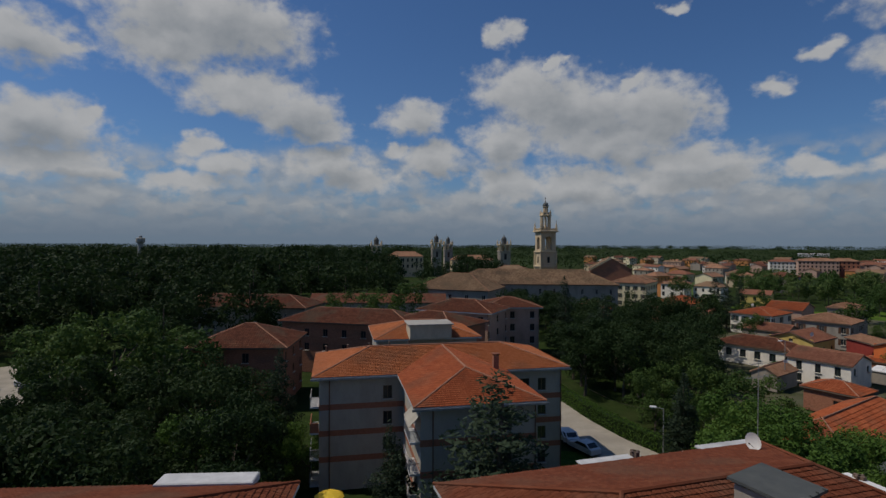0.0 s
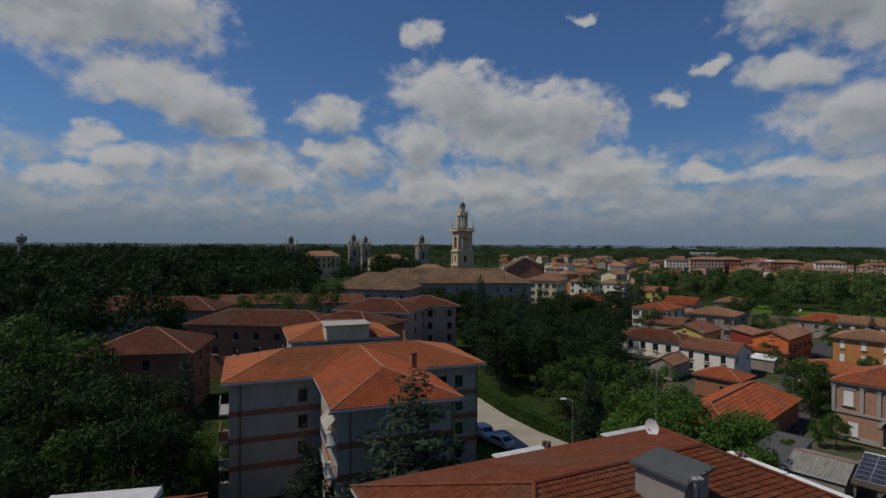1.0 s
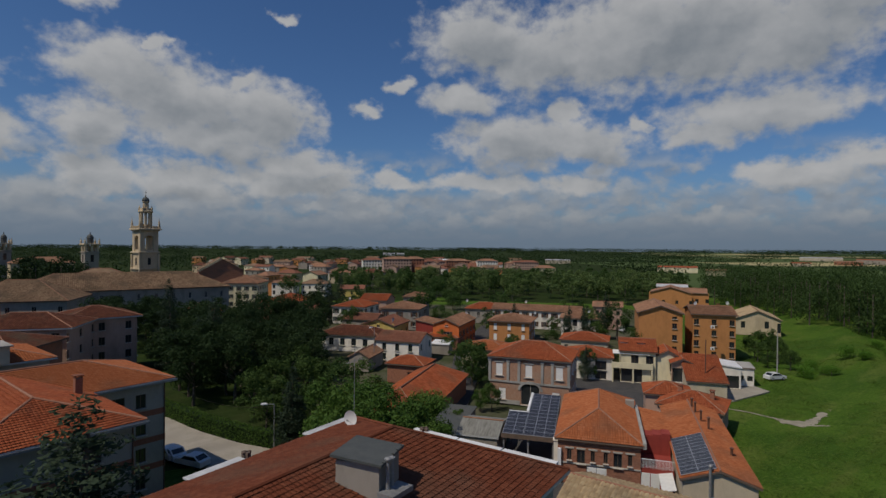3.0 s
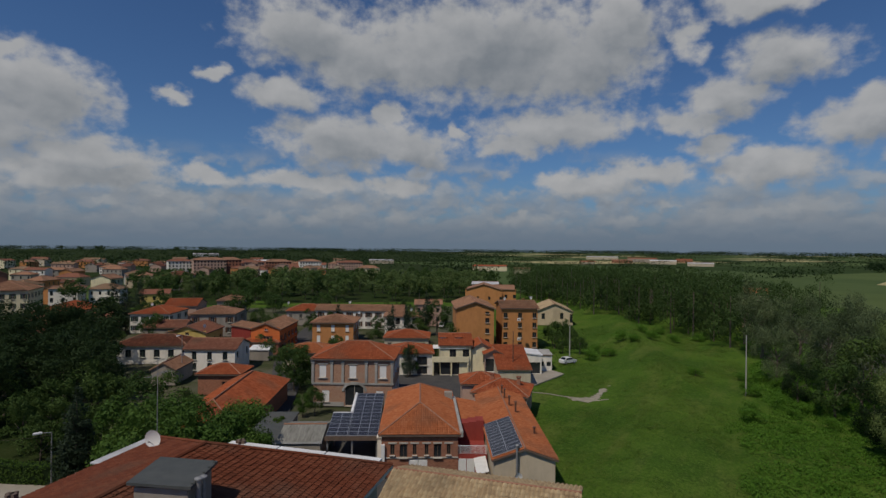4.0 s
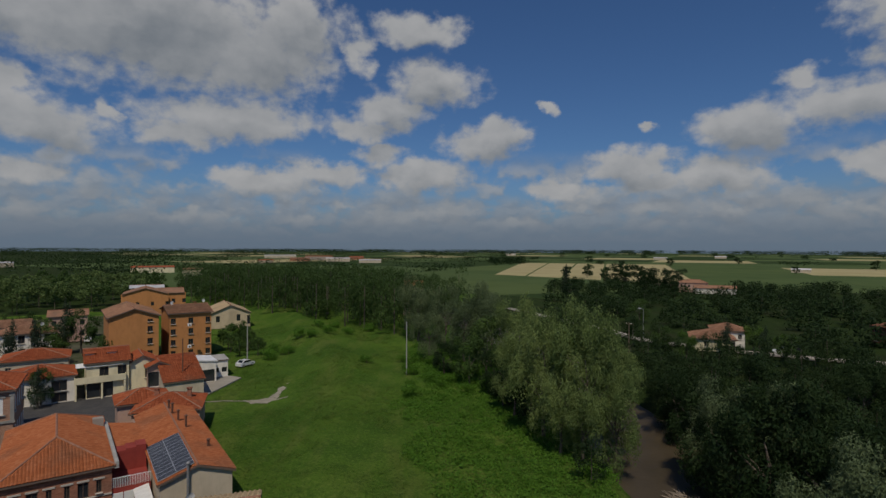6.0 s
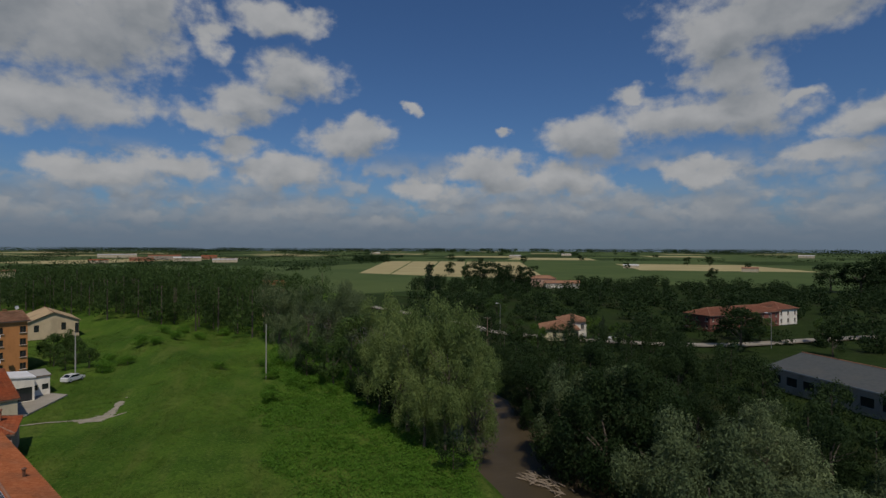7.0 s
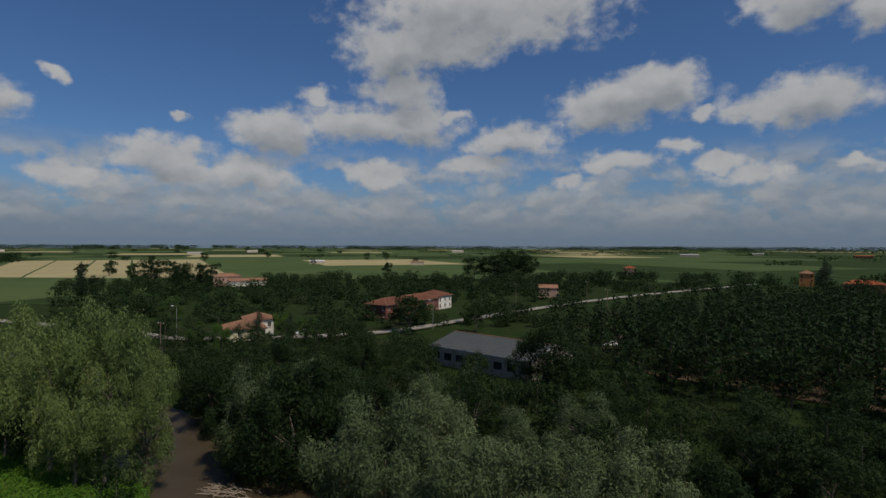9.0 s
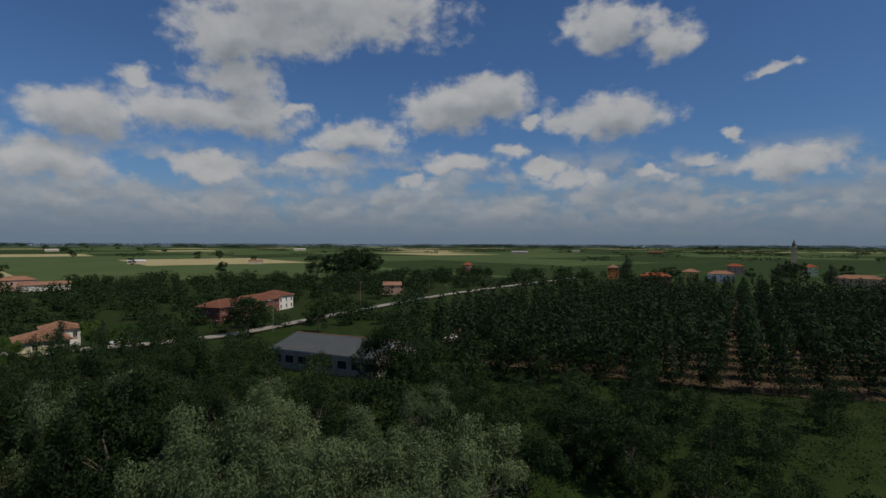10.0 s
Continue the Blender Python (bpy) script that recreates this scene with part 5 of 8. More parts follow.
def long_house():
    """The long low house whose gable end faces the meadow's near corner."""
    rot = -57.8
    x, y = 64.35, 28.9
    t = house("long_house", "long low beige house with worn orange tiled roof", x, y, rot, 7.20, 25.50, 4.40, "gable_y", 1.25, "beige", "tile_orange", 0.3,
              {"F": [(1.9, 1.1, 0.6, 0.35)], "R": GW(4, [2.3], 0.9, 1.2, 22)}, tile_w=0.28)
    m = pose(x, y, 0, 0, 0, rot) @ pose(-3.5, -12.5, 4.43) @ pose(0, 0, 0, 0, -19.1, 0) @ pose(0.1, 0.1, 0.14)
    solar_panels("solar_array", m, 2, 11, 1.7, 0.95, "blue-black solar panels on the tiled roof")
    for u, v, h in ((0.5, 3.5, 1.2), (0.3, 7.0, 1.2), (2.2, -6.0, 0.7), (1.0, 1.0, 1.3), (0.2, 9.5, 1.0)):
        c = thing("roof_flue", pose(x, y, 0, 0, 0, rot) @ pose(u, v, 5.7 - abs(u) * 0.35), "rusty pipe flue with a small cap", "flue")
        b = Build()
        b.lathe([(0.13, -0.4), (0.13, h), (0.22, h + 0.03), (0.22, h + 0.12), (0.03, h + 0.25)], 8)
        part("pipe", b, M["copper"], c)
    fl = thing("wall_flue", pose(x, y, 0, 0, 0, rot) @ pose(-0.9, -12.75, 0), "tall galvanised flue on the gable wall", "flue")
    b = Build()
    b.lathe([(0.13, 0.0), (0.13, 5.9), (0.22, 5.95), (0.22, 6.05), (0.03, 6.2)], 8)
    part("pipe", b, M["pipe"], fl)
    p = (pose(x, y, 0, 0, 0, rot) @ pose(-0.9, -13.2, 2.0)).translation
    dish("satellite_dish", p.x, p.y, p.z, 0.5, rot + 20)
    # red walled terrace between the workshop and the long house
    q = thing("terrace", pose(x, y, 0, 0, 0, rot) @ pose(-5.5, -3.1, 0), "small roof terrace with deep red walls and white railing", "terrace")
    b = Build()
    b.box(-1.9, -3.6, 0, 2.0, 2.6, 2.75)
    part("wall", b, M["redwall"], q)
    b = Build()
    b.box(-1.9, 0.8, 2.75, 2.0, 2.6, 4.6)
    for i in range(4):
        b.box(-1.9 + i * 0.97, 0.78, 4.6, -0.93 + i * 0.97, 2.6, 4.8 + i * 0.16)
    part("parapet", b, M["redwall"], q)
    b = Build()
    b.box(-1.9, -3.66, 3.7, 2.0, -3.6, 3.76)
    for i in range(27):
        b.box(-1.9 + i * 0.147, -3.65, 2.75, -1.86 + i * 0.147, -3.61, 3.7)
    part("railing", b, M["gutter"], q, "white metal railing")
    d = Build()
    for xx in (-1.4, -0.4):
        d.box(xx, -3.68, 0.05, xx + 0.92, -3.602, 2.2)
    part("door", d, M["shutter_white"], q)
    aw = thing("canopy", pose(x, y, 0, 0, 0, rot) @ pose(-4.2, -8.6, 0), "white sloping canopy sheet beside the house wall", "canopy")
    b = Build()
    b.prism([(-0.9, -2.6, 2.2), (0.5, -2.6, 2.5), (0.5, 2.2, 2.5), (-0.9, 2.2, 2.2)], [(-0.9, -2.6, 2.26), (0.5, -2.6, 2.56), (0.5, 2.2, 2.56), (-0.9, 2.2, 2.26)])
    part("sheet", b, M["tarp"], aw)
    for yy in (-2.5, 2.1):
        b = Build()
        b.tube((-0.85, yy, 0), (-0.85, yy, 2.2), 0.04, k=6)
        part("post", b, M["pipe"], aw)
    # the lean-to roof behind the terrace
    house("lean_to", "old orange lean-to roof between the houses", 65.26, 36.09, rot, 4.80, 10.00, 4.30, "shed_r", 0.80, "pink", "tile_orange", 0.2)
    house("cottage", "small cottage with red hip roof behind the long house", 81.88, 37.91, -73.57, 9.5, 8.5, 3.6, "hip", 1.7, "pink", "tile_red", 0.35, chims=((2.6, 0, 0.7), (-2, 1, 0.7)))
    house("cottage", "small cottage with red tiled roof", 84.31, 43.38, rot, 7.5, 7, 3.9, "hip", 1.4, "pink", "tile_red", 0.35)


long_house()

# ---- the red-roofed barn and the garage behind it
house("barn", "barn with bright red ribbed tile roof", 53.10, 69.30, -56.20, 10.20, 27.30, 3.40, "hip", 2.70, "brick", "tile_red", 0.4, tile_w=0.42, category="barn")
house("tin_shed", "dark flat lean-to beside the barn", 48.9, 57.0, -56.20, 5.00, 15.00, 2.40, "shed", 0.3, "greyold", "slate", 0.2, near=False, category="shed")
house("garage", "small brick garage with red hip roof", 64.48, 86.95, -57.93, 8.4, 7, 3.8, "hip", 1.3, "brick", "tile_red", 0.45, {"F": [(1.2, 1.3, 1.3, 2.2)]}, frame_m="shutter_brown")

V = "tile_brown"
house("village_house", "white rendered house with brown tiled roof", 75.71, 104.7, -58.06, 11.6, 9.5, 4.9, "gable_x", 1.7, "white", V, 0.35, {"F": GW(3, [3.5], 1.0, 1.7, 10, 1.7) + GW(3, [1.2], 1.0, 1.5, 10, 1.7), "R": GW(2, [3.6], 0.9, 1.3, 8)}, shutter=None, frame_m="shutter_green")
house("village_house", "long white house under a dark tiled roof", 72.99, 123.24, -53.86, 17, 9.5, 4.2, "hip", 1.9, "white", "tile_mossy", 0.4, {"F": GW(6, [2.4], 1.3, 1.7, 18), "R": GW(2, [2.5], 1.0, 1.4, 8)}, frame_m="shutter_green")
house("village_house", "yellow house with brown gabled roof", 83.19, 123.63, -56.93, 9.9, 11.6, 5.9, "gable_y", 1.7, "yellow", V, 0.4, {"F": GW(2, [3.6], 1.0, 1.4, 9, 2.4) + [(0, 5.9, 0.9, 1.0)], "R": GW(3, [3.6], 0.9, 1.3, 10)}, frame_m="frame_dark")
house("village_house", "bright orange house with tiled gabled roof", 99.31, 113.14, -58.50, 8.00, 17.00, 6.10, "gable_y", 1.6, "orange", "tile_old", 0.35, {"F": [(0.2, 3.6, 1.6, 1.6), (0.2, 6.2, 0.8, 0.8), (0, 1.2, 1.4, 2.0)], "R": GW(5, [3.8, 1.3], 0.9, 1.3, 16)}, shutter="shutter_brown")
house("village_house", "deep red house with shed roof beside the orange one", 96.49, 119.65, -58.50, 7.60, 9.00, 5.20, "shed_r", 1.2, "redwall", "tile_old", 0.3, {"F": [(1.8, 3.2, 0.9, 1.3), (1.8, 1.2, 1.4, 1.9)]}, frame_m="frame_dark")
house("lean_to", "low red-tiled lean-to below the orange house", 93.1, 110.55, -58.5, 10, 6, 3.0, "hip", 1.0, "brick", "tile_red", 0.3)
house("village_house", "grey house with old tiled hip roof", 105.03, 145.5, -50.66, 13.4, 12, 6.8, "hip", 1.9, "greyold", "tile_old", 0.45, {"F": GW(3, [5.0, 2.0], 1.1, 1.6, 12), "R": GW(2, [5.0, 2.0], 1.0, 1.4, 10)}, shutter="shutter_brown")
house("village_house", "tall grey house with old roof", 121.54, 160.4, -46.61, 9, 10, 8.5, "hip", 1.7, "greyold", "tile_old", 0.35, {"F": GW(2, [6.5, 3.4], 1.0, 1.5, 8)})
house("village_house", "pale pink house with red roof", 113.37, 174.5, -48.77, 11, 14, 6.7, "gable_x", 2.0, "pink", "tile_red", 0.4, {"F": GW(2, [5.0, 2.1], 1.0, 1.6, 10, 3.4), "R": GW(2, [5, 2], 1, 1.4, 12)})
house("village_house", "white house with red-brown hip roof", 99.67, 167.32, -53.85, 12.5, 15, 6.0, "hip", 1.9, "white", "tile_red", 0.4, {"F": GW(4, [4.4, 1.6], 1.1, 1.6, 11.5), "R": GW(3, [4.4, 1.6], 1.1, 1.6, 14)}, shutter="shutter_green")
house("village_house", "yellow house by the trees", 133.75, 227.67, -38.86, 12, 10, 6.5, "gable_x", 1.6, "yellow", "tile_brown", 0.4, {"F": GW(3, [4.6, 1.8], 1.1, 1.5, 11)}, near=False)
house("village_house", "pinkish house with wide red roof", 92.11, 210.77, -44.72, 14, 26, 4.4, "hip", 2.6, "pink", "tile_red", 0.45, {"F": GW(4, [2.8], 1.1, 1.5, 13), "R": GW(6, [2.8], 1.1, 1.5, 24)})
house("villa", "tall pale yellow villa with hip roof", 85.74, 239.98, -35.27, 16.5, 20, 10.6, "hip", 3.0, "cream", "tile_old", 0.5, {"F": GW(5, [8.4, 5.0, 1.8], 1.0, 1.8, 15.5), "R": GW(5, [8.4, 5.0, 1.8], 1.0, 1.8, 19)}, shutter="shutter_green")
house("villa", "white two-storey villa behind the tall one", 116.63, 267.11, -40.02, 12, 13, 8, "hip", 2.0, "white", "tile_old", 0.5, {"F": GW(3, [6, 3], 1.2, 2.0, 11), "R": GW(3, [6, 3], 1.2, 2.0, 12)}, near=False)
house("village_house", "ochre house with flat-pitched orange roof", 114.12, 104.92, -57.33, 12.4, 12, 6.4, "hip", 1.7, "ochre", "tile_old", 0.6, {"F": GW(3, [4.9, 2.0], 0.9, 1.7, 11.4, 1.8), "R": GW(3, [4.9, 2.0], 0.9, 1.7, 11)}, shutter="shutter_white", closed=("F",))
house("village_house", "low grey extension behind the ochre house", 121, 109.02, -57.21, 8, 9, 5.4, "hip", 1.2, "greyold", "tile_old", 0.3)
house("row_house", "white terraced houses under one long tiled roof", 141.29, 118.65, -59.53, 30, 9, 6.0, "gable_x", 1.6, "white", "tile_old", 0.4, {"F": GW(9, [4.6, 1.6], 1.1, 1.6, 28)}, shutter="shutter_brown")
house("row_house", "white house with long balcony at the row's end", 137.52, 98.71, -54.97, 11.5, 10, 6.0, "hip", 1.7, "white", "tile_old", 0.5, {"F": GW(4, [4.6, 1.4], 1.3, 1.9, 10)}, frame_m="frame_dark")
house("village_house", "low house with red hip roof", 116.02, 81.51, -58.65, 12, 10, 4.0, "hip", 1.6, "beige", "tile_red", 0.4, {"F": GW(3, [2.2], 1.0, 1.3, 11)})
house("village_house", "blue-white low house with red hip roof and balcony", 97.42, 67.79, -54.94, 10.4, 10, 4.6, "hip", 1.6, "white", "tile_red", 0.4, {"F": [(-3, 3.0, 1.6, 1.8), (2.6, 3.0, 2.2, 1.8), (2.6, 1.0, 2.2, 1.6), (-3, 1.0, 1.6, 1.6)]}, frame_m="frame_dark")
house("village_house", "low house with orange roof behind the brick villa", 86.61, 86.92, -59.52, 11, 9, 4.3, "hip", 1.5, "beige", "tile_orange", 0.4)
house("village_house", "red-roofed house at the village edge", 136.95, 139.27, -53.34, 14, 10, 5.0, "hip", 2.0, "greyold", "tile_red", 0.4, {"F": GW(4, [3.2], 1, 1.4, 13)})
house("village_house", "small pale house with tan roof", 143.21, 127.37, -56.19, 9, 8, 5.6, "hip", 1.2, "beige", "tile_old", 0.4, {"F": GW(3, [4.0], 1.4, 1.2, 8)})
house("village_house", "brown-roofed low house with dish", 90.76, 148.01, -53.82, 12, 9, 4.0, "gable_x", 1.6, "greyold", "tile_brown", 0.4)
house("village_house", "old brown stable roof among the trees", 78.09, 175.34, -47.1, 22, 12, 4.5, "gable_x", 2.6, "brick", "tile_brown", 0.4)
house("shed", "grey gabled shed among the trees", 63.69, 102.38, -54.81, 5, 9, 3.0, "gable_y", 1.4, "greyold", "tile_old", 0.25, category="shed")
house("shed", "white-roofed lean-to between the houses", 87.06, 104.06, -56.51, 5.0, 4.0, 2.7, "shed", 0.4, "greyold", "gutter", 0.2, near=False, category="shed", fascia="gutter")

# ---- the ochre apartment houses at the meadow's edge
house("apartment_house", "tall ochre apartment house with gabled end wall", 132.69, 71.17, -56.70, 10.90, 20.00, 11.20, "gable_y", 1.9, "ochre", "tile_old", 0.5, {"F": [(3.2, 10.2, 1.1, 0.6), (3.2, 8.2, 1.1, 1.3), (3.2, 5.4, 1.1, 1.3), (3.2, 2.6, 1.1, 1.3)], "R": GW(4, [8.2, 5.4, 2.6], 1.0, 1.3, 18)}, frame_m="frame_dark", category="apartment building")
house("apartment_house", "ochre four-storey apartment house with brown windows", 138.52, 60.40, -56.50, 10.40, 14.00, 11.20, "gable_x", 1.5, "ochre", "tile_old", 0.5, {"F": GW(3, [9.3, 6.7, 4.1, 1.5], 1.1, 1.35, 11.6, 1.9), "R": GW(3, [9.3, 6.7, 4.1], 1.0, 1.3, 13)}, frame_m="frame_dark", category="apartment building", chims=((2.0, 0, 0.6),))
for z in (4.9, 10.0):
    ac = thing("air_conditioner", pose(134.66, 59.34, 0, 0, 0, -56.53) @ pose(0.2, -6.65, z - 1.6), "white outdoor air-conditioner unit on the wall", "air conditioner")
    b = Build()
    b.soft_box(-0.4, -0.35, 0, 0.4, 0.14, 0.6, 0.03)
    part("casing", b, M["gutter"], ac)
    b = Build()
    b.lathe([(0.22, 0.0), (0.22, 0.01)], 12)
    part("grille", b, M["fascia_dark"], ac, m=pose(0, -0.36, 0.3, 90))
house("cream_house", "cream two-storey house with terrace and dormers", 102.58, 59.35, -56.80, 7.40, 10.00, 6.40, "gable_x", 1.9, "cream", "tile_red", 0.4, {"F": [(-0.6, 4.6, 1.4, 1.9), (2.2, 4.6, 1.4, 1.9), (-1.2, 1.5, 4.0, 2.6)]}, frame_m="frame_dark")
house("cream_house", "cream gabled annexe with red roof", 105.26, 54.44, -56.80, 5.00, 8.00, 5.60, "gable_y", 1.3, "cream", "tile_red", 0.4, {"F": [(0.8, 3.4, 0.9, 1.6)]})
house("annexe", "low annexe with tiled porch roof and roller door", 104.08, 50.75, -56.80, 4.60, 7.00, 4.90, "gable_y", 1.0, "pink", "tile_red", 0.5, {"F": [(0, 2.6, 3.8, 2.8)]}, frame_m="shutter_white")
house("annexe", "long sloping orange roof against the apartment house", 102.04, 45.60, -56.80, 7.00, 11.00, 3.20, "shed", 3.0, "beige", "tile_red", 0.3)
for u in (-1.5, 1.8):
    dm = thing("dormer", pose(103.41, 61.25, 0, 0, 0, -56.78) @ pose(u, -3.3, 6.8), "small white dormer on the red roof", "dormer")
    b = Build()
    b.box(-0.7, -0.7, -0.3, 0.7, 1.4, 0.95)
    part("wall", b, M["white"], dm)
    b = Build()
    b.prism([(-0.9, -0.95, 0.95), (0.9, -0.95, 0.95), (0.9, 1.8, 1.1), (-0.9, 1.8, 1.1)], [(-0.9, -0.95, 1.05), (0.9, -0.95, 1.05), (0.9, 1.8, 1.25), (-0.9, 1.8, 1.25)])
    part("roof", b, M["tile_red"], dm)
    window(dm, pose(0, -0.85, 0.35), 0.8, 0.7, M["frame"], None)
tr = thing("terrace", pose(103.41, 61.25, 0, 0, 0, -56.78), "cream balcony terrace along the house front", "terrace")
b = Build()
b.box(-3.9, -7.0, 2.95, 3.9, -4.65, 3.15)
part("slab", b, M["cream"], tr)
b = Build()
b.box(-3.9, -7.0, 3.15, 3.9, -6.88, 4.1)
b.box(-3.9, -6.88, 3.15, -3.78, -4.65, 4.1)
b.box(3.78, -6.88, 3.15, 3.9, -4.65, 4.1)
part("parapet", b, M["cream"], tr)
for xx in (-3.7, 0.2, 3.7):
    b = Build()
    b.box(xx - 0.14, -6.95, 0, xx + 0.14, -6.67, 2.95)
    part("post", b, M["cream"], tr)
b = Build()
b.prism([(-3.7, -6.6, 5.75), (3.4, -6.6, 5.75), (3.4, -4.62, 6.15), (-3.7, -4.62, 6.15)], [(-3.7, -6.6, 5.82), (3.4, -6.6, 5.82), (3.4, -4.62, 6.22), (-3.7, -4.62, 6.22)])
part("awning", b, M["tarp"], tr)
house("white_shed", "white flat-roofed garage in the back yard", 111.73, 45.29, -56.80, 4.40, 6.50, 4.20, "shed_r", 0.5, "white", "gutter", 0.2, {"F": [(0, 1.3, 3.4, 2.4)]}, near=False, category="garage", fascia="gutter", frame_m="frame_dark")
house("white_shed", "low white outbuilding beside the garage", 115.37, 43.52, -56.80, 3.40, 4.50, 3.60, "shed", 0.4, "white", "concrete", 0.2, {"F": GW(2, [1.5], 1.0, 1.0, 4)}, near=False, category="shed")
house("pale_barn", "pale cream barn with low gabled roof beside the meadow", 191.35, 69.06, -63.40, 13.50, 19.00, 5.00, "gable_y", 2.8, "stone", "tile_pale", 0.5, {"F": [(-4, 3.2, 1.2, 2.0), (2.5, 3.4, 1.2, 2.2), (5.8, 2.6, 1.0, 3.0)], "L": GW(3, [3], 1, 1.6, 17)}, near=False, category="barn")
house("village_house", "tan gabled house beyond the ochre block", 225.37, 114.74, -63.70, 16.00, 16.00, 8.50, "gable_y", 2.40, "ochre", "tile_old", 0.5, {"F": GW(4, [4.5], 1.1, 1.5, 18)}, near=False)
house("village_house", "tan house with set-back upper floor", 230.14, 107.83, -63.70, 12.00, 14.00, 8.50, "gable_x", 1.6, "ochre", "tile_old", 0.5, {"F": GW(4, [5.2], 1.3, 1.7, 14)}, near=False)
house("village_house", "white gabled house far behind", 249.93, 126.46, -63.64, 14, 14, 9, "gable_x", 1.0, "white", "fascia", 0.4, near=False)
house("village_house", "pale pink house beyond the street", 159.99, 103.44, -57.87, 10, 10, 7.5, "gable_x", 1.3, "pink", "tile_old", 0.4, {"F": GW(2, [5.5, 2.4], 1.1, 1.5, 9)}, near=False)
for x, y, z, f in ((141.44, 57.3, 12.6, -40), (135.9, 62.82, 12.5, -35), (81.8, 118.56, 6.6, 0), (78.35, 102.97, 4.4, -20), (66.71, 104.03, 3.6, 0), (107.16, 117, 6.6, -30), (118.57, 100.47, 7.6, -30), (135.56, 94.06, 7.3, -30), (141.22, 123.72, 7.4, -30), (131.82, 143.61, 6.8, -30), (97.25, 167.74, 7.6, -30)):
    dish("satellite_dish", x, y, z, 0.42, f)

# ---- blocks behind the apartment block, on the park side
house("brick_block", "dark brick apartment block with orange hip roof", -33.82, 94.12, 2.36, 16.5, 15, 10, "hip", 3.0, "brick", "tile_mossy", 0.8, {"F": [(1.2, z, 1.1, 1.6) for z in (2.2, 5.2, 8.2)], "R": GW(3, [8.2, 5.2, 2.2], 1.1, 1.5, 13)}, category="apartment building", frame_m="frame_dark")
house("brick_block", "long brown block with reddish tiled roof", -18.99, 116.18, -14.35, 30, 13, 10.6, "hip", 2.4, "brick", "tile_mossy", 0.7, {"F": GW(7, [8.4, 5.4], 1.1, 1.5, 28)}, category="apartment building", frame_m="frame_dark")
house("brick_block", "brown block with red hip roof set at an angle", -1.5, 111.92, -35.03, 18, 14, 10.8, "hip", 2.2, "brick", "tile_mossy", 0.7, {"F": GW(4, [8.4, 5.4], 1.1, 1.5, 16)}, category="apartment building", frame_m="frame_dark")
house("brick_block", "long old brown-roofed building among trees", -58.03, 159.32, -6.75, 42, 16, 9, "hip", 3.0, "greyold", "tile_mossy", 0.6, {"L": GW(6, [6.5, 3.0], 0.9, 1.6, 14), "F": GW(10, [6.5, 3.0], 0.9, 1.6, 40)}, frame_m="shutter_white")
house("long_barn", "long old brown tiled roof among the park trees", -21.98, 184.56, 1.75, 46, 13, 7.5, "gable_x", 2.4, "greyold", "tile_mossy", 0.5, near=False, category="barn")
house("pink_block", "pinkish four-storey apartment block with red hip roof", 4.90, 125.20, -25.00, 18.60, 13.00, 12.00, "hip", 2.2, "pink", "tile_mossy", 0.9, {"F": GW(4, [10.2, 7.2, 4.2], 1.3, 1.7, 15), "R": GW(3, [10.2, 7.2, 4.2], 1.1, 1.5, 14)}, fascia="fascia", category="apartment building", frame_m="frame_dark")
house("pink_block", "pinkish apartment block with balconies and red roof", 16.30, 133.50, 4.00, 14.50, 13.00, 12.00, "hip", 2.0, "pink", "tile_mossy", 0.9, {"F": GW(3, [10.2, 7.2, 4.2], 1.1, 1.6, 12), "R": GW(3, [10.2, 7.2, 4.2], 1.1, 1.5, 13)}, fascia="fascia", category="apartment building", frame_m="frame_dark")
for z in (5.2, 8.2):
    bl = thing("balcony_row", pose(4.9, 125.2, z, 0, 0, -25), "pale balcony along the pinkish block", "balcony")
    b = Build()
    b.box(-4.5, -7.0, 0, 2.5, -5.62, 0.2)
    b.box(-4.5, -7.0, 0.2, 2.5, -6.9, 1.1)
    part("slab", b, M["fascia"], bl)
house("red_house", "low house with red roof behind the conifer", 46.99, 174.56, -29.44, 13, 16, 6.0, "gable_y", 2.6, "brick", "tile_red", 0.4)

# ---- the old monastery roofs below the bell tower
house("monastery", "old monastery wing under weathered brown tiles", 6.49, 204.15, -21.93, 30, 22, 10.5, "hip", 5.6, "greyold", "tile_ancient", 0.5, {"F": GW(5, [8.0], 1.2, 1.8, 28)}, category="monastery")
house("monastery", "long old monastery range under weathered tiles", 35.97, 219.91, -3.65, 66, 24, 11.5, "hip", 5.4, "greyold", "tile_ancient", 0.5, {"F": GW(12, [8.8, 4.6], 0.9, 2.2, 62)}, category="monastery", tile_w=0.4)
house("monastery", "old brown gabled church hall", 93.01, 298.48, -14.35, 22, 30, 13.9, "gable_y", 6.2, "brick", "tile_ancient", 0.4, category="church")
house("monastery", "lower tiled roof beside the bell tower", 32.97, 255.08, -9.72, 22, 16, 14, "hip", 3.2, "greyold", "tile_ancient", 0.5, near=False, category="monastery")
tg = thing("church_gable", pose(93.01, 298.48, 0, 0, 0, -14.35), "pale coping on the church gable", "coping")
for k in range(10):
    b = Build()
    x0, z0 = -10.8 + 1.08 * k, 13.9 + 0.62 * k
    b.box(x0, -15.3, z0 - 0.4, x0 + 1.06, -14.6, z0 + 0.9)
    part("coping_stone", b, M["stone"], tg)


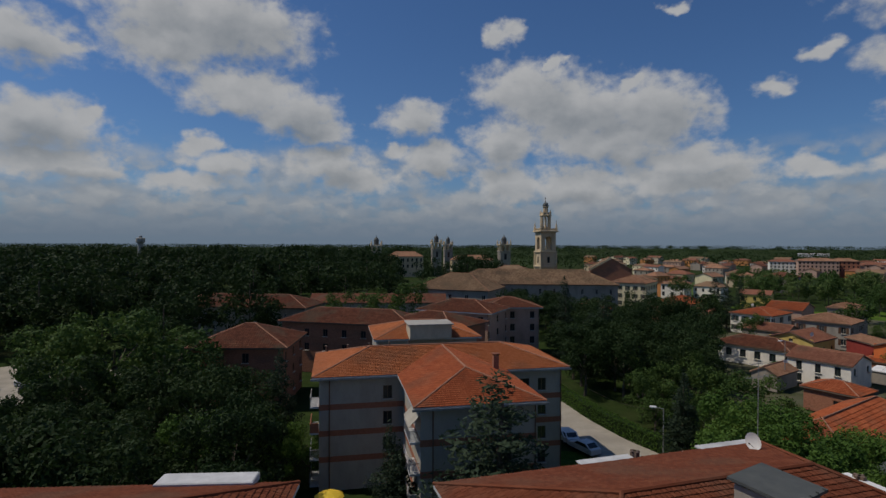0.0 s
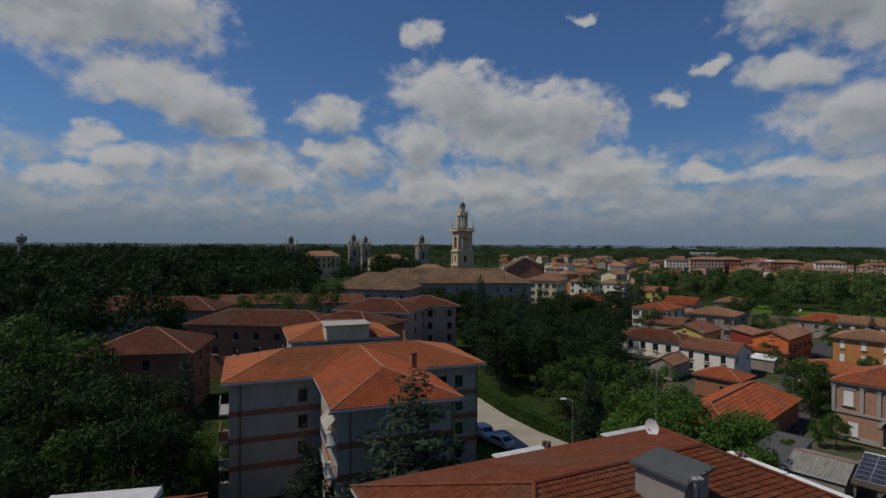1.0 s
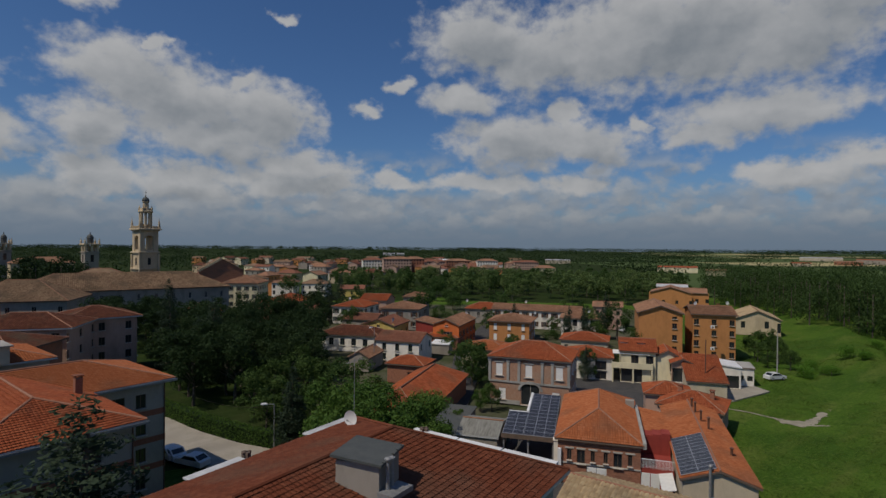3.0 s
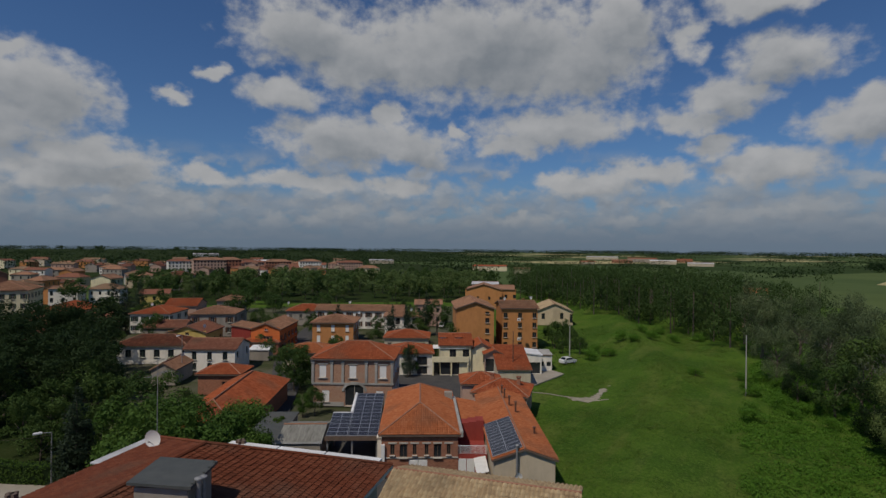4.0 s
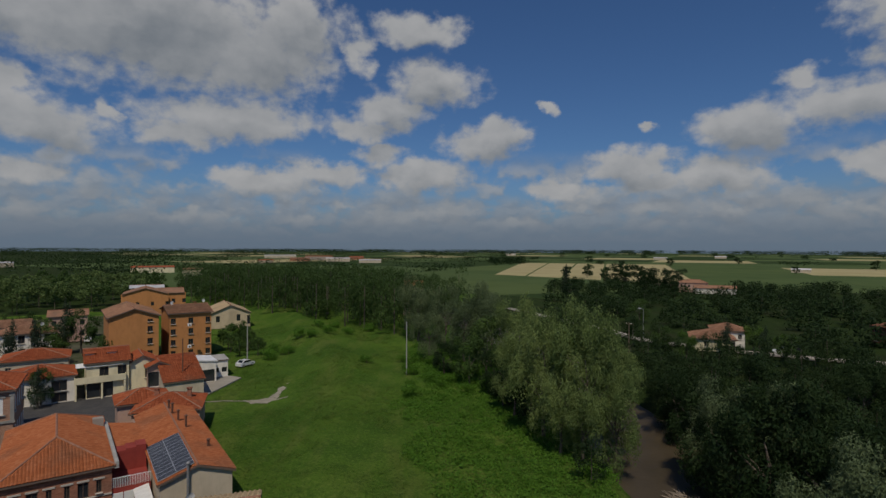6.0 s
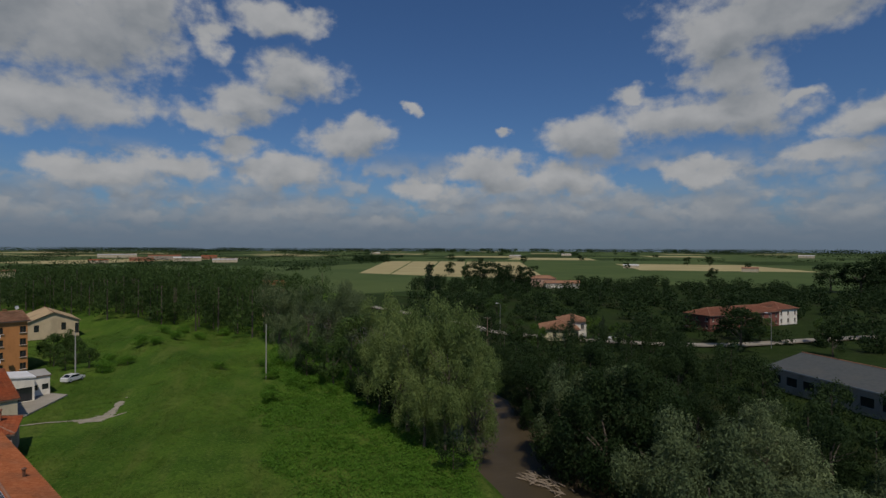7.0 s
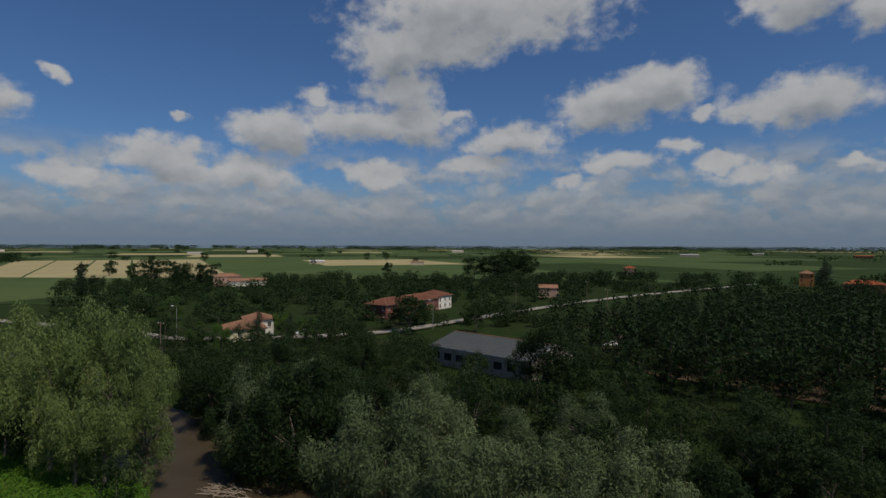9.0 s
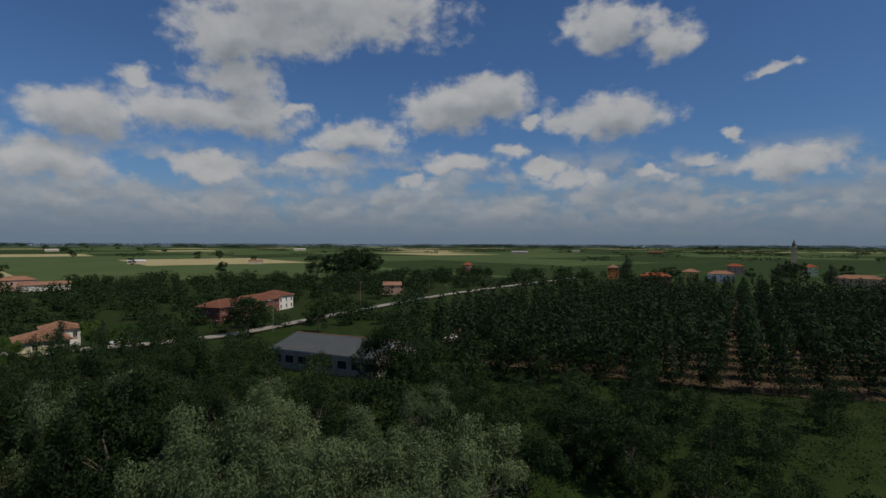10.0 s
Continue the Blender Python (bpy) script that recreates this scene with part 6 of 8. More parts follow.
def bell_tower():
    t = thing("bell_tower", pose(60.56, 316.29, 0, 0, 0, 12.4), "tall pale stucco bell tower with arched belfry and lantern", "bell tower")
    s = 4.55
    b = Build()
    b.box(-s, -s, 0, s, s, 22.5)
    part("shaft", b, M["stone"], t)
    for x in (-s, s):
        for y in (-s, s):
            b = Build()
            b.box(x - 0.6 if x < 0 else x - 0.5, y - 0.6 if y < 0 else y - 0.5, 10, x + 0.5 if x < 0 else x + 0.6, y + 0.5 if y < 0 else y + 0.6, 22)
            part("corner_pilaster", b, M["stone"], t)
    for z in (14.0, 22.5):
        b = Build()
        b.soft_box(-s - 0.75, -s - 0.75, z, s + 0.75, s + 0.75, z + 0.8, 0.2)
        part("string_course", b, M["stone"], t)
    for z, hh in ((18.2, 3.6),):
        for k in range(4):
            w = Build()
            w.box(-0.75, 0, -hh / 2, 0.75, 0.15, hh / 2)
            part("slit_window", w, M["glass"], t, m=pose(0, 0, z, 0, 0, 90 * k) @ pose(0, -s - 0.1, 0))
    # belfry: four corner piers and arches
    for sx in (-1, 1):
        for sy in (-1, 1):
            b = Build()
            x0, y0 = sx * s, sy * s
            b.box(min(x0, x0 - sx * 2.4), min(y0, y0 - sy * 2.4), 23.3, max(x0, x0 - sx * 2.4), max(y0, y0 - sy * 2.4), 34.0)
            part("belfry_pier", b, M["stone"], t)
    for k in range(4):
        n = 8
        sill = Build()
        sill.box(-2.2, -s + 0.4, 23.3, 2.2, -s + 0.9, 24.4)
        arch = part("belfry_parapet", sill, M["stone"], t, m=pose(0, 0, 0, 0, 0, 90 * k))
        for i in range(n):
            a = Build()
            a0, a1 = math.pi * i / n, math.pi * (i + 1) / n
            q = [(2.15 * math.cos(a1), 29.6 + 2.15 * math.sin(a1)), (2.15 * math.cos(a0), 29.6 + 2.15 * math.sin(a0)), (2.2 * math.cos(a0) / max(abs(math.cos(a0)), 0.3), 34.0), (2.2 * math.cos(a1) / max(abs(math.cos(a1)), 0.3), 34.0)]
            q = [(max(-2.2, min(2.2, u)), v) for u, v in q]
            a.prism([(u, -s + 0.1, v) for u, v in q], [(u, -s + 1.3, v) for u, v in q])
            part("arch_block", a, M["stone"], arch)
    b = Build()
    b.soft_box(-s - 0.5, -s - 0.5, 34.0, s + 0.5, s + 0.5, 34.6, 0.1)
    b.soft_box(-s - 1.3, -s - 1.3, 34.6, s + 1.3, s + 1.3, 35.3, 0.2)
    part("cornice", b, M["stone"], t)
    for sx in (-1, 1):
        for sy in (-1, 1):
            p = Build()
            p.lathe([(0.75, 35.3), (0.75, 36.8), (0.5, 37.0), (0.6, 37.6), (0.25, 39.2), (0.05, 41.2)], 8, sx * (s + 0.2), sy * (s + 0.2))
            part("pinnacle", p, M["stone"], t)
    for k in range(4):
        r = Build()
        r.box(-s, -s - 0.5, 36.3, s, -s - 0.2, 36.6)
        for i in range(9):
            xx = -s + 0.8 + i * 0.92
            r.box(xx, -s - 0.45, 35.3, xx + 0.3, -s - 0.22, 36.3)
        part("balustrade", r, M["stone"], t, m=pose(0, 0, 0, 0, 0, 90 * k))
    # lantern: eight piers, domes
    for i in range(8):
        l = Build()
        a = 2 * math.pi * (i + 0.5) / 8
        l.tube((2.5 * math.cos(a), 2.5 * math.sin(a), 35.3), (2.5 * math.cos(a), 2.5 * math.sin(a), 43.5), 0.62, k=6)
        part("lantern_pier", l, M["stone"], t)
    l = Build()
    l.lathe([(2.1, 35.3), (2.1, 37.6)], 8)
    part("lantern_base", l, M["stone"], t)
    c = Build()
    c.lathe([(3.1, 43.5), (3.5, 44.0), (3.5, 44.5), (2.9, 44.7), (2.6, 46.0)], 16)
    c.lathe([(1.5, 46.0), (1.5, 49.0), (1.9, 49.3), (1.9, 49.6)], 8)
    part("lantern_crown", c, M["stone"], t)
    for i in range(4):
        a = 2 * math.pi * (i + 0.5) / 4
        v = Build()
        v.lathe([(0.6, 44.5), (0.6, 46.0), (0.2, 47.0), (0.03, 47.8)], 6, 3.0 * math.cos(a), 3.0 * math.sin(a))
        part("finial", v, M["stone"], t)
    d = Build()
    d.lathe([(1.7, 49.6), (1.75, 50.4), (1.3, 51.4), (0.5, 52.0), (0.15, 52.4)], 12)
    part("dome", d, M["slate"], t, "grey metal dome")
    x = Build()
    x.lathe([(0.25, 52.3), (0.3, 52.7), (0.06, 53.0)], 6)
    x.box(-0.07, -0.07, 53.0, 0.07, 0.07, 55.2)
    x.box(-0.5, -0.06, 54.2, 0.5, 0.06, 54.36)
    part("cross", x, M["fascia_dark"], t)


bell_tower()


def palace_tower(x, y, rot, s, top, label):
    """A square corner tower of the palace, with a belvedere and small cupolas."""
    t = thing("palace_tower", pose(x, y, 0, 0, 0, rot), label, "tower", "palace towers")
    b = Build()
    b.box(-s, -s, 0, s, s, top - 8.5)
    b.soft_box(-s - 0.5, -s - 0.5, top - 8.5, s + 0.5, s + 0.5, top - 7.9, 0.15)
    part("shaft", b, M["greyold"], t)
    for k in range(4):
        w = Build()
        w.box(-0.9, -s - 0.08, top - 14.5, 0.9, -s + 0.1, top - 10)
        part("window", w, M["glass"], t, m=pose(0, 0, 0, 0, 0, 90 * k))
    p = Build()
    for sx in (-1, 0, 1):
        for sy in (-1, 0, 1):
            if sx or sy:
                p.box(sx * (s - 0.6) - 0.55, sy * (s - 0.6) - 0.55, top - 7.9, sx * (s - 0.6) + 0.55, sy * (s - 0.6) + 0.55, top - 3.6)
    part("belvedere_pier", p, M["stone"], t)
    c = Build()
    c.soft_box(-s - 0.7, -s - 0.7, top - 3.6, s + 0.7, s + 0.7, top - 2.7, 0.2)
    part("cornice", c, M["stone"], t)
    for sx in (-1, 1):
        for sy in (-1, 1):
            f = Build()
            f.lathe([(0.6, top - 2.7), (0.6, top - 1.0), (0.3, top - 0.6), (0.05, top + 1.2)], 6, sx * s, sy * s)
            part("pinnacle", f, M["stone"], t)
    d = Build()
    d.lathe([(s * 0.5, top - 2.7), (s * 0.5, top + 0.6), (s * 0.55, top + 0.9), (s * 0.42, top + 2.4), (0.4, top + 3.4), (0.1, top + 5.0)], 10)
    part("cupola", d, M["slate"], t, "grey metal cupola")
    return t


def polar(az, dist):
    a = radians(az)
    return -math.sin(a) * dist, math.cos(a) * dist


for az, dist, s, top in ((7.1, 435.23, 4.0, 29.0), (0.72, 445.6, 3.8, 31.0), (-0.53, 487.05, 3.6, 30.0), (-6.51, 414.51, 4.0, 30.0)):
    palace_tower(*polar(az, dist), 10, s, top, "square palace tower with open belvedere and cupola")
house("palace_wing", "long pale palace wing with tiled roof", *polar(4.05, 445.6), 7.85, 30, 14, 17, "hip", 4, "stone", "tile_old", 0.5, {"F": GW(8, [14, 9], 1.4, 2.6, 28)}, near=False, category="palace")
house("palace_wing", "pale palace wing behind the trees", *polar(-3.08, 455.96), 8.12, 36, 14, 14, "hip", 4, "stone", "tile_old", 0.5, {"F": GW(8, [11, 7], 1.4, 2.6, 34)}, near=False, category="palace")
house("park_house", "reddish house among the park trees", *polar(12.53, 341.97), 7.53, 26, 14, 10, "hip", 3, "pink", "tile_red", 0.5, {"F": GW(6, [7], 1.2, 1.8, 24)}, near=False)
wt_ = thing("water_tower", pose(*polar(29.5, 932.64), 0), "pale concrete water tower with a wide tank", "water tower")
b = Build()
b.lathe([(4.2, 0), (3.6, 26), (6.5, 29), (6.5, 34.5), (5.5, 35.2), (2.5, 35.4), (2.5, 38.0), (0.3, 38.6)], 14)
part("shell", b, M["concrete"], wt_)

# ---- the far side of town: many small houses
rng = random.Random(11)
walls = ["pink", "beige", "stone", "greyold", "white", "ochre", "cream"]
roofs = ["tile_old", "tile_brown", "tile_mossy", "tile_ancient"]
taken = []
for k in range(900):
    az = rng.uniform(-48, -15)
    dist = rng.uniform(290, 900) if az > -33 else rng.uniform(480, 860)
    px, py = polar(az, dist)
    if any(math.hypot(px - a, py - c) < 17 for a, c in taken):
        continue
    taken.append((px, py))
    if len(taken) > 95:
        break
    w, d, h = rng.uniform(11, 22), rng.uniform(9, 13), rng.uniform(5.5, 9.5)
    wl, rf = rng.choice(walls), rng.choice(roofs)
    house("town_house", "distant town house with tiled roof", px, py, rng.choice((-50, 40, -58, 30)) + rng.uniform(-6, 6), w, d, h, rng.choice(("hip", "gable_x")), rng.uniform(1.6, 2.6),
          wl, rf, 0.4, {"F": GW(max(2, int(w / 3.4)), [h - 1.9, h - 4.8], 1.1, 1.6, w - 1)}, near=False, group="far town houses")
# larger blocks at the town's edge
for az, dist, w, d, h, wl, rf, lab in ((-32.39, 580.31, 22, 14, 12.5, "white", "tile_brown", "white apartment block with balconies"), (-34.99, 564.77, 30, 16, 14, "pink", "tile_old", "brown apartment block with balconies"),
                                  (-36.82, 575.13, 22, 14, 14, "brick", "tile_old", "dark brick apartment block"), (-41.45, 621.76, 28, 16, 11, "brick", "tile_old", "brick house with hip roof at the town edge"),
                                  (-44.63, 611.4, 24, 15, 11.5, "white", "tile_old", "pale house with hip roof"), (-50.71, 497.41, 19, 11, 8.5, "cream", "tile_old", "cream house with white windows"),
                                  (-39.04, 663.21, 30, 14, 9, "pink", "tile_brown", "long pink house at the town edge"), (-48.78, 663.21, 30, 14, 9, "pink", "tile_brown", "pink farmhouse beyond the town")):
    house("town_block", lab, *polar(az, dist), az + 8, w, d, h, "hip", 2.4, wl, rf, 0.5, {"F": GW(int(w / 3), [h - 1.8, h - 4.8, h - 7.8], 1.3, 1.7, w - 1)}, near=False)
# warehouses and farm sheds out on the plain
for az, dist, w, d, h, m1, m2 in ((-39.52, 787.56, 110, 30, 9, "white", "gutter"), (-52.06, 932.64, 60, 20, 7, "white", "fascia"), (-34.7, 1554.4, 90, 30, 8, "fascia", "gutter"), (-63.62, 663.21, 60, 18, 7, "cream", "tile_red"),
                             (-67, 580.31, 26, 14, 7, "cream", "tile_old"), (-75.19, 1554.4, 120, 40, 9, "white", "fascia"), (-79.05, 1295.34, 90, 40, 10, "greyold", "tile_red"), (-80.98, 1139.9, 70, 25, 8, "white", "gutter"),
                             (-82.9, 1347.15, 50, 25, 8, "brick", "tile_red"), (-84.35, 1036.27, 60, 18, 6, "beige", "fascia"), (-77.12, 1191.71, 60, 20, 7, "brick", "tile_old"), (-73.75, 1036.27, 40, 14, 6, "white", "tile_red"),
                             (-99.29, 2279.79, 60, 20, 8, "white", "gutter"), (-114.23, 1554.4, 50, 20, 7, "white", "fascia"), (-119.54, 1968.91, 50, 20, 7, "white", "gutter"), (-125.9, 787.56, 30, 10, 4.5, "white", "gutter"),
                             (-136.41, 725.39, 26, 12, 5, "beige", "tile_old"), (-140.74, 1968.91, 60, 20, 8, "white", "gutter"), (-163.88, 1450.78, 60, 20, 7, "greyold", "fascia"), (-169.66, 1761.66, 40, 20, 7, "white", "gutter"),
                             (-177.38, 1554.4, 50, 20, 7, "brick", "tile_red"), (11.57, 1865.28, 70, 20, 8, "white", "fascia"), (32.29, 725.39, 18, 14, 8, "white", "dish"), (38.08, 932.64, 60, 18, 6, "fascia", "gutter")):
    house("farm_shed", "pale long shed out on the plain", *polar(az, dist), az, w * 0.7, d, h * 0.85, "gable_x", 1.5, m1 if m1 != "white" else "beige", m2, 0.3, near=False, category="warehouse")

# ---- houses across the river
house("river_house", "small house with brown hip roof by the country road", 144.38, -79.23, -113.57, 11.5, 11, 3.4, "hip", 2.0, "cream", "tile_old", 0.6, {"F": GW(4, [1.9], 1.0, 1.5, 12), "L": GW(3, [1.9], 1.0, 1.5, 10), "R": GW(3, [1.9], 1, 1.5, 10)})
house("river_house", "hipped upper part of the small roadside house", 148.63, -86.05, -113.52, 9, 9, 4.8, "hip", 1.7, "white", "tile_old", 0.5, {"F": GW(3, [3.2], 1.0, 1.4, 8)})
house("farmhouse", "long red farmhouse with brown roof", 149.95, -149.9, -81.94, 36, 11, 5.1, "hip", 2.0, "farm_red", "tile_brown", 0.5, {"B": GW(10, [3.8, 1.4], 1.0, 1.3, 34), "L": GW(3, [3.8, 1.4], 1, 1.3, 10), "R": GW(3, [3.8, 1.4], 1, 1.3, 10), "F": GW(10, [3.8, 1.4], 1.0, 1.3, 34)}, category="farmhouse")
house("white_end_house", "white end house of the farm with brown roof", 154.1, -172.65, -81.82, 11, 12, 5.6, "hip", 2.0, "white", "tile_brown", 0.5, {"F": GW(3, [4.1, 1.5], 1, 1.4, 10), "L": GW(3, [4.1, 1.5], 1, 1.4, 10), "R": GW(3, [4.1, 1.5], 1, 1.4, 10), "B": GW(3, [4.1, 1.5], 1, 1.4, 10)})
# dark slate colour stands in for the shade on this pale roof
house("greenhouse_shed", "long low grey shed with pale sheet roof", 68.5, -99.3, 180.0, 27, 18, 4.3, "gable_x", 2.1, "greyold", "slate", 0.3, {"F": GW(8, [2.2], 2.2, 1.6, 26)}, near=False, category="shed", frame_m="shutter_white", fascia="fascia")
house("village_house", "small pinkish house by the road", 142.0, -249.0, -150, 10, 8, 5, "gable_x", 1.6, "pink", "tile_old", 0.4, {"F": GW(3, [4, 1.5], 1, 1.4, 12)}, near=False)
house("farmhouse", "pale farmhouse among dark trees", *polar(-117.13, 383.42), -113.63, 18, 10, 6, "hip", 2, "pink", "tile_old", 0.4, {"F": GW(4, [4], 1.1, 1.5, 16)}, near=False)
house("farmhouse", "low white farm building among dark trees", *polar(-119.05, 373.06), -113.55, 24, 10, 3.5, "gable_x", 1.6, "white", "tile_old", 0.4, near=False)
house("farmhouse", "small orange-roofed house among the poplars", *polar(-88.98, 222.8), -91.68, 9, 8, 12.2, "gable_x", 1.6, "pink", "tile_orange", 0.4, near=False)
house("farmhouse", "pink house beyond the road", *polar(-158.4, 487.05), -158.0, 10, 10, 8, "hip", 2.2, "pink", "tile_red", 0.4, {"F": GW(3, [7, 4], 1.1, 1.5, 11)}, near=False)
for az, dist, w, h, wl, rf in ((-173.4, 435.23, 9, 9, "ochre", "tile_old"), (-177.4, 393.78, 20, 5.5, "brick", "tile_red"), (-180.6, 445.6, 13, 6.5, "yellow", "tile_old"), (-183.2, 435.23, 18, 6, "white", "tile_old"),
                           (-184.4, 538.86, 14, 8, "pink", "tile_red"), (-190.2, 559.59, 12, 8, "cream", "tile_red"), (-193.6, 435.23, 26, 5.5, "pink", "tile_old")):
    house("village_house", "house beyond the plantation", *polar(az, dist), az, w, 11, h, "hip", 2.2, wl, rf, 0.4, {"F": GW(max(2, int(w / 3.6)), [h - 1.8, h - 4.6], 0.8, 1.2, w - 1)}, near=False)
t = thing("bell_tower", pose(*polar(-189.0, 800), 0), "slim pale church tower far away", "bell tower")
b = Build()
b.box(-2.4, -2.4, 0, 2.4, 2.4, 24)
b.soft_box(-3.0, -3.0, 24, 3.0, 3.0, 24.8, 0.2)
part("shaft", b, M["stone"], t)
b = Build()
b.lathe([(1.9, 24.8), (1.9, 28.5), (1.2, 30), (0.1, 34)], 8)
part("spire", b, M["slate"], t)
# ================= trees and plants =================
def crown_mesh(name, seed, kind, height, n, leaf, mat):
    """A crown of many small leaf sprays laid on heaps within heaps, with gaps between them."""
    rs = np.random.RandomState(seed)
    lobes = []
    if kind in ("round", "willow"):
        rad = height * (0.34 if kind == "round" else 0.32)
        tall = 0.95 if kind == "round" else 1.2
        for i in range(12 if kind == "round" else 14):
            a = i * 2.4 + rs.uniform(-0.5, 0.5)
            zz = rs.uniform(0.2, 0.86) if kind == "round" else rs.uniform(0.12, 0.86)
            reach = rad * math.sqrt(max(0.05, 1 - ((zz - 0.48) / 0.52) ** 2)) * rs.uniform(0.5, 0.85)
            s = height * rs.uniform(0.12, 0.175) * (1.0 if kind == "round" else 0.9)
            c = (reach * math.cos(a), reach * math.sin(a), zz * height)
            lobes.append((*c, s, s * tall, 0.4))
            for k in range(7):
                d = rs.normal(size=3)
                d[2] = abs(d[2]) * 0.9 if k else 1.2
                d += np.array([math.cos(a), math.sin(a), 0]) * 0.5
                d /= np.linalg.norm(d)
                q = s * rs.uniform(0.36, 0.6)
                lobes.append((c[0] + d[0] * s * 0.8, c[1] + d[1] * s * 0.8, c[2] + d[2] * s * tall * 0.8, q, q * tall, 1.0))
        lobes.append((0, 0, height * 0.52, rad * 0.72, height * 0.34, 0.4))
    elif kind == "poplar":
        for i in range(16):
            zz = 0.14 + 0.8 * i / 15
            s = height * (0.13 * math.sin(math.pi * min(0.97, zz * 0.95 + 0.08)) + 0.02)
            a = rs.uniform(0, 6.28)
            lobes.append((s * 0.5 * math.cos(a), s * 0.5 * math.sin(a), zz * height, s, height * 0.12, 1.0))
    elif kind == "conifer":
        for i in range(26):
            zz = 0.1 + 0.86 * i / 25
            s = height * 0.22 * (1 - zz) ** 0.8 + 0.15
            a = i * 2.4
            lobes.append((s * 0.75 * math.cos(a), s * 0.75 * math.sin(a), zz * height - s * 0.15, s * 0.75, height * 0.035, 1.0))
            lobes.append((-s * 0.5 * math.cos(a), -s * 0.5 * math.sin(a), zz * height, s * 0.6, height * 0.035, 1.0))
    elif kind == "bush":
        for i in range(9):
            a = rs.uniform(0, 6.28)
            q = height * rs.uniform(0.1, 0.6)
            lobes.append((q * math.cos(a), q * math.sin(a), height * rs.uniform(0.12, 0.66), height * rs.uniform(0.25, 0.4), height * rs.uniform(0.22, 0.34), 1.0))
    L = np.array(lobes)
    wgt = (L[:, 3] * L[:, 3] + L[:, 3] * L[:, 4]) * L[:, 5]
    pick = rs.choice(len(L), n, p=wgt / wgt.sum())
    d = rs.normal(size=(n, 3))
    d /= np.linalg.norm(d, axis=1)[:, None]
    shell = rs.uniform(0.45, 1.1, n) ** 0.6
    P = np.stack([L[pick, 0] + d[:, 0] * L[pick, 3] * shell, L[pick, 1] + d[:, 1] * L[pick, 3] * shell, L[pick, 2] + d[:, 2] * L[pick, 4] * shell], 1)
    if kind == "willow":
        P[:, 2] -= rs.uniform(0, 0.06, n) * height
    P[:, 2] = np.maximum(P[:, 2] * height / np.percentile(P[:, 2], 99.5), 0.15)
    nrm = d + rs.normal(size=(n, 3)) * 0.34
    nrm /= np.linalg.norm(nrm, axis=1)[:, None]
    up = rs.normal(size=(n, 3))
    if kind == "willow":
        up = up * 0.7 + np.array([0, 0, -1.0])
    u = np.cross(nrm, up)
    u /= np.linalg.norm(u, axis=1)[:, None] + 1e-9
    v = np.cross(nrm, u)
    ln = leaf * rs.uniform(0.6, 1.4, n)[:, None]
    wd = ln * (0.42 if kind == "willow" else 0.62)
    V = np.stack([P - v * ln - u * wd * 0.5, P + u * wd + nrm * ln * 0.12, P + v * ln - u * wd * 0.3], 1).reshape(-1, 3)
    F = np.arange(n * 3).reshape(n, 3)
    me = bpy.data.meshes.new(name)
    me.from_pydata(V.tolist(), [], F.tolist())
    me.materials.append(mat)
    me.update()
    return me


def trunk_mesh(seed, height, kind):
    rs = random.Random(seed)
    b = Build()
    r = height * (0.018 if kind in ("poplar", "conifer") else 0.024)
    top = height * (0.9 if kind in ("poplar", "conifer") else 0.62)
    p = Vector((0, 0, -0.4))
    k = 4
    pts = [p]
    for i in range(k):
        pts.append(Vector((rs.uniform(-1, 1) * height * 0.02, rs.uniform(-1, 1) * height * 0.02, top * (i + 1) / k)))
    for i in range(k):
        b.tube(pts[i], pts[i + 1], r * (1 - 0.2 * i), r * (1 - 0.2 * (i + 1)) + 0.01, k=7)
    if kind in ("round", "willow"):
        for i in range(7):
            a = i * 2.4 + rs.uniform(-0.4, 0.4)
            s = pts[1].lerp(pts[3], rs.random())
            e = s + Vector((math.cos(a), math.sin(a), rs.uniform(0.6, 1.3))) * height * rs.uniform(0.16, 0.26)
            b.tube(s, e, r * 0.4, r * 0.12, k=5)
    return b.mesh("trunk", [M["bark"]])


KINDS = {}


def tree_kind(key, kind, height, n, leaf, mat, variants, label, category="tree"):
    KINDS[key] = []
    for i in range(variants):
        s = sum(ord(c) for c in key) * 7 + i
        ob = thing("tree", pose(0, 0, 0), label, category)
        part("trunk", trunk_mesh(s, height, kind), [], ob)
        part("crown", crown_mesh("crown", s, kind, height, n, leaf, M[mat]), [], ob)
        KINDS[key].append([ob, height, False])


PLANT = random.Random(21)


def plant(key, x, y, h, wide=1.0, group="", z=None):
    rec = KINDS[key][PLANT.randrange(len(KINDS[key]))]
    s = h / rec[1]
    m = pose(x, y, ground_z(x, y) - 0.1 if z is None else z, 0, 0, PLANT.uniform(0, 360)) @ Matrix.Diagonal((s * wide, s * wide, s, 1))
    if not rec[2]:
        rec[2] = True
        rec[0].matrix_basis = m
        ob = rec[0]
    else:
        ob = copy_plain(rec[0], m)
    return tagged(ob, group=group) if group else ob


def copy_plain(src, m):
    """Like copy_thing, with the scale taken from m alone."""
    ob = copy_thing(src, m)
    ob.matrix_basis = m
    return ob


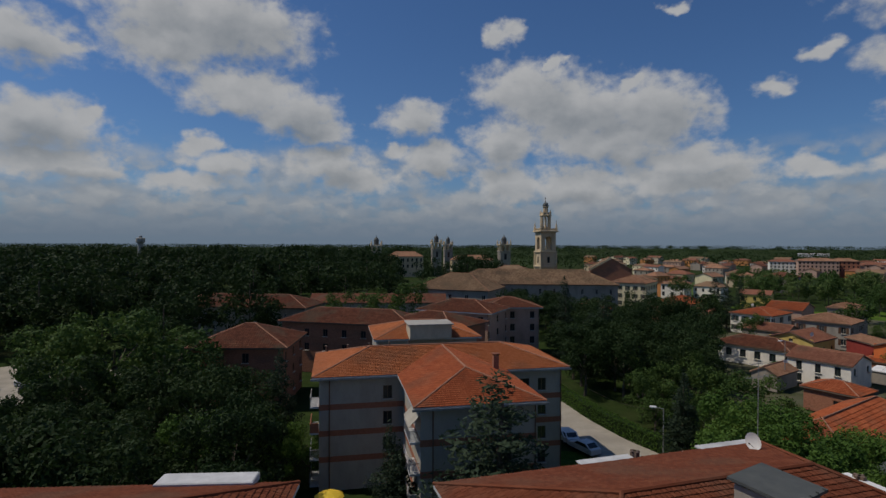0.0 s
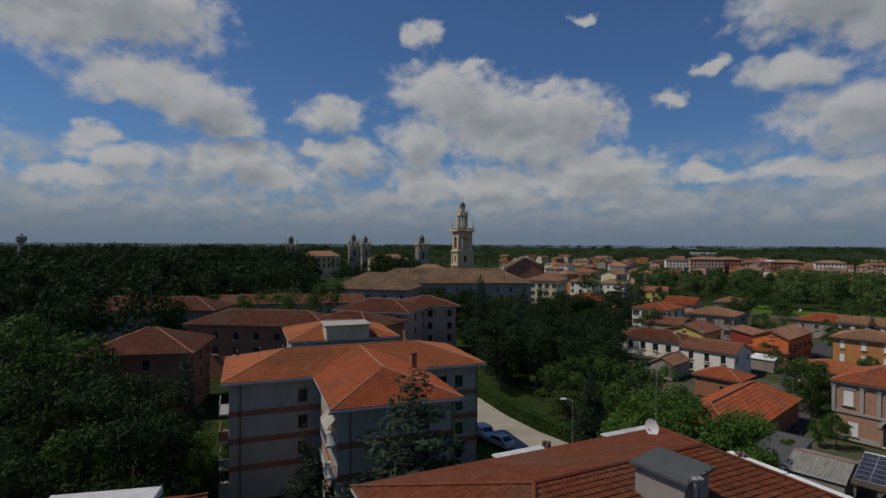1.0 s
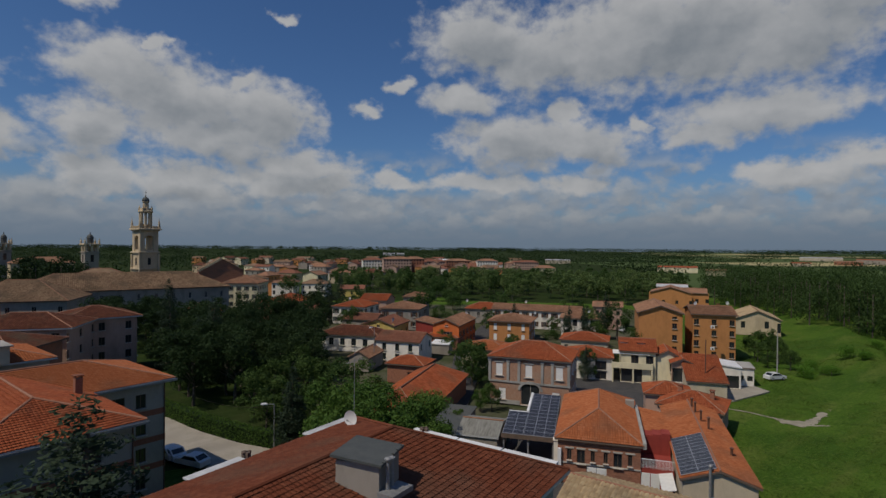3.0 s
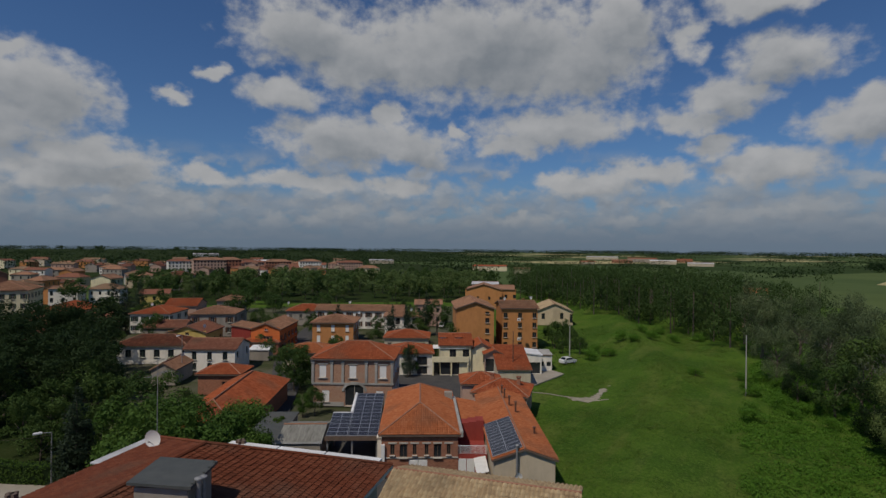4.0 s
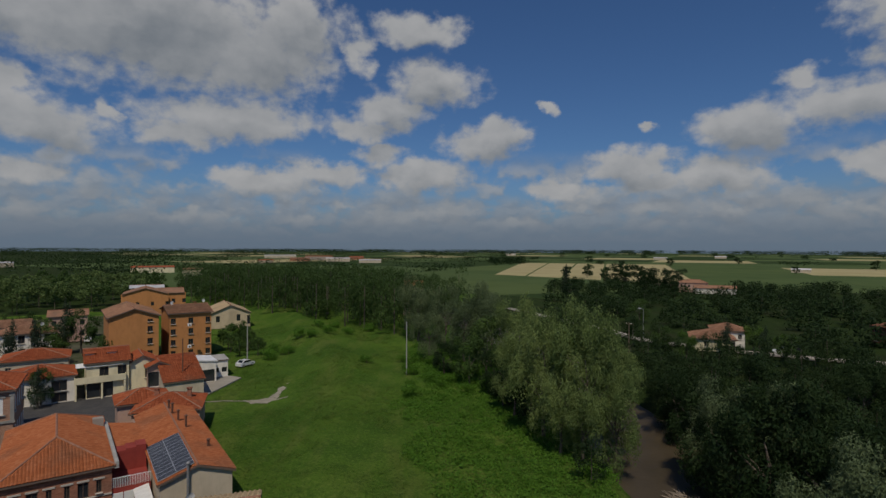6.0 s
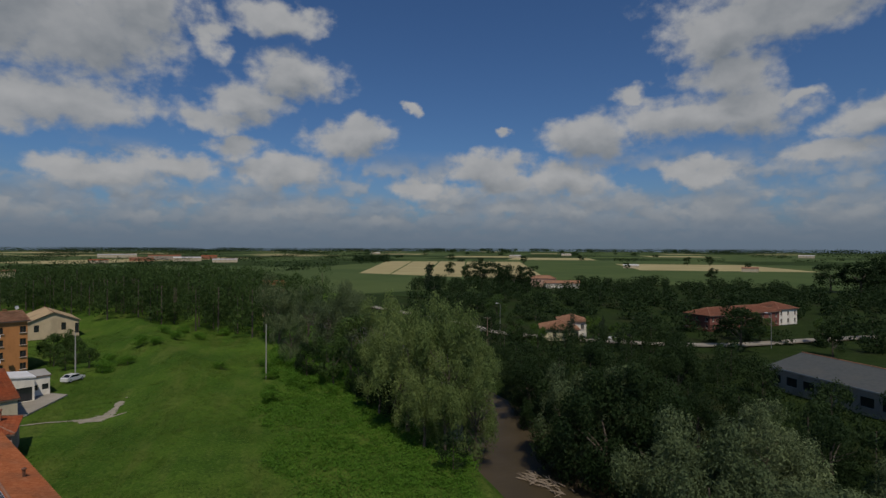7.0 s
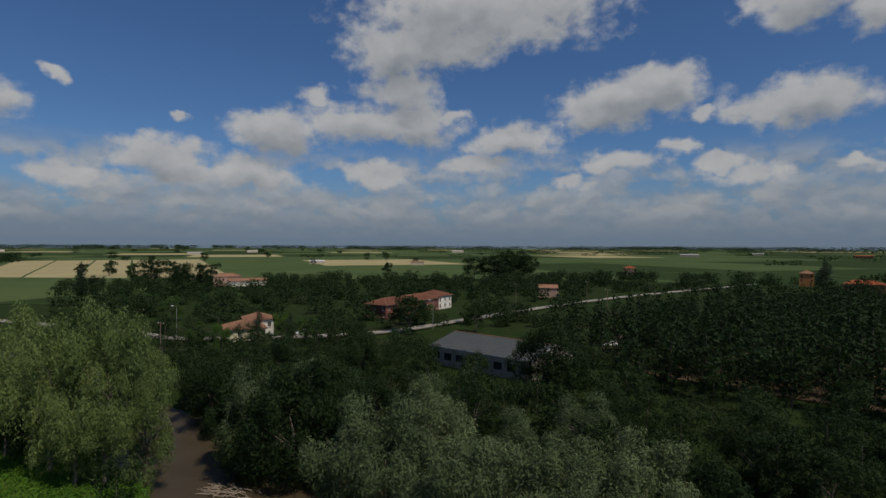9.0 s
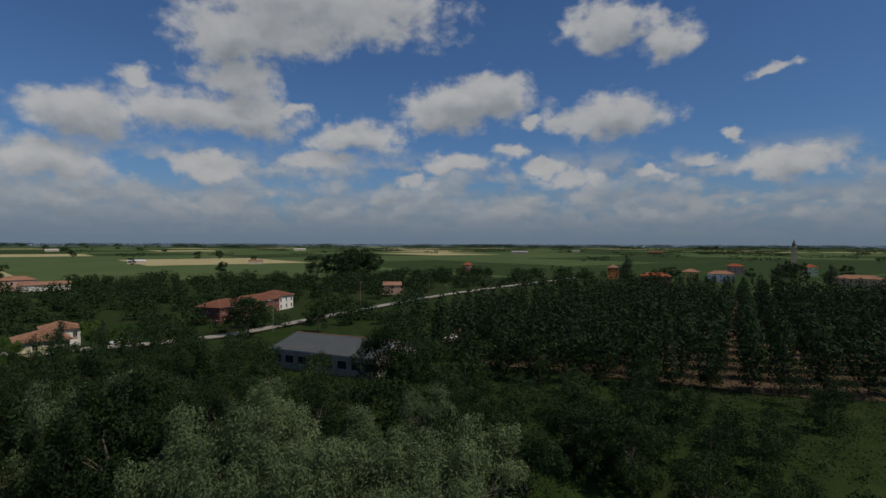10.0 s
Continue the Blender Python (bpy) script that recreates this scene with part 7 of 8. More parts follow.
tree_kind("park", "round", 16, 3400, 0.36, "leaf_shade", 5, "broadleaved tree of the park in shade-dark green")
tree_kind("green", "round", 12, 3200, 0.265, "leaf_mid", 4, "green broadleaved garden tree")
tree_kind("shade", "round", 12, 4600, 0.22, "leaf_shade", 3, "broadleaved tree of the park in shade-dark green")
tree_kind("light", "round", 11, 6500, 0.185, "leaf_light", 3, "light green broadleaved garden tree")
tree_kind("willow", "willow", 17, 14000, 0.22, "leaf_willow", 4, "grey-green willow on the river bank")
tree_kind("sunwillow", "willow", 17, 14000, 0.22, "leaf_sun", 3, "willow on the river bank in sunlit light green")
tree_kind("darkwillow", "willow", 15, 8500, 0.25, "leaf_shade", 3, "dense riverside tree in shade-dark green")
tree_kind("conifer", "conifer", 16, 7500, 0.19, "leaf_conifer", 3, "dark blue-green cedar beside the houses")
tree_kind("cypress", "poplar", 10, 2600, 0.17, "leaf_conifer", 2, "dark narrow cypress beside the houses")
tree_kind("far", "round", 11, 840, 0.53, "leaf_shade", 4, "distant dark tree in the fields")
tree_kind("bush", "bush", 2.6, 2200, 0.1, "leaf_weed", 3, "low green bush on the grassy bank", "bush")
tree_kind("shrub", "bush", 3.0, 2400, 0.13, "leaf_mid", 3, "green garden shrub between the houses", "bush")


def dry(spots):
    """Those of the spots that lie clear of the river."""
    return [p for p in spots if min(seg_dist(p[0], p[1], *RIVER[i], *RIVER[i + 1]) for i in range(len(RIVER) - 1)) > 10.5]


def wood(name, kind, height, n, leaf, mat, spots, label, seed):
    """A wood of one kind of tree as one mass; spots: (x, y, height, width)."""
    rs = random.Random(seed)
    src = [crown_mesh("crown", seed + i, kind, height, n, leaf, M[mat]) for i in range(4)]
    co = []
    for me in src:
        a = np.empty(len(me.vertices) * 3)
        me.vertices.foreach_get("co", a)
        co.append(a.reshape(-1, 3))
        bpy.data.meshes.remove(me)
    V, tb = [], Build()
    for x, y, h, wide in spots:
        a, s, q = rs.uniform(0, 6.28), h / height, co[rs.randrange(4)]
        z = ground_z(x, y) if math.hypot(x, y) < 420 else 0.0
        c, d = math.cos(a) * s * wide, math.sin(a) * s * wide
        V.append(np.stack([q[:, 0] * c - q[:, 1] * d + x, q[:, 0] * d + q[:, 1] * c + y, q[:, 2] * s + z], 1))
        tb.tube((x, y, z - 0.3), (x, y, z + h * 0.8), h * 0.014, h * 0.006, k=5)
    V = np.concatenate(V)
    me = bpy.data.meshes.new(name)
    me.from_pydata(V.tolist(), [], np.arange(len(V)).reshape(-1, 3).tolist())
    me.materials.append(M[mat])
    ob = tagged(new(name, me), label, "wood", kind="stuff")
    part("trunks", tb, M["bark"], ob, kind="stuff")
    return ob


def at_az(key, az, dist, h, wide=1.0, group=""):
    return plant(key, *polar(az, dist), h, wide, group)


def spots_in(n, az0, az1, d0, d1, h0, h1, gap, seed, avoid=()):
    r = random.Random(seed)
    got = []
    for _ in range(n * 14):
        if len(got) >= n:
            break
        az, dist = r.uniform(az0, az1), math.sqrt(r.uniform(d0 * d0, d1 * d1))
        x, y = polar(az, dist)
        if any(math.hypot(x - g[0], y - g[1]) < gap for g in got) or any(math.hypot(x - a, y - c) < q for a, c, q in avoid):
            continue
        got.append((x, y, r.uniform(h0, h1), r.uniform(0.95, 1.25)))
    return got


def scatter(key, n, az0, az1, d0, d1, h0, h1, gap, seed, group="", avoid=()):
    r = random.Random(seed)
    got = []
    for _ in range(n * 12):
        if len(got) >= n:
            break
        az, dist = r.uniform(az0, az1), math.sqrt(r.uniform(d0 * d0, d1 * d1))
        x, y = polar(az, dist)
        if any(math.hypot(x - a, y - c) < gap for a, c in got) or any(math.hypot(x - a, y - c) < q for a, c, q in avoid):
            continue
        got.append((x, y))
        plant(key, x, y, r.uniform(h0, h1), r.uniform(0.9, 1.2), group)


HOUSES_PARK = ((-33.82, 94.12, 15), (-18.99, 116.18, 17), (-34, 116.43, 9), (-4.99, 116.07, 12), (-1.5, 111.92, 13), (-58.03, 159.32, 22), (-75.11, 159.8, 12), (-41.99, 158.96, 12), (-21.98, 184.56, 24), (9.49, 132.15, 16), (19.98, 138.97, 14), (-3.5, 89.12, 16), (-0.8, 66.32, 17), (-11.99, 64.33, 10),
               (6.49, 204.15, 22), (-80.36, 105.61, 19))
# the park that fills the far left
wood("park_wood", "round", 16, 1050, 0.62, "leaf_shade", spots_in(120, 3.86, 46.27, 212.44, 580.31, 19, 26, 9.5, 3, HOUSES_PARK), "dense dark green park woodland", 301)
wood("park_wood", "round", 16, 2400, 0.4, "leaf_shade", spots_in(34, 18.32, 46.27, 124.35, 217.62, 17, 23, 9, 4, HOUSES_PARK) + spots_in(8, -5.78, 5.78, 238.34, 341.97, 18, 23, 9, 14, HOUSES_PARK), "dark green park trees standing close together", 302)
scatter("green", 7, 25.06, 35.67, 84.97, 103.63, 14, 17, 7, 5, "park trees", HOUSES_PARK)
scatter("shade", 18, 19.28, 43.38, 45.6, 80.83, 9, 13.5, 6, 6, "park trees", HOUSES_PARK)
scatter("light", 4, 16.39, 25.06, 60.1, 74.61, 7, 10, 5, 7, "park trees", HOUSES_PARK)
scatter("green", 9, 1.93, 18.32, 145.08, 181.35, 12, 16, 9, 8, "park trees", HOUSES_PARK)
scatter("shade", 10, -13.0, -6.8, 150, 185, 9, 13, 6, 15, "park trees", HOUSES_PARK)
wood("park_wood", "round", 16, 1300, 0.5, "leaf_shade", spots_in(34, 2, 30, 200, 345, 15, 21, 8, 18, HOUSES_PARK + ((35.97, 219.91, 30), (-22, 184, 28))), "dark park trees beyond the long roofs", 305)
# around the apartment block
for key, az, dist, h, w in (("conifer", 16.97, 68.39, 13.5, 1.0), ("conifer", -5.69, 43.6, 15.8, 1.9), ("cypress", 5.69, 50.78, 9.5, 1.1), ("conifer", 4.6, 50, 7.5, 1.7), ("light", 13.98, 62.18, 7.2, 1.0), ("light", 16.87, 59.07, 6.4, 1.0),
                            ("conifer", -12.82, 132.64, 18.5, 0.85), ("conifer", -16.77, 122.28, 15.5, 1.1), ("conifer", -15.42, 116.06, 12.5, 1.3), ("conifer", -27.96, 196.89, 14, 1.2), ("conifer", -26.99, 212.44, 15, 1.2), ("conifer", -29.11, 222.8, 14, 1.1),
                            ("conifer", -24.4, 70, 11.4, 0.8), ("cypress", -24.1, 70.47, 9.6, 1.2), ("conifer", -20.73, 212.44, 8, 0.7)):
    at_az(key, az, dist, h, w, "garden conifers")
scatter("shade", 38, -26.03, -13.4, 97, 158, 9, 13.5, 5.5, 9, "garden trees", ((9.49, 132.15, 16), (19.98, 138.97, 15), (63.69, 102.38, 6), (72.99, 123.24, 10), (78.09, 175.34, 15), (14.99, 103.71, 7), (18.99, 87.2, 6)))
wood("garden_wood", "round", 16, 1800, 0.44, "leaf_shade", spots_in(14, -26, -15, 158, 200, 9, 13, 8, 17, ((78.2, 175, 14), (47.2, 174, 12), (37, 205, 10), (90, 210, 18))), "dark garden trees behind the houses", 303)
scatter("green", 9, -26.5, -20.6, 77, 90, 5.5, 8.0, 4.6, 19, "garden trees", ((26.8, 64.6, 4), (64, 102, 7)))
scatter("green", 9, -26.5, -19.5, 88, 100, 7, 9.5, 5, 10, "garden trees", ((21.6, 90.5, 8),))
scatter("light", 13, -38.0, -29.3, 51.81, 68.39, 8, 11.2, 4.2, 11, "garden trees", ((57.49, 70.41, 9), (49.22, 65.45, 8), (43.5, 62.0, 8.5), (48.9, 57.0, 8), (50.6, 51.7, 6)))
scatter("green", 6, -34.7, -26.99, 74.61, 91.19, 8, 10, 5, 12, "garden trees", ((57.49, 70.41, 14), (64.48, 86.95, 8), (63.69, 102.38, 7)))
wood("town_wood", "round", 12, 1800, 0.33, "leaf_mid", spots_in(12, -46.27, -19.28, 176.17, 300.52, 8, 13, 12, 13, ((92.11, 210.77, 20), (85.74, 239.46, 16), (116.13, 267.09, 12), (133.35, 227.55, 10), (113.37, 174.5, 10), (99.27, 166.79, 11), (35.97, 219.91, 36))), "green trees between the town houses", 304)
for key, x, y, h in (("green", 66.47, 66.74, 4.2), ("green", 73.49, 76.74, 6.5), ("green", 78.51, 83.08, 6), ("cypress", 119.26, 89.16, 11), ("cypress", 122.38, 86.29, 10.5), ("green", 105.35, 66.2, 5), ("green", 119.65, 69.99, 8), ("green", 125.48, 85.44, 9), ("light", 52.31, 58.44, 3.2), ("green", 143.07, 46.15, 6), ("green", 149.11, 50.5, 7), ("green", 137.03, 41.8, 5),
                     ("conifer", 128.04, 116.98, 9), ("green", 151.68, 109.06, 9), ("shrub", 106.86, 98.68, 3), ("shrub", 126.23, 100.66, 3), ("green", 100.82, 92.29, 5), ("green", 64.33, 78.36, 5), ("shrub", 83.7, 75.2, 3)):
    plant(key, x, y, h, 1.0, "village trees")
for key, x, y, h in (("cypress", 91.6, 64.2, 7.0), ("green", 93.5, 65.0, 6.2), ("green", 98.9, 65.5, 5.5), ("cypress", 139.4, 90.9, 13), ("green", 141, 88, 11), ("green", 137.5, 94, 9), ("green", 63.3, 62.6, 4.4), ("light", 61.5, 63.5, 3.6), ("green", 71.5, 76.2, 8.5), ("green", 74, 79, 8), ("green", 79, 83, 7), ("green", 145, 52, 7), ("green", 148, 49, 6.5), ("green", 141, 50, 5.5), ("green", 136, 46, 4.5),
                     ("green", 88, 104, 6), ("green", 84, 95, 5), ("shrub", 95, 108, 3), ("green", 109, 118, 6), ("green", 117, 116, 6), ("green", 124, 118, 7), ("green", 110, 128, 7), ("green", 127, 128, 7), ("shrub", 118, 110, 3), ("green", 132, 104, 6), ("green", 91, 133, 6), ("green", 88, 150, 8), ("green", 118, 143, 7), ("green", 107, 153, 7), ("green", 126, 163, 8), ("green", 121, 186, 9), ("green", 104, 184, 8), ("shrub", 70, 111, 3), ("green", 68, 132, 7), ("green", 80, 140, 8), ("green", 152, 108, 7), ("green", 158, 120, 8), ("green", 150, 134, 8)):
    plant(key, x, y, h, 1.0, "village trees")
# belt of willows behind the village
wood("willow_belt", "round", 12, 1040, 0.46, "leaf_sun", spots_in(95, -63.62, -29.88, 271.5, 414.51, 9, 13, 9, 71, ((260.22, 127.02, 18), (209.23, 108.12, 16), (217.81, 96.52, 14))), "belt of grey-green willows behind the village", 311)
wood("tree_belt", "round", 12, 1040, 0.46, "leaf_mid", spots_in(95, -64.59, -28.92, 277.72, 435.23, 8, 13, 9, 72, ((260.22, 127.02, 18), (209.23, 108.12, 16), (217.81, 96.52, 14))), "belt of green trees behind the village", 312)
# poplar wood along the meadow
r = random.Random(31)
got = []
while len(got) < 210:
    t_, q = r.random(), r.random() ** 1.3
    base = Vector((267, 107.29)).lerp(Vector((165.77, 5.38)), t_)
    x, y = base.x + q * 120 + r.uniform(-3, 3), base.y - q * 62 * (0.4 + t_) * 0.3 + r.uniform(-3, 3)
    if any(math.hypot(x - g[0], y - g[1]) < 5.5 for g in got):
        continue
    got.append((x, y, r.uniform(13.5, 18.0), r.uniform(0.8, 1.05)))
wood("poplar_wood", "willow", 16, 950, 0.46, "leaf_poplar", got + spots_in(30, -71.0, -66.3, 292, 400, 13, 17, 7, 33, ((225, 115, 14), (230, 108, 14), (250, 126, 14))), "dense green poplar wood along the meadow", 321)
# river bank: willows and other trees, near side then far side
for key, az, dist, h, w in (("willow", -89.48, 158.3, 19.5, 0.9), ("willow", -90.63, 130.2, 11.7, 1.05), ("willow", -94.42, 128.7, 18.1, 0.85), ("green", -96.8, 113.9, 12.6, 0.9), ("green", -95.02, 107.2, 9.5, 0.95), ("sunwillow", -99.81, 88.0, 13.2, 0.85), ("sunwillow", -102.84, 78.5, 19.6, 0.68), ("sunwillow", -107.09, 75.0, 20.2, 0.68), ("sunwillow", -110.09, 73.4, 15.7, 0.68), ("sunwillow", -106.79, 71.0, 12.0, 0.8),
                            ("willow", -92.4, 146, 17.0, 0.85), ("darkwillow", -92.3, 116, 7, 1.2), ("darkwillow", -97.6, 100, 8, 1.1), ("willow", -97.3, 124, 16.2, 0.85), ("sunwillow", -99.9, 108, 17.0, 0.8), ("sunwillow", -101.5, 92, 16.0, 0.75), ("sunwillow", -104.9, 84, 18.8, 0.7), ("sunwillow", -108.9, 83, 17.5, 0.7), ("sunwillow", -104.6, 72.5, 13.0, 0.75), ("darkwillow", -101.6, 82, 7.5, 1.1), ("darkwillow", -98.6, 93, 6.0, 1.2), ("willow", -96.2, 150, 18, 0.9),
                            ("willow", -119.6, 73.5, 15.2, 0.8), ("willow", -124.77, 75.0, 15.0, 0.85), ("darkwillow", -151.4, 94.3, 15.1, 1.1), ("darkwillow", -130.37, 103.4, 12.0, 1.0), ("willow", -139.09, 60.2, 13.8, 0.95), ("willow", -147.14, 62.8, 9.6, 1.1), ("willow", -153.74, 67.4, 9.0, 1.3),
                            ("darkwillow", -120.5, 73.58, 15.2, 1.05), ("darkwillow", -123.39, 70.47, 15.5, 1.1), ("darkwillow", -117.0, 91.0, 12.5, 1.1), ("darkwillow", -115.7, 98.0, 11.0, 1.15), ("darkwillow", -126.28, 74.61, 15, 1.05), ("willow", -129.66, 58.03, 14.5, 0.95), ("willow", -133.03, 54.92, 15.0, 1.0), ("darkwillow", -128.21, 68.39, 14, 1.1), ("willow", -137.37, 51.81, 12.6, 1.05), ("willow", -140.74, 49.74, 13.2, 1.0), ("willow", -144.12, 51.81, 12.5, 1.0), ("willow", -147.97, 50.78, 12.0, 1.0),
                            ("willow", -151.35, 49.74, 13.0, 0.95), ("willow", -155.69, 51.81, 12.5, 1.0), ("willow", -160.02, 54.92, 12.8, 1.05), ("darkwillow", -164.84, 60.1, 10.5, 1.2), ("darkwillow", -149.9, 93, 12.5, 1.1), ("darkwillow", -123.39, 91.19, 12, 1.1), ("darkwillow", -129.18, 95.34, 10, 1.1), ("willow", -137.85, 68.39, 10.5, 1.1), ("darkwillow", -142.67, 74.61, 8.5, 1.3), ("darkwillow", -132.07, 80.83, 8, 1.2),
                            ("darkwillow", -114.9, 105, 9, 1.2), ("sunwillow", -109.9, 116.06, 12, 1.0), ("darkwillow", -157.13, 74.61, 8, 1.3), ("darkwillow", -169.66, 68.39, 9, 1.3), ("darkwillow", -175.45, 66.32, 8.5, 1.3), ("darkwillow", -182.2, 64.25, 9, 1.3), ("darkwillow", -188.94, 66.32, 8, 1.3), ("light", -116.64, 145.08, 7, 0.9), ("light", -122.24, 163.73, 7, 0.9), ("green", -114.33, 148.19, 7.5, 1.1), ("light", -124.84, 155.44, 6.5, 1.0)):
    at_az(key, az, dist, h, w, "river bank trees")
wood("bank_wood", "willow", 12, 3200, 0.28, "leaf_shade", dry(spots_in(26, -198, -160, 50, 80, 5, 8.5, 4, 76) + spots_in(16, -202, -176, 76, 112, 4.5, 7.5, 5, 77)), "low dark trees along the river bank", 344)
# young plantation in rows
got = []
for i in range(-16, 18):
    for j in range(0, 17):
        x, y = -42 + i * 6.2 + PLANT.uniform(-0.6, 0.6) - j * 0.8, -120 - j * 9.5 + i * 1.6 + PLANT.uniform(-0.6, 0.6)
        if x < (42 if j < 3 else 66) - max(0, j - 9) * 6:
            got.append((x, y, PLANT.uniform(11.5, 14.5), 1.2))
wood("plantation", "poplar", 13, 480, 0.39, "leaf_shade", got, "young dark poplars planted in rows", 331)
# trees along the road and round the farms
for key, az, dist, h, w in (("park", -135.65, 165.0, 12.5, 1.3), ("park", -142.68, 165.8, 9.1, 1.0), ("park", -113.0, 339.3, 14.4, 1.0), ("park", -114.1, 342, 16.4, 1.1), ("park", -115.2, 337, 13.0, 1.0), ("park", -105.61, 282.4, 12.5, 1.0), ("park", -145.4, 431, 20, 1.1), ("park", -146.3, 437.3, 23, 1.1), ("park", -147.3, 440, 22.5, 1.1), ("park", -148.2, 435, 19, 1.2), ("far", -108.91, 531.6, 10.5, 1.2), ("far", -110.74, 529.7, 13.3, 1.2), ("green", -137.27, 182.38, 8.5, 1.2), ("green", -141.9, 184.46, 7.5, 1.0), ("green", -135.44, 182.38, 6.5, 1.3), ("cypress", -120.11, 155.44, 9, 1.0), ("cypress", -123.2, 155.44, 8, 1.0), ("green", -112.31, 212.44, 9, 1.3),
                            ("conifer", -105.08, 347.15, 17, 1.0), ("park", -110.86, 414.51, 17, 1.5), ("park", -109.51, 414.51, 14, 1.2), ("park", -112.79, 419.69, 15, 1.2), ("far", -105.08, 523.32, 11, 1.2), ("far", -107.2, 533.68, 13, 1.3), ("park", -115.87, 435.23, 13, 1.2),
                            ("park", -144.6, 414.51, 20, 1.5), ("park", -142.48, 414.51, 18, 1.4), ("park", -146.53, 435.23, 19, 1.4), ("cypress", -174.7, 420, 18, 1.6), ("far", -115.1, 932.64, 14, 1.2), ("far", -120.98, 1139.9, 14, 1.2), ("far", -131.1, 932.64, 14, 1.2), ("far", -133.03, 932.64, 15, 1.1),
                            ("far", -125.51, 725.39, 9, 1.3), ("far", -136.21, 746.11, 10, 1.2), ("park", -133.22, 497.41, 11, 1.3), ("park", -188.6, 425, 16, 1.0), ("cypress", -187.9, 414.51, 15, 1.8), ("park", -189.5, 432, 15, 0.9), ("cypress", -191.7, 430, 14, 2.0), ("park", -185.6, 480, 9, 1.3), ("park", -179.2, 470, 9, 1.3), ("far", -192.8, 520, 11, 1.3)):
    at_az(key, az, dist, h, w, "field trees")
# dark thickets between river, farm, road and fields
wood("thicket", "bush", 9, 380, 0.7, "leaf_shade", spots_in(330, -154.24, -103.15, 175, 424.87, 4, 8, 6.5, 73, ((148.85, -153.24, 26), (149.46, -177.8, 14), (140.52, -207.29, 12), (119.47, -154.37, 9), (117.51, -191.61, 9), (116.63, -228.9, 9), (178.79, -60.05, 9), (*polar(-117.13, 383.42), 16), (*polar(-119.05, 373.06), 16))), "dark hedges and thickets beyond the road", 341)
wood("thicket", "bush", 9, 380, 0.7, "leaf_shade", spots_in(80, -178.34, -144.6, 310.88, 476.68, 5, 9, 8, 74), "dark hedges beyond the plantation", 342)
wood("river_thicket", "willow", 10, 1000, 0.36, "leaf_shade", dry(spots_in(180, -178, -107, 62, 165, 4.5, 8.5, 4.6, 75, ((144.38, -79.23, 15), (149.14, -86.02, 14), (68.5, -99.3, 17), (56, -99, 11), (81, -99, 11), (*polar(-143, 145), 24), (*polar(-150, 140), 22), (*polar(-137, 152), 16), (134.02, -88.99, 8), (120.45, -116.36, 8), (119.38, -134.87, 8), (156.51, -65.38, 8), (121.42, -106.08, 8)))), "dense dark thicket across the river", 343)
for k in range(12):
    at_az("cypress", -178.8 - k * 0.78, 415, 5.5, 1.2, "cypress row")
for k in range(20):
    at_az("bush", PLANT.uniform(-97.4, -87.7), PLANT.uniform(95, 129), PLANT.uniform(1.2, 2.6), 1.4, "bank bushes")
for x, y, h in ((130.99, 37.45, 2.6), (135.29, 33.68, 2.2), (153.89, 34.74, 2.8), (149.89, 31.5, 2.2), (164.5, 29.33, 2.4), (169.96, 23.63, 2.2), (123.83, 13.01, 1.8), (139.25, 37.92, 2.4), (177.52, 18.05, 2.6), (183.11, 30.38, 2.6), (174.65, 33.91, 2.4)):
    plant("bush", x, y, h, 1.5, "bank bushes")


def clump_stuff(name, pts, leaf, mat, label, category, seed, per=1, flat=0.6, tall=1.0):
    """Many small leaf sprays as one mass of growth. pts: (x, y, z, spread, height)."""
    rs = np.random.RandomState(seed)
    per, leaf = per * 2, leaf * 0.75
    A = np.repeat(np.array(pts), per, axis=0)
    n = len(A)
    P = A[:, :3] + np.stack([rs.normal(size=n) * A[:, 3] * 0.5, rs.normal(size=n) * A[:, 3] * 0.5, rs.uniform(0, 1, n) ** 0.8 * A[:, 4]], 1)
    nrm = rs.normal(size=(n, 3))
    nrm[:, 2] = np.abs(nrm[:, 2]) * flat + 0.2
    nrm /= np.linalg.norm(nrm, axis=1)[:, None]
    u = np.cross(nrm, rs.normal(size=(n, 3)))
    u /= np.linalg.norm(u, axis=1)[:, None] + 1e-9
    v = np.cross(nrm, u)
    ln = (leaf * rs.uniform(0.6, 1.4, n))[:, None]
    V = np.stack([P - v * ln - u * ln * 0.3, P + u * ln * 0.6, P + v * ln - u * ln * 0.2], 1).reshape(-1, 3)
    me = bpy.data.meshes.new(name)
    me.from_pydata(V.tolist(), [], np.arange(n * 3).reshape(n, 3).tolist())
    me.materials.append(mat)
    ob = new(name, me)
    return tagged(ob, label, category, kind="stuff")


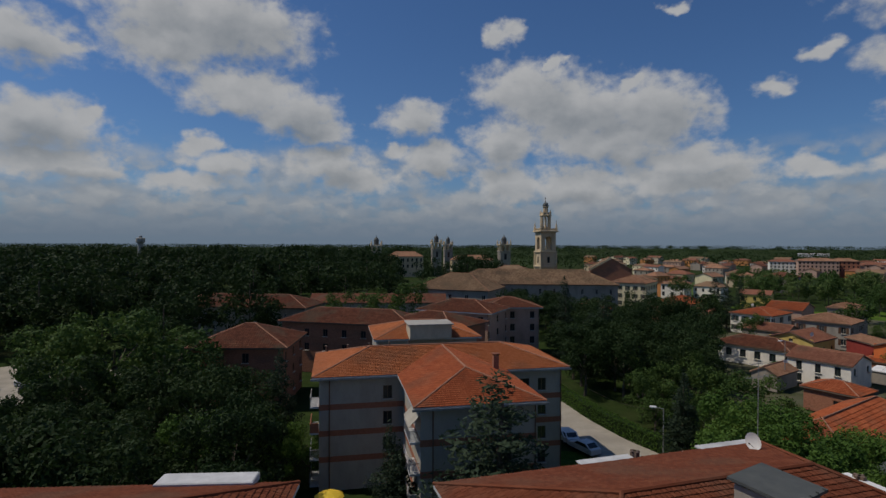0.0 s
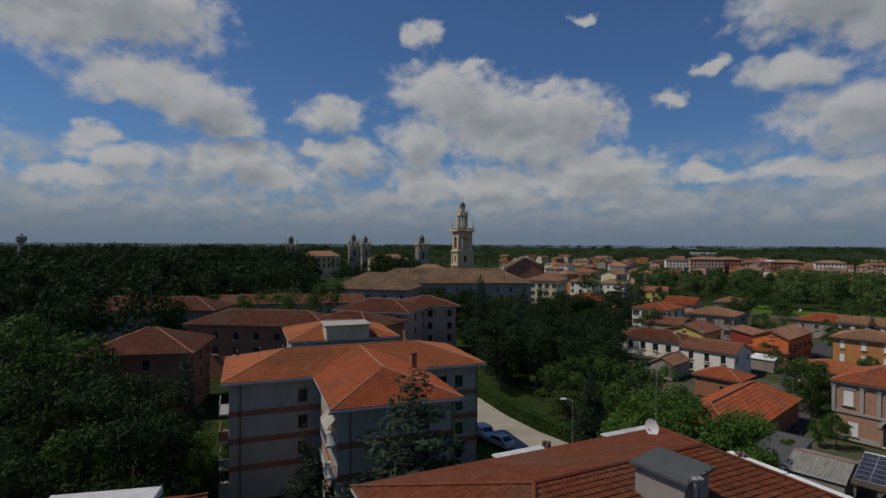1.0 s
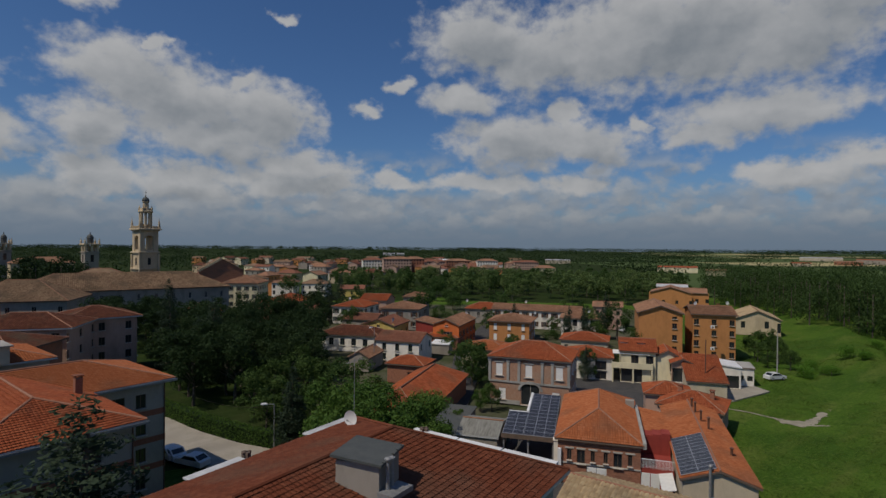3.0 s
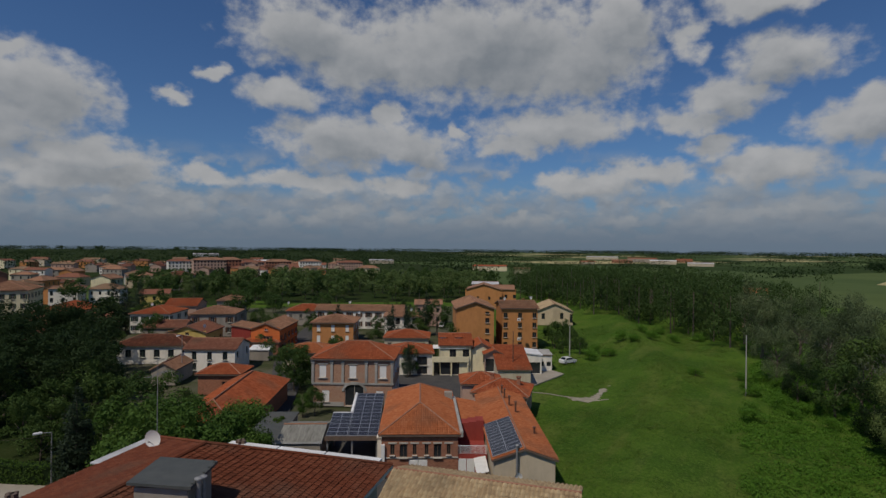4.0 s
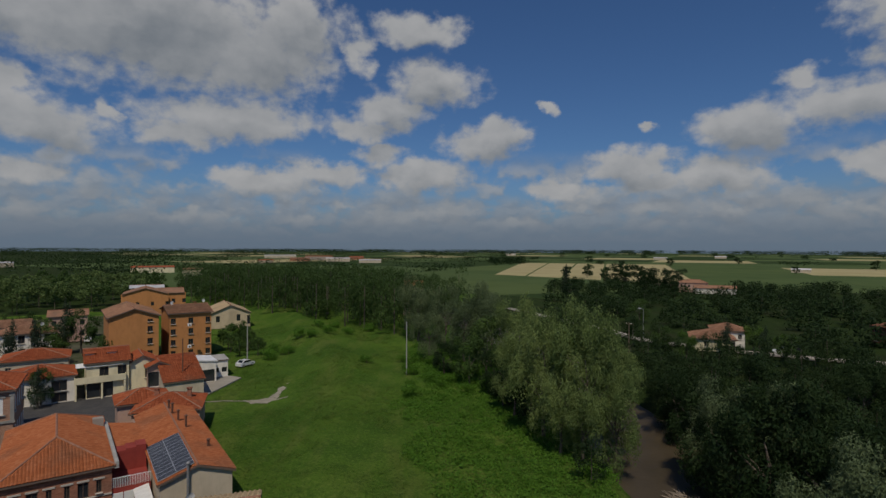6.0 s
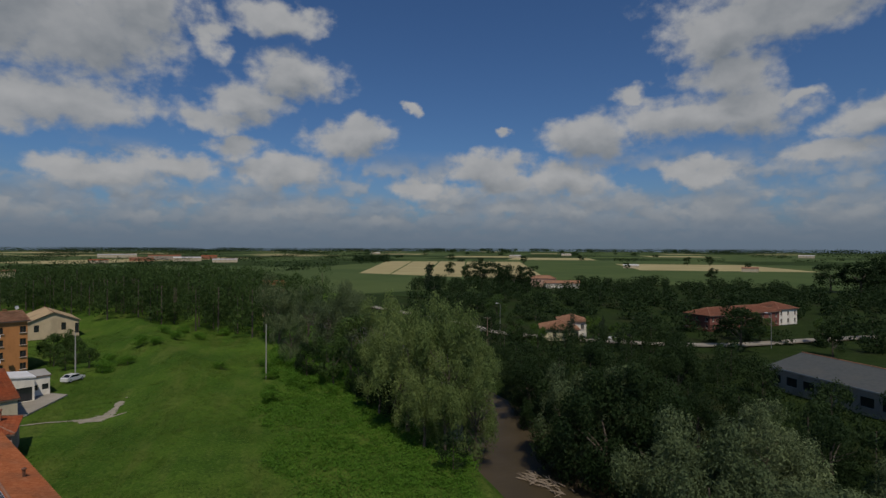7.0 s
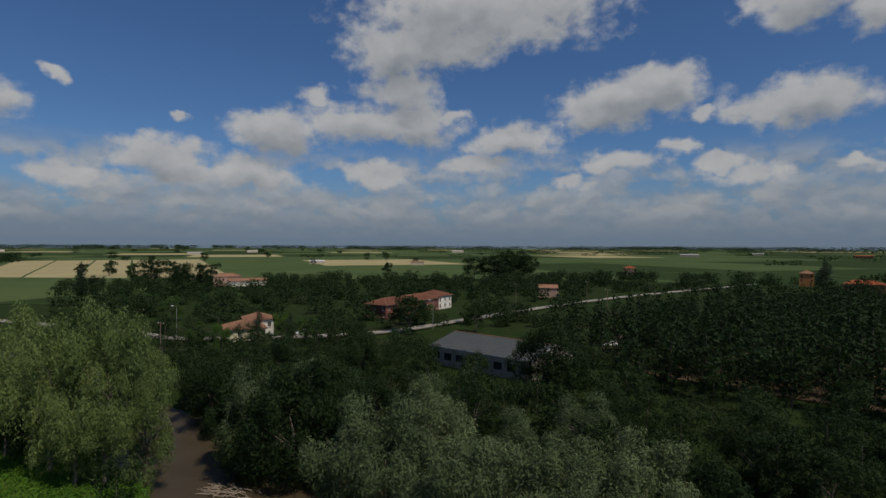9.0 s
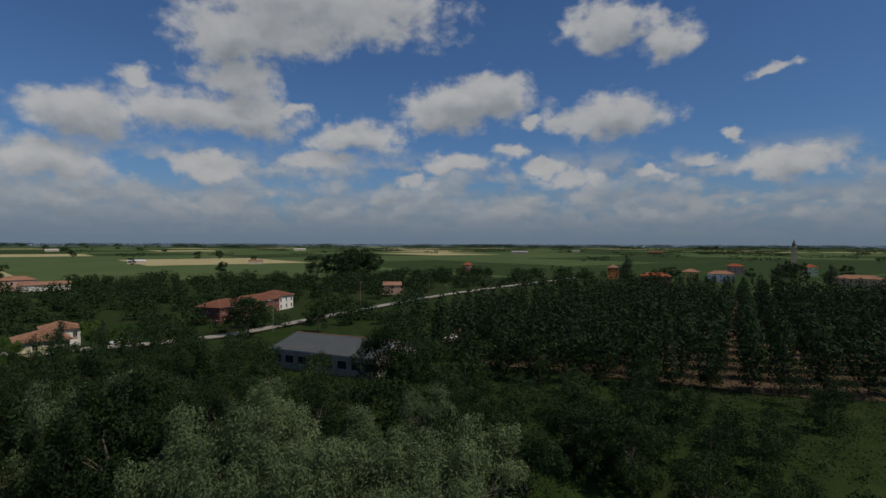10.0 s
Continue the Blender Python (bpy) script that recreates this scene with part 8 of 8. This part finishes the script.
# woods and hedges on the plain, out to the horizon
r = random.Random(41)
for band, (d0, d1, az0, az1, count, hgt) in enumerate(((4100, 4750, -205, 60, 7500, 27), (2800, 4000, -205, 60, 5200, 17), (1700, 2800, -205, 60, 2600, 12), (900, 1900, -205, -95, 520, 8), (620, 2400, -64, 45, 5200, 13), (520, 1300, 6, 48, 2600, 18), (560, 1700, -100, -60, 900, 9))):
    pts = []
    while len(pts) < count:
        az, dist = r.uniform(az0, az1), r.uniform(d0, d1)
        run = r.randint(6, 26)
        x, y = polar(az, dist)
        da = radians(r.choice((-28, 62)) + r.uniform(-8, 8))
        for k in range(run):
            s = k * hgt * 0.7
            pts.append((x + s * math.cos(da), y + s * math.sin(da), 0, hgt * 0.8, hgt * r.uniform(0.6, 1.0)))
    clump_stuff("far_woods", pts, 1.4 + d0 / 1300, M["leaf_shade"], "dark hedges and woods far out on the plain", "woods", 50 + band, per=6)
# copse in the fields
pts = [(*polar(r.uniform(-100.6, -97.2), r.uniform(1035, 1095)), 0, 8, 11) for _ in range(120)]
clump_stuff("far_copse", pts, 2.4, M["leaf_shade"], "dark copse standing in the fields", "woods", 61, per=6)

# long grass and weeds over the meadow
r = random.Random(51)
pts, weeds = [], []
for _ in range(26000):
    az, dist = r.uniform(-110, -58), math.sqrt(r.uniform(54 ** 2, 190 ** 2))
    x, y = polar(az, dist)
    riv = min(seg_dist(x, y, *RIVER[i], *RIVER[i + 1]) for i in range(5))
    lx, ly = (x - 64.35) * math.cos(radians(57.8)) - (y - 28.9) * math.sin(radians(57.8)), (x - 64.35) * math.sin(radians(57.8)) + (y - 28.9) * math.cos(radians(57.8))
    if lx < 4.2 or (ly > 38 and lx < 12) or riv < 9.6:
        continue
    if seg_dist(x, y, 85.78, 29.39, 108.66, 26.57) < 1.4:
        continue
    near = riv < 35 + 8 * noise.noise((x * 0.06, y * 0.06, 1))
    if not near and noise.noise((x * 0.05, y * 0.09, 4)) + 0.6 * noise.noise((x * 0.22, y * 0.22, 9)) < -0.05:
        continue
    if near:
        weeds.append((x, y, turf(x, y), 0.9, 0.35 + 0.55 * abs(noise.noise((x * 0.2, y * 0.2, 2)))))
    else:
        pts.append((x, y, turf(x, y), 0.8, 0.18 + 0.4 * max(0.0, noise.noise((x * 0.12, y * 0.12, 6)))))
clump_stuff("meadow_grass", pts, 0.12, M["blade"], "long meadow grass", "grass", 71, per=7, flat=1.6)
clump_stuff("bank_weeds", weeds, 0.2, M["leaf_weed"], "bright green weeds on the river bank", "weeds", 72, per=12, flat=1.3)

# undergrowth across the river
pts = []
for _ in range(7000):
    az, dist = r.uniform(-204, -105), math.sqrt(r.uniform(52 ** 2, 150 ** 2))
    x, y = polar(az, dist)
    if overgrown(x, y) and ground_z(x, y) > -2.4:
        pts.append((x, y, turf(x, y), 1.6, 1.2))
clump_stuff("undergrowth", pts, 0.24, M["leaf_shade"], "dark undergrowth on the far river bank", "undergrowth", 73, per=8, flat=0.9)

# clipped hedge beside the lane
def hedge(line, w, h):
    """A clipped box of leaves over a dense core, coloured dark for the shade inside."""
    rr = random.Random(81)
    pts, core = [], Build()
    for (x0, y0), (x1, y1) in zip(line, line[1:]):
        L = math.hypot(x1 - x0, y1 - y0)
        nx, ny = -(y1 - y0) / L, (x1 - x0) / L
        for k in range(int(L * (w + 2 * h) * 16)):
            t_, q = rr.random(), rr.uniform(-h - w / 2, h + w / 2)
            side = max(-w / 2, min(w / 2, q)) + rr.uniform(-0.08, 0.08)
            z = h + 0.12 * noise.noise((x0 + t_ * L, y0, 3)) - max(0.0, abs(q) - w / 2)
            pts.append((x0 + (x1 - x0) * t_ + nx * side, y0 + (y1 - y0) * t_ + ny * side, max(0.0, z - 0.08), 0.1, 0.14))
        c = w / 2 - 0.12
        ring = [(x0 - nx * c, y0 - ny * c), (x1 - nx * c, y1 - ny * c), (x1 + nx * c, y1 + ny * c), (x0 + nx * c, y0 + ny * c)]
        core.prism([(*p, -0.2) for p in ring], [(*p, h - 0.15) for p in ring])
    hd = clump_stuff("hedge", pts, 0.13, M["leaf_light"], "clipped green hedge along the lane", "hedge", 82, per=3, flat=0.8)
    part("core", core, M["leaf_shade"], hd, kind="stuff")
    return hd


hedge(curve([(19.5, 100), (21.6, 90.5), (24.4, 79.6), (29.0, 68.6), (33.5, 62.5)]), 1.5, 2.1)

# ================= poles, cars and small things =================
def pole(name, x, y, h, label, arm=False, mat="wood"):
    t = thing(name, pose(x, y, ground_z(x, y) - 0.2, 0, 0, 30), label, "pole", "poles")
    b = Build()
    b.tube((0, 0, 0), (0, 0, h), 0.14, 0.09, k=8)
    part("shaft", b, M[mat], t)
    if arm:
        b = Build()
        b.box(-0.8, -0.06, h - 0.45, 0.8, 0.06, h - 0.33)
        part("cross_arm", b, M[mat], t)
        for u in (-0.7, 0, 0.7):
            b = Build()
            b.lathe([(0.05, h - 0.33), (0.08, h - 0.25), (0.03, h - 0.15)], 6, u, 0)
            part("insulator", b, M["white"], t)
    return t


pole("utility_pole", 115.12, 3.51, 11.4, "bare pale grey pole standing in the meadow", False, "concrete")
pole("utility_pole", 132.49, -51.67, 9.0, "wooden power pole with a cross-arm", True)
pole("utility_pole", 122.62, -188.41, 11.5, "wooden power pole beside the road", True)
pole("utility_pole", 110.63, -229.43, 11.0, "wooden power pole beside the road", True)
pole("utility_pole", 71.92, -163.48, 13.5, "wooden power pole at the plantation", True)
pole("utility_pole", 127.22, 41.25, 9.5, "concrete pole in the back yard", False, "concrete")
pole("utility_pole", 100.26, 44.26, 10.5, "dark steel pole between the houses", False, "copper")


def street_lamp(x, y, h, rot):
    t = thing("street_lamp", pose(x, y, 0, 0, 0, rot), "grey street lamp with a flat head", "street lamp", "street lamps")
    b = Build()
    b.tube((0, 0, 0), (0, 0, h), 0.09, 0.06, k=8)
    b.tube((0, 0, h - 0.05), (1.0, 0, h + 0.1), 0.05, 0.04, k=6)
    part("post", b, M["pipe"], t)
    b = Build()
    b.soft_box(0.8, -0.18, h + 0.02, 1.6, 0.18, h + 0.2, 0.06)
    part("head", b, M["lamp"], t)


street_lamp(26.8, 64.6, 7.2, 160)
street_lamp(114.07, -127.15, 9.5, 40)
street_lamp(160.8, -67.14, 9.0, 40)
street_lamp(64.71, 100.88, 9.0, 200)


def car(name, x, y, rot, paint, label):
    t = thing(name, pose(x, y, 0.04, 0, 0, rot), label, "car", "parked cars")
    prof = [(-2.1, 0.28), (2.1, 0.28), (2.15, 0.62), (2.0, 0.82), (1.15, 0.95), (0.5, 1.42), (-1.05, 1.46), (-1.75, 1.0), (-2.1, 0.9)]
    b = Build()
    b.prism([(px, -0.84, pz) for px, pz in prof], [(px, 0.84, pz) for px, pz in prof])
    part("body", b, M[paint], t)
    g = Build()
    for sy in (-0.855, 0.845):
        q = [(1.0, 0.97), (0.47, 1.36), (-1.0, 1.4), (-1.6, 1.0)]
        g.prism([(px, sy, pz) for px, pz in q], [(px, sy + 0.01, pz) for px, pz in q])
    g.prism([(1.13, -0.72, 0.985), (1.13, 0.72, 0.985), (0.53, 0.66, 1.41), (0.53, -0.66, 1.41)], [(1.15, -0.72, 0.995), (1.15, 0.72, 0.995), (0.55, 0.66, 1.42), (0.55, -0.66, 1.42)])
    g.prism([(-1.72, -0.7, 1.03), (-1.09, -0.66, 1.44), (-1.09, 0.66, 1.44), (-1.72, 0.7, 1.03)], [(-1.74, -0.7, 1.04), (-1.11, -0.66, 1.45), (-1.11, 0.66, 1.45), (-1.74, 0.7, 1.04)])
    part("glazing", g, M["glass"], t)
    for px in (-1.3, 1.35):
        for sy in (-0.88, 0.68):
            w = Build()
            w.lathe([(0.32, 0), (0.32, 0.2)], 12)
            wh = part("wheel", w, M["tyre"], t, m=pose(px, sy + 0.2, 0.3, 90))
            h = Build()
            h.lathe([(0.19, 0.2), (0.17, 0.215)], 10)
            part("rim", h, M["alu"], wh)
    for sy in (-0.62, 0.4):
        l = Build()
        l.box(2.05, sy, 0.62, 2.16, sy + 0.24, 0.76)
        part("headlight", l, M["lamp"], t)


car("car", 17.3, 73.6, 100, "carwhite", "white car parked beside the apartment block")
car("car", 18.6, 69.6, 118, "carwhite", "silver white car parked beside the lane")
car("car", 16.99, 74.24, 98.48, "carwhite", "white car parked beside the apartment block")
car("car", -78.87, 101.46, 38.59, "carwhite", "white car in the pale car park")
car("car", -82.38, 106.72, 38.59, "carwhite", "white car in the pale car park")
car("car", -73.84, 96.14, 38.6, "cardark", "dark car in the pale car park")
car("car", 124.14, 40.68, -27.32, "carwhite", "white car in the back yard")
car("car", 157.07, 96.21, 32.19, "carwhite", "white car on the street beyond the houses")
car("car", 140.12, -98.75, 64.67, "cardark", "dark car by the roadside house")
car("car", 136.56, -93.9, 64.65, "carwhite", "pale car by the roadside house")
car("car", 59.92, -137.62, 65.84, "carwhite", "white car at the edge of the plantation")
car("car", 33.07, 62.78, 61.04, "cardark", "dark car half hidden by trees")

# overhead wire from the block to the garden lamp
w = thing("overhead_wire", pose(0, 0, 0), "thin black overhead cable over the garden", "cable")
b = Build()
a0, a1 = Vector((14.59, 62.72, 11.6)), Vector((26.8, 64.6, 6.9))
for k in range(10):
    p, q = a0.lerp(a1, k / 10), a0.lerp(a1, (k + 1) / 10)
    p.z -= 0.9 * math.sin(math.pi * k / 10)
    q.z -= 0.9 * math.sin(math.pi * (k + 1) / 10)
    b.tube(p, q, 0.02, k=4)
part("cable", b, M["fascia_dark"], w)

# driftwood caught at the water's edge
dw = thing("driftwood_pile", pose(60.6, -32.0, -2.9, 0, 0, 20), "pile of grey driftwood at the water's edge", "driftwood")
rr = random.Random(91)
for k in range(60):
    b = Build()
    a, x, y = rr.uniform(-0.6, 0.6) + (1.4 if k % 5 == 0 else 0), rr.uniform(-3.4, 3.4), rr.uniform(-1.5, 1.5)
    L = rr.uniform(0.7, 2.2)
    z = 0.08 + 0.35 * rr.random() * (1 - abs(x) / 4)
    b.tube((x, y, z), (x + L * math.cos(a), y + L * math.sin(a), z + rr.uniform(-0.05, 0.25)), 0.07, 0.03, k=5)
    part("branch", b, M["driftwood"], dw)

# yellow parasol in the yard below the block
pr = thing("parasol", pose(-11.1, 52.4, 0), "bright yellow garden parasol in the yard", "parasol")
b = Build()
b.lathe([(1.5, 2.15), (1.2, 2.35), (0.5, 2.6), (0.05, 2.7)], 8)
part("canopy", b, M["parasol"], pr)
b = Build()
b.tube((0, 0, 0), (0, 0, 2.2), 0.03, k=6)
part("post", b, M["pipe"], pr)
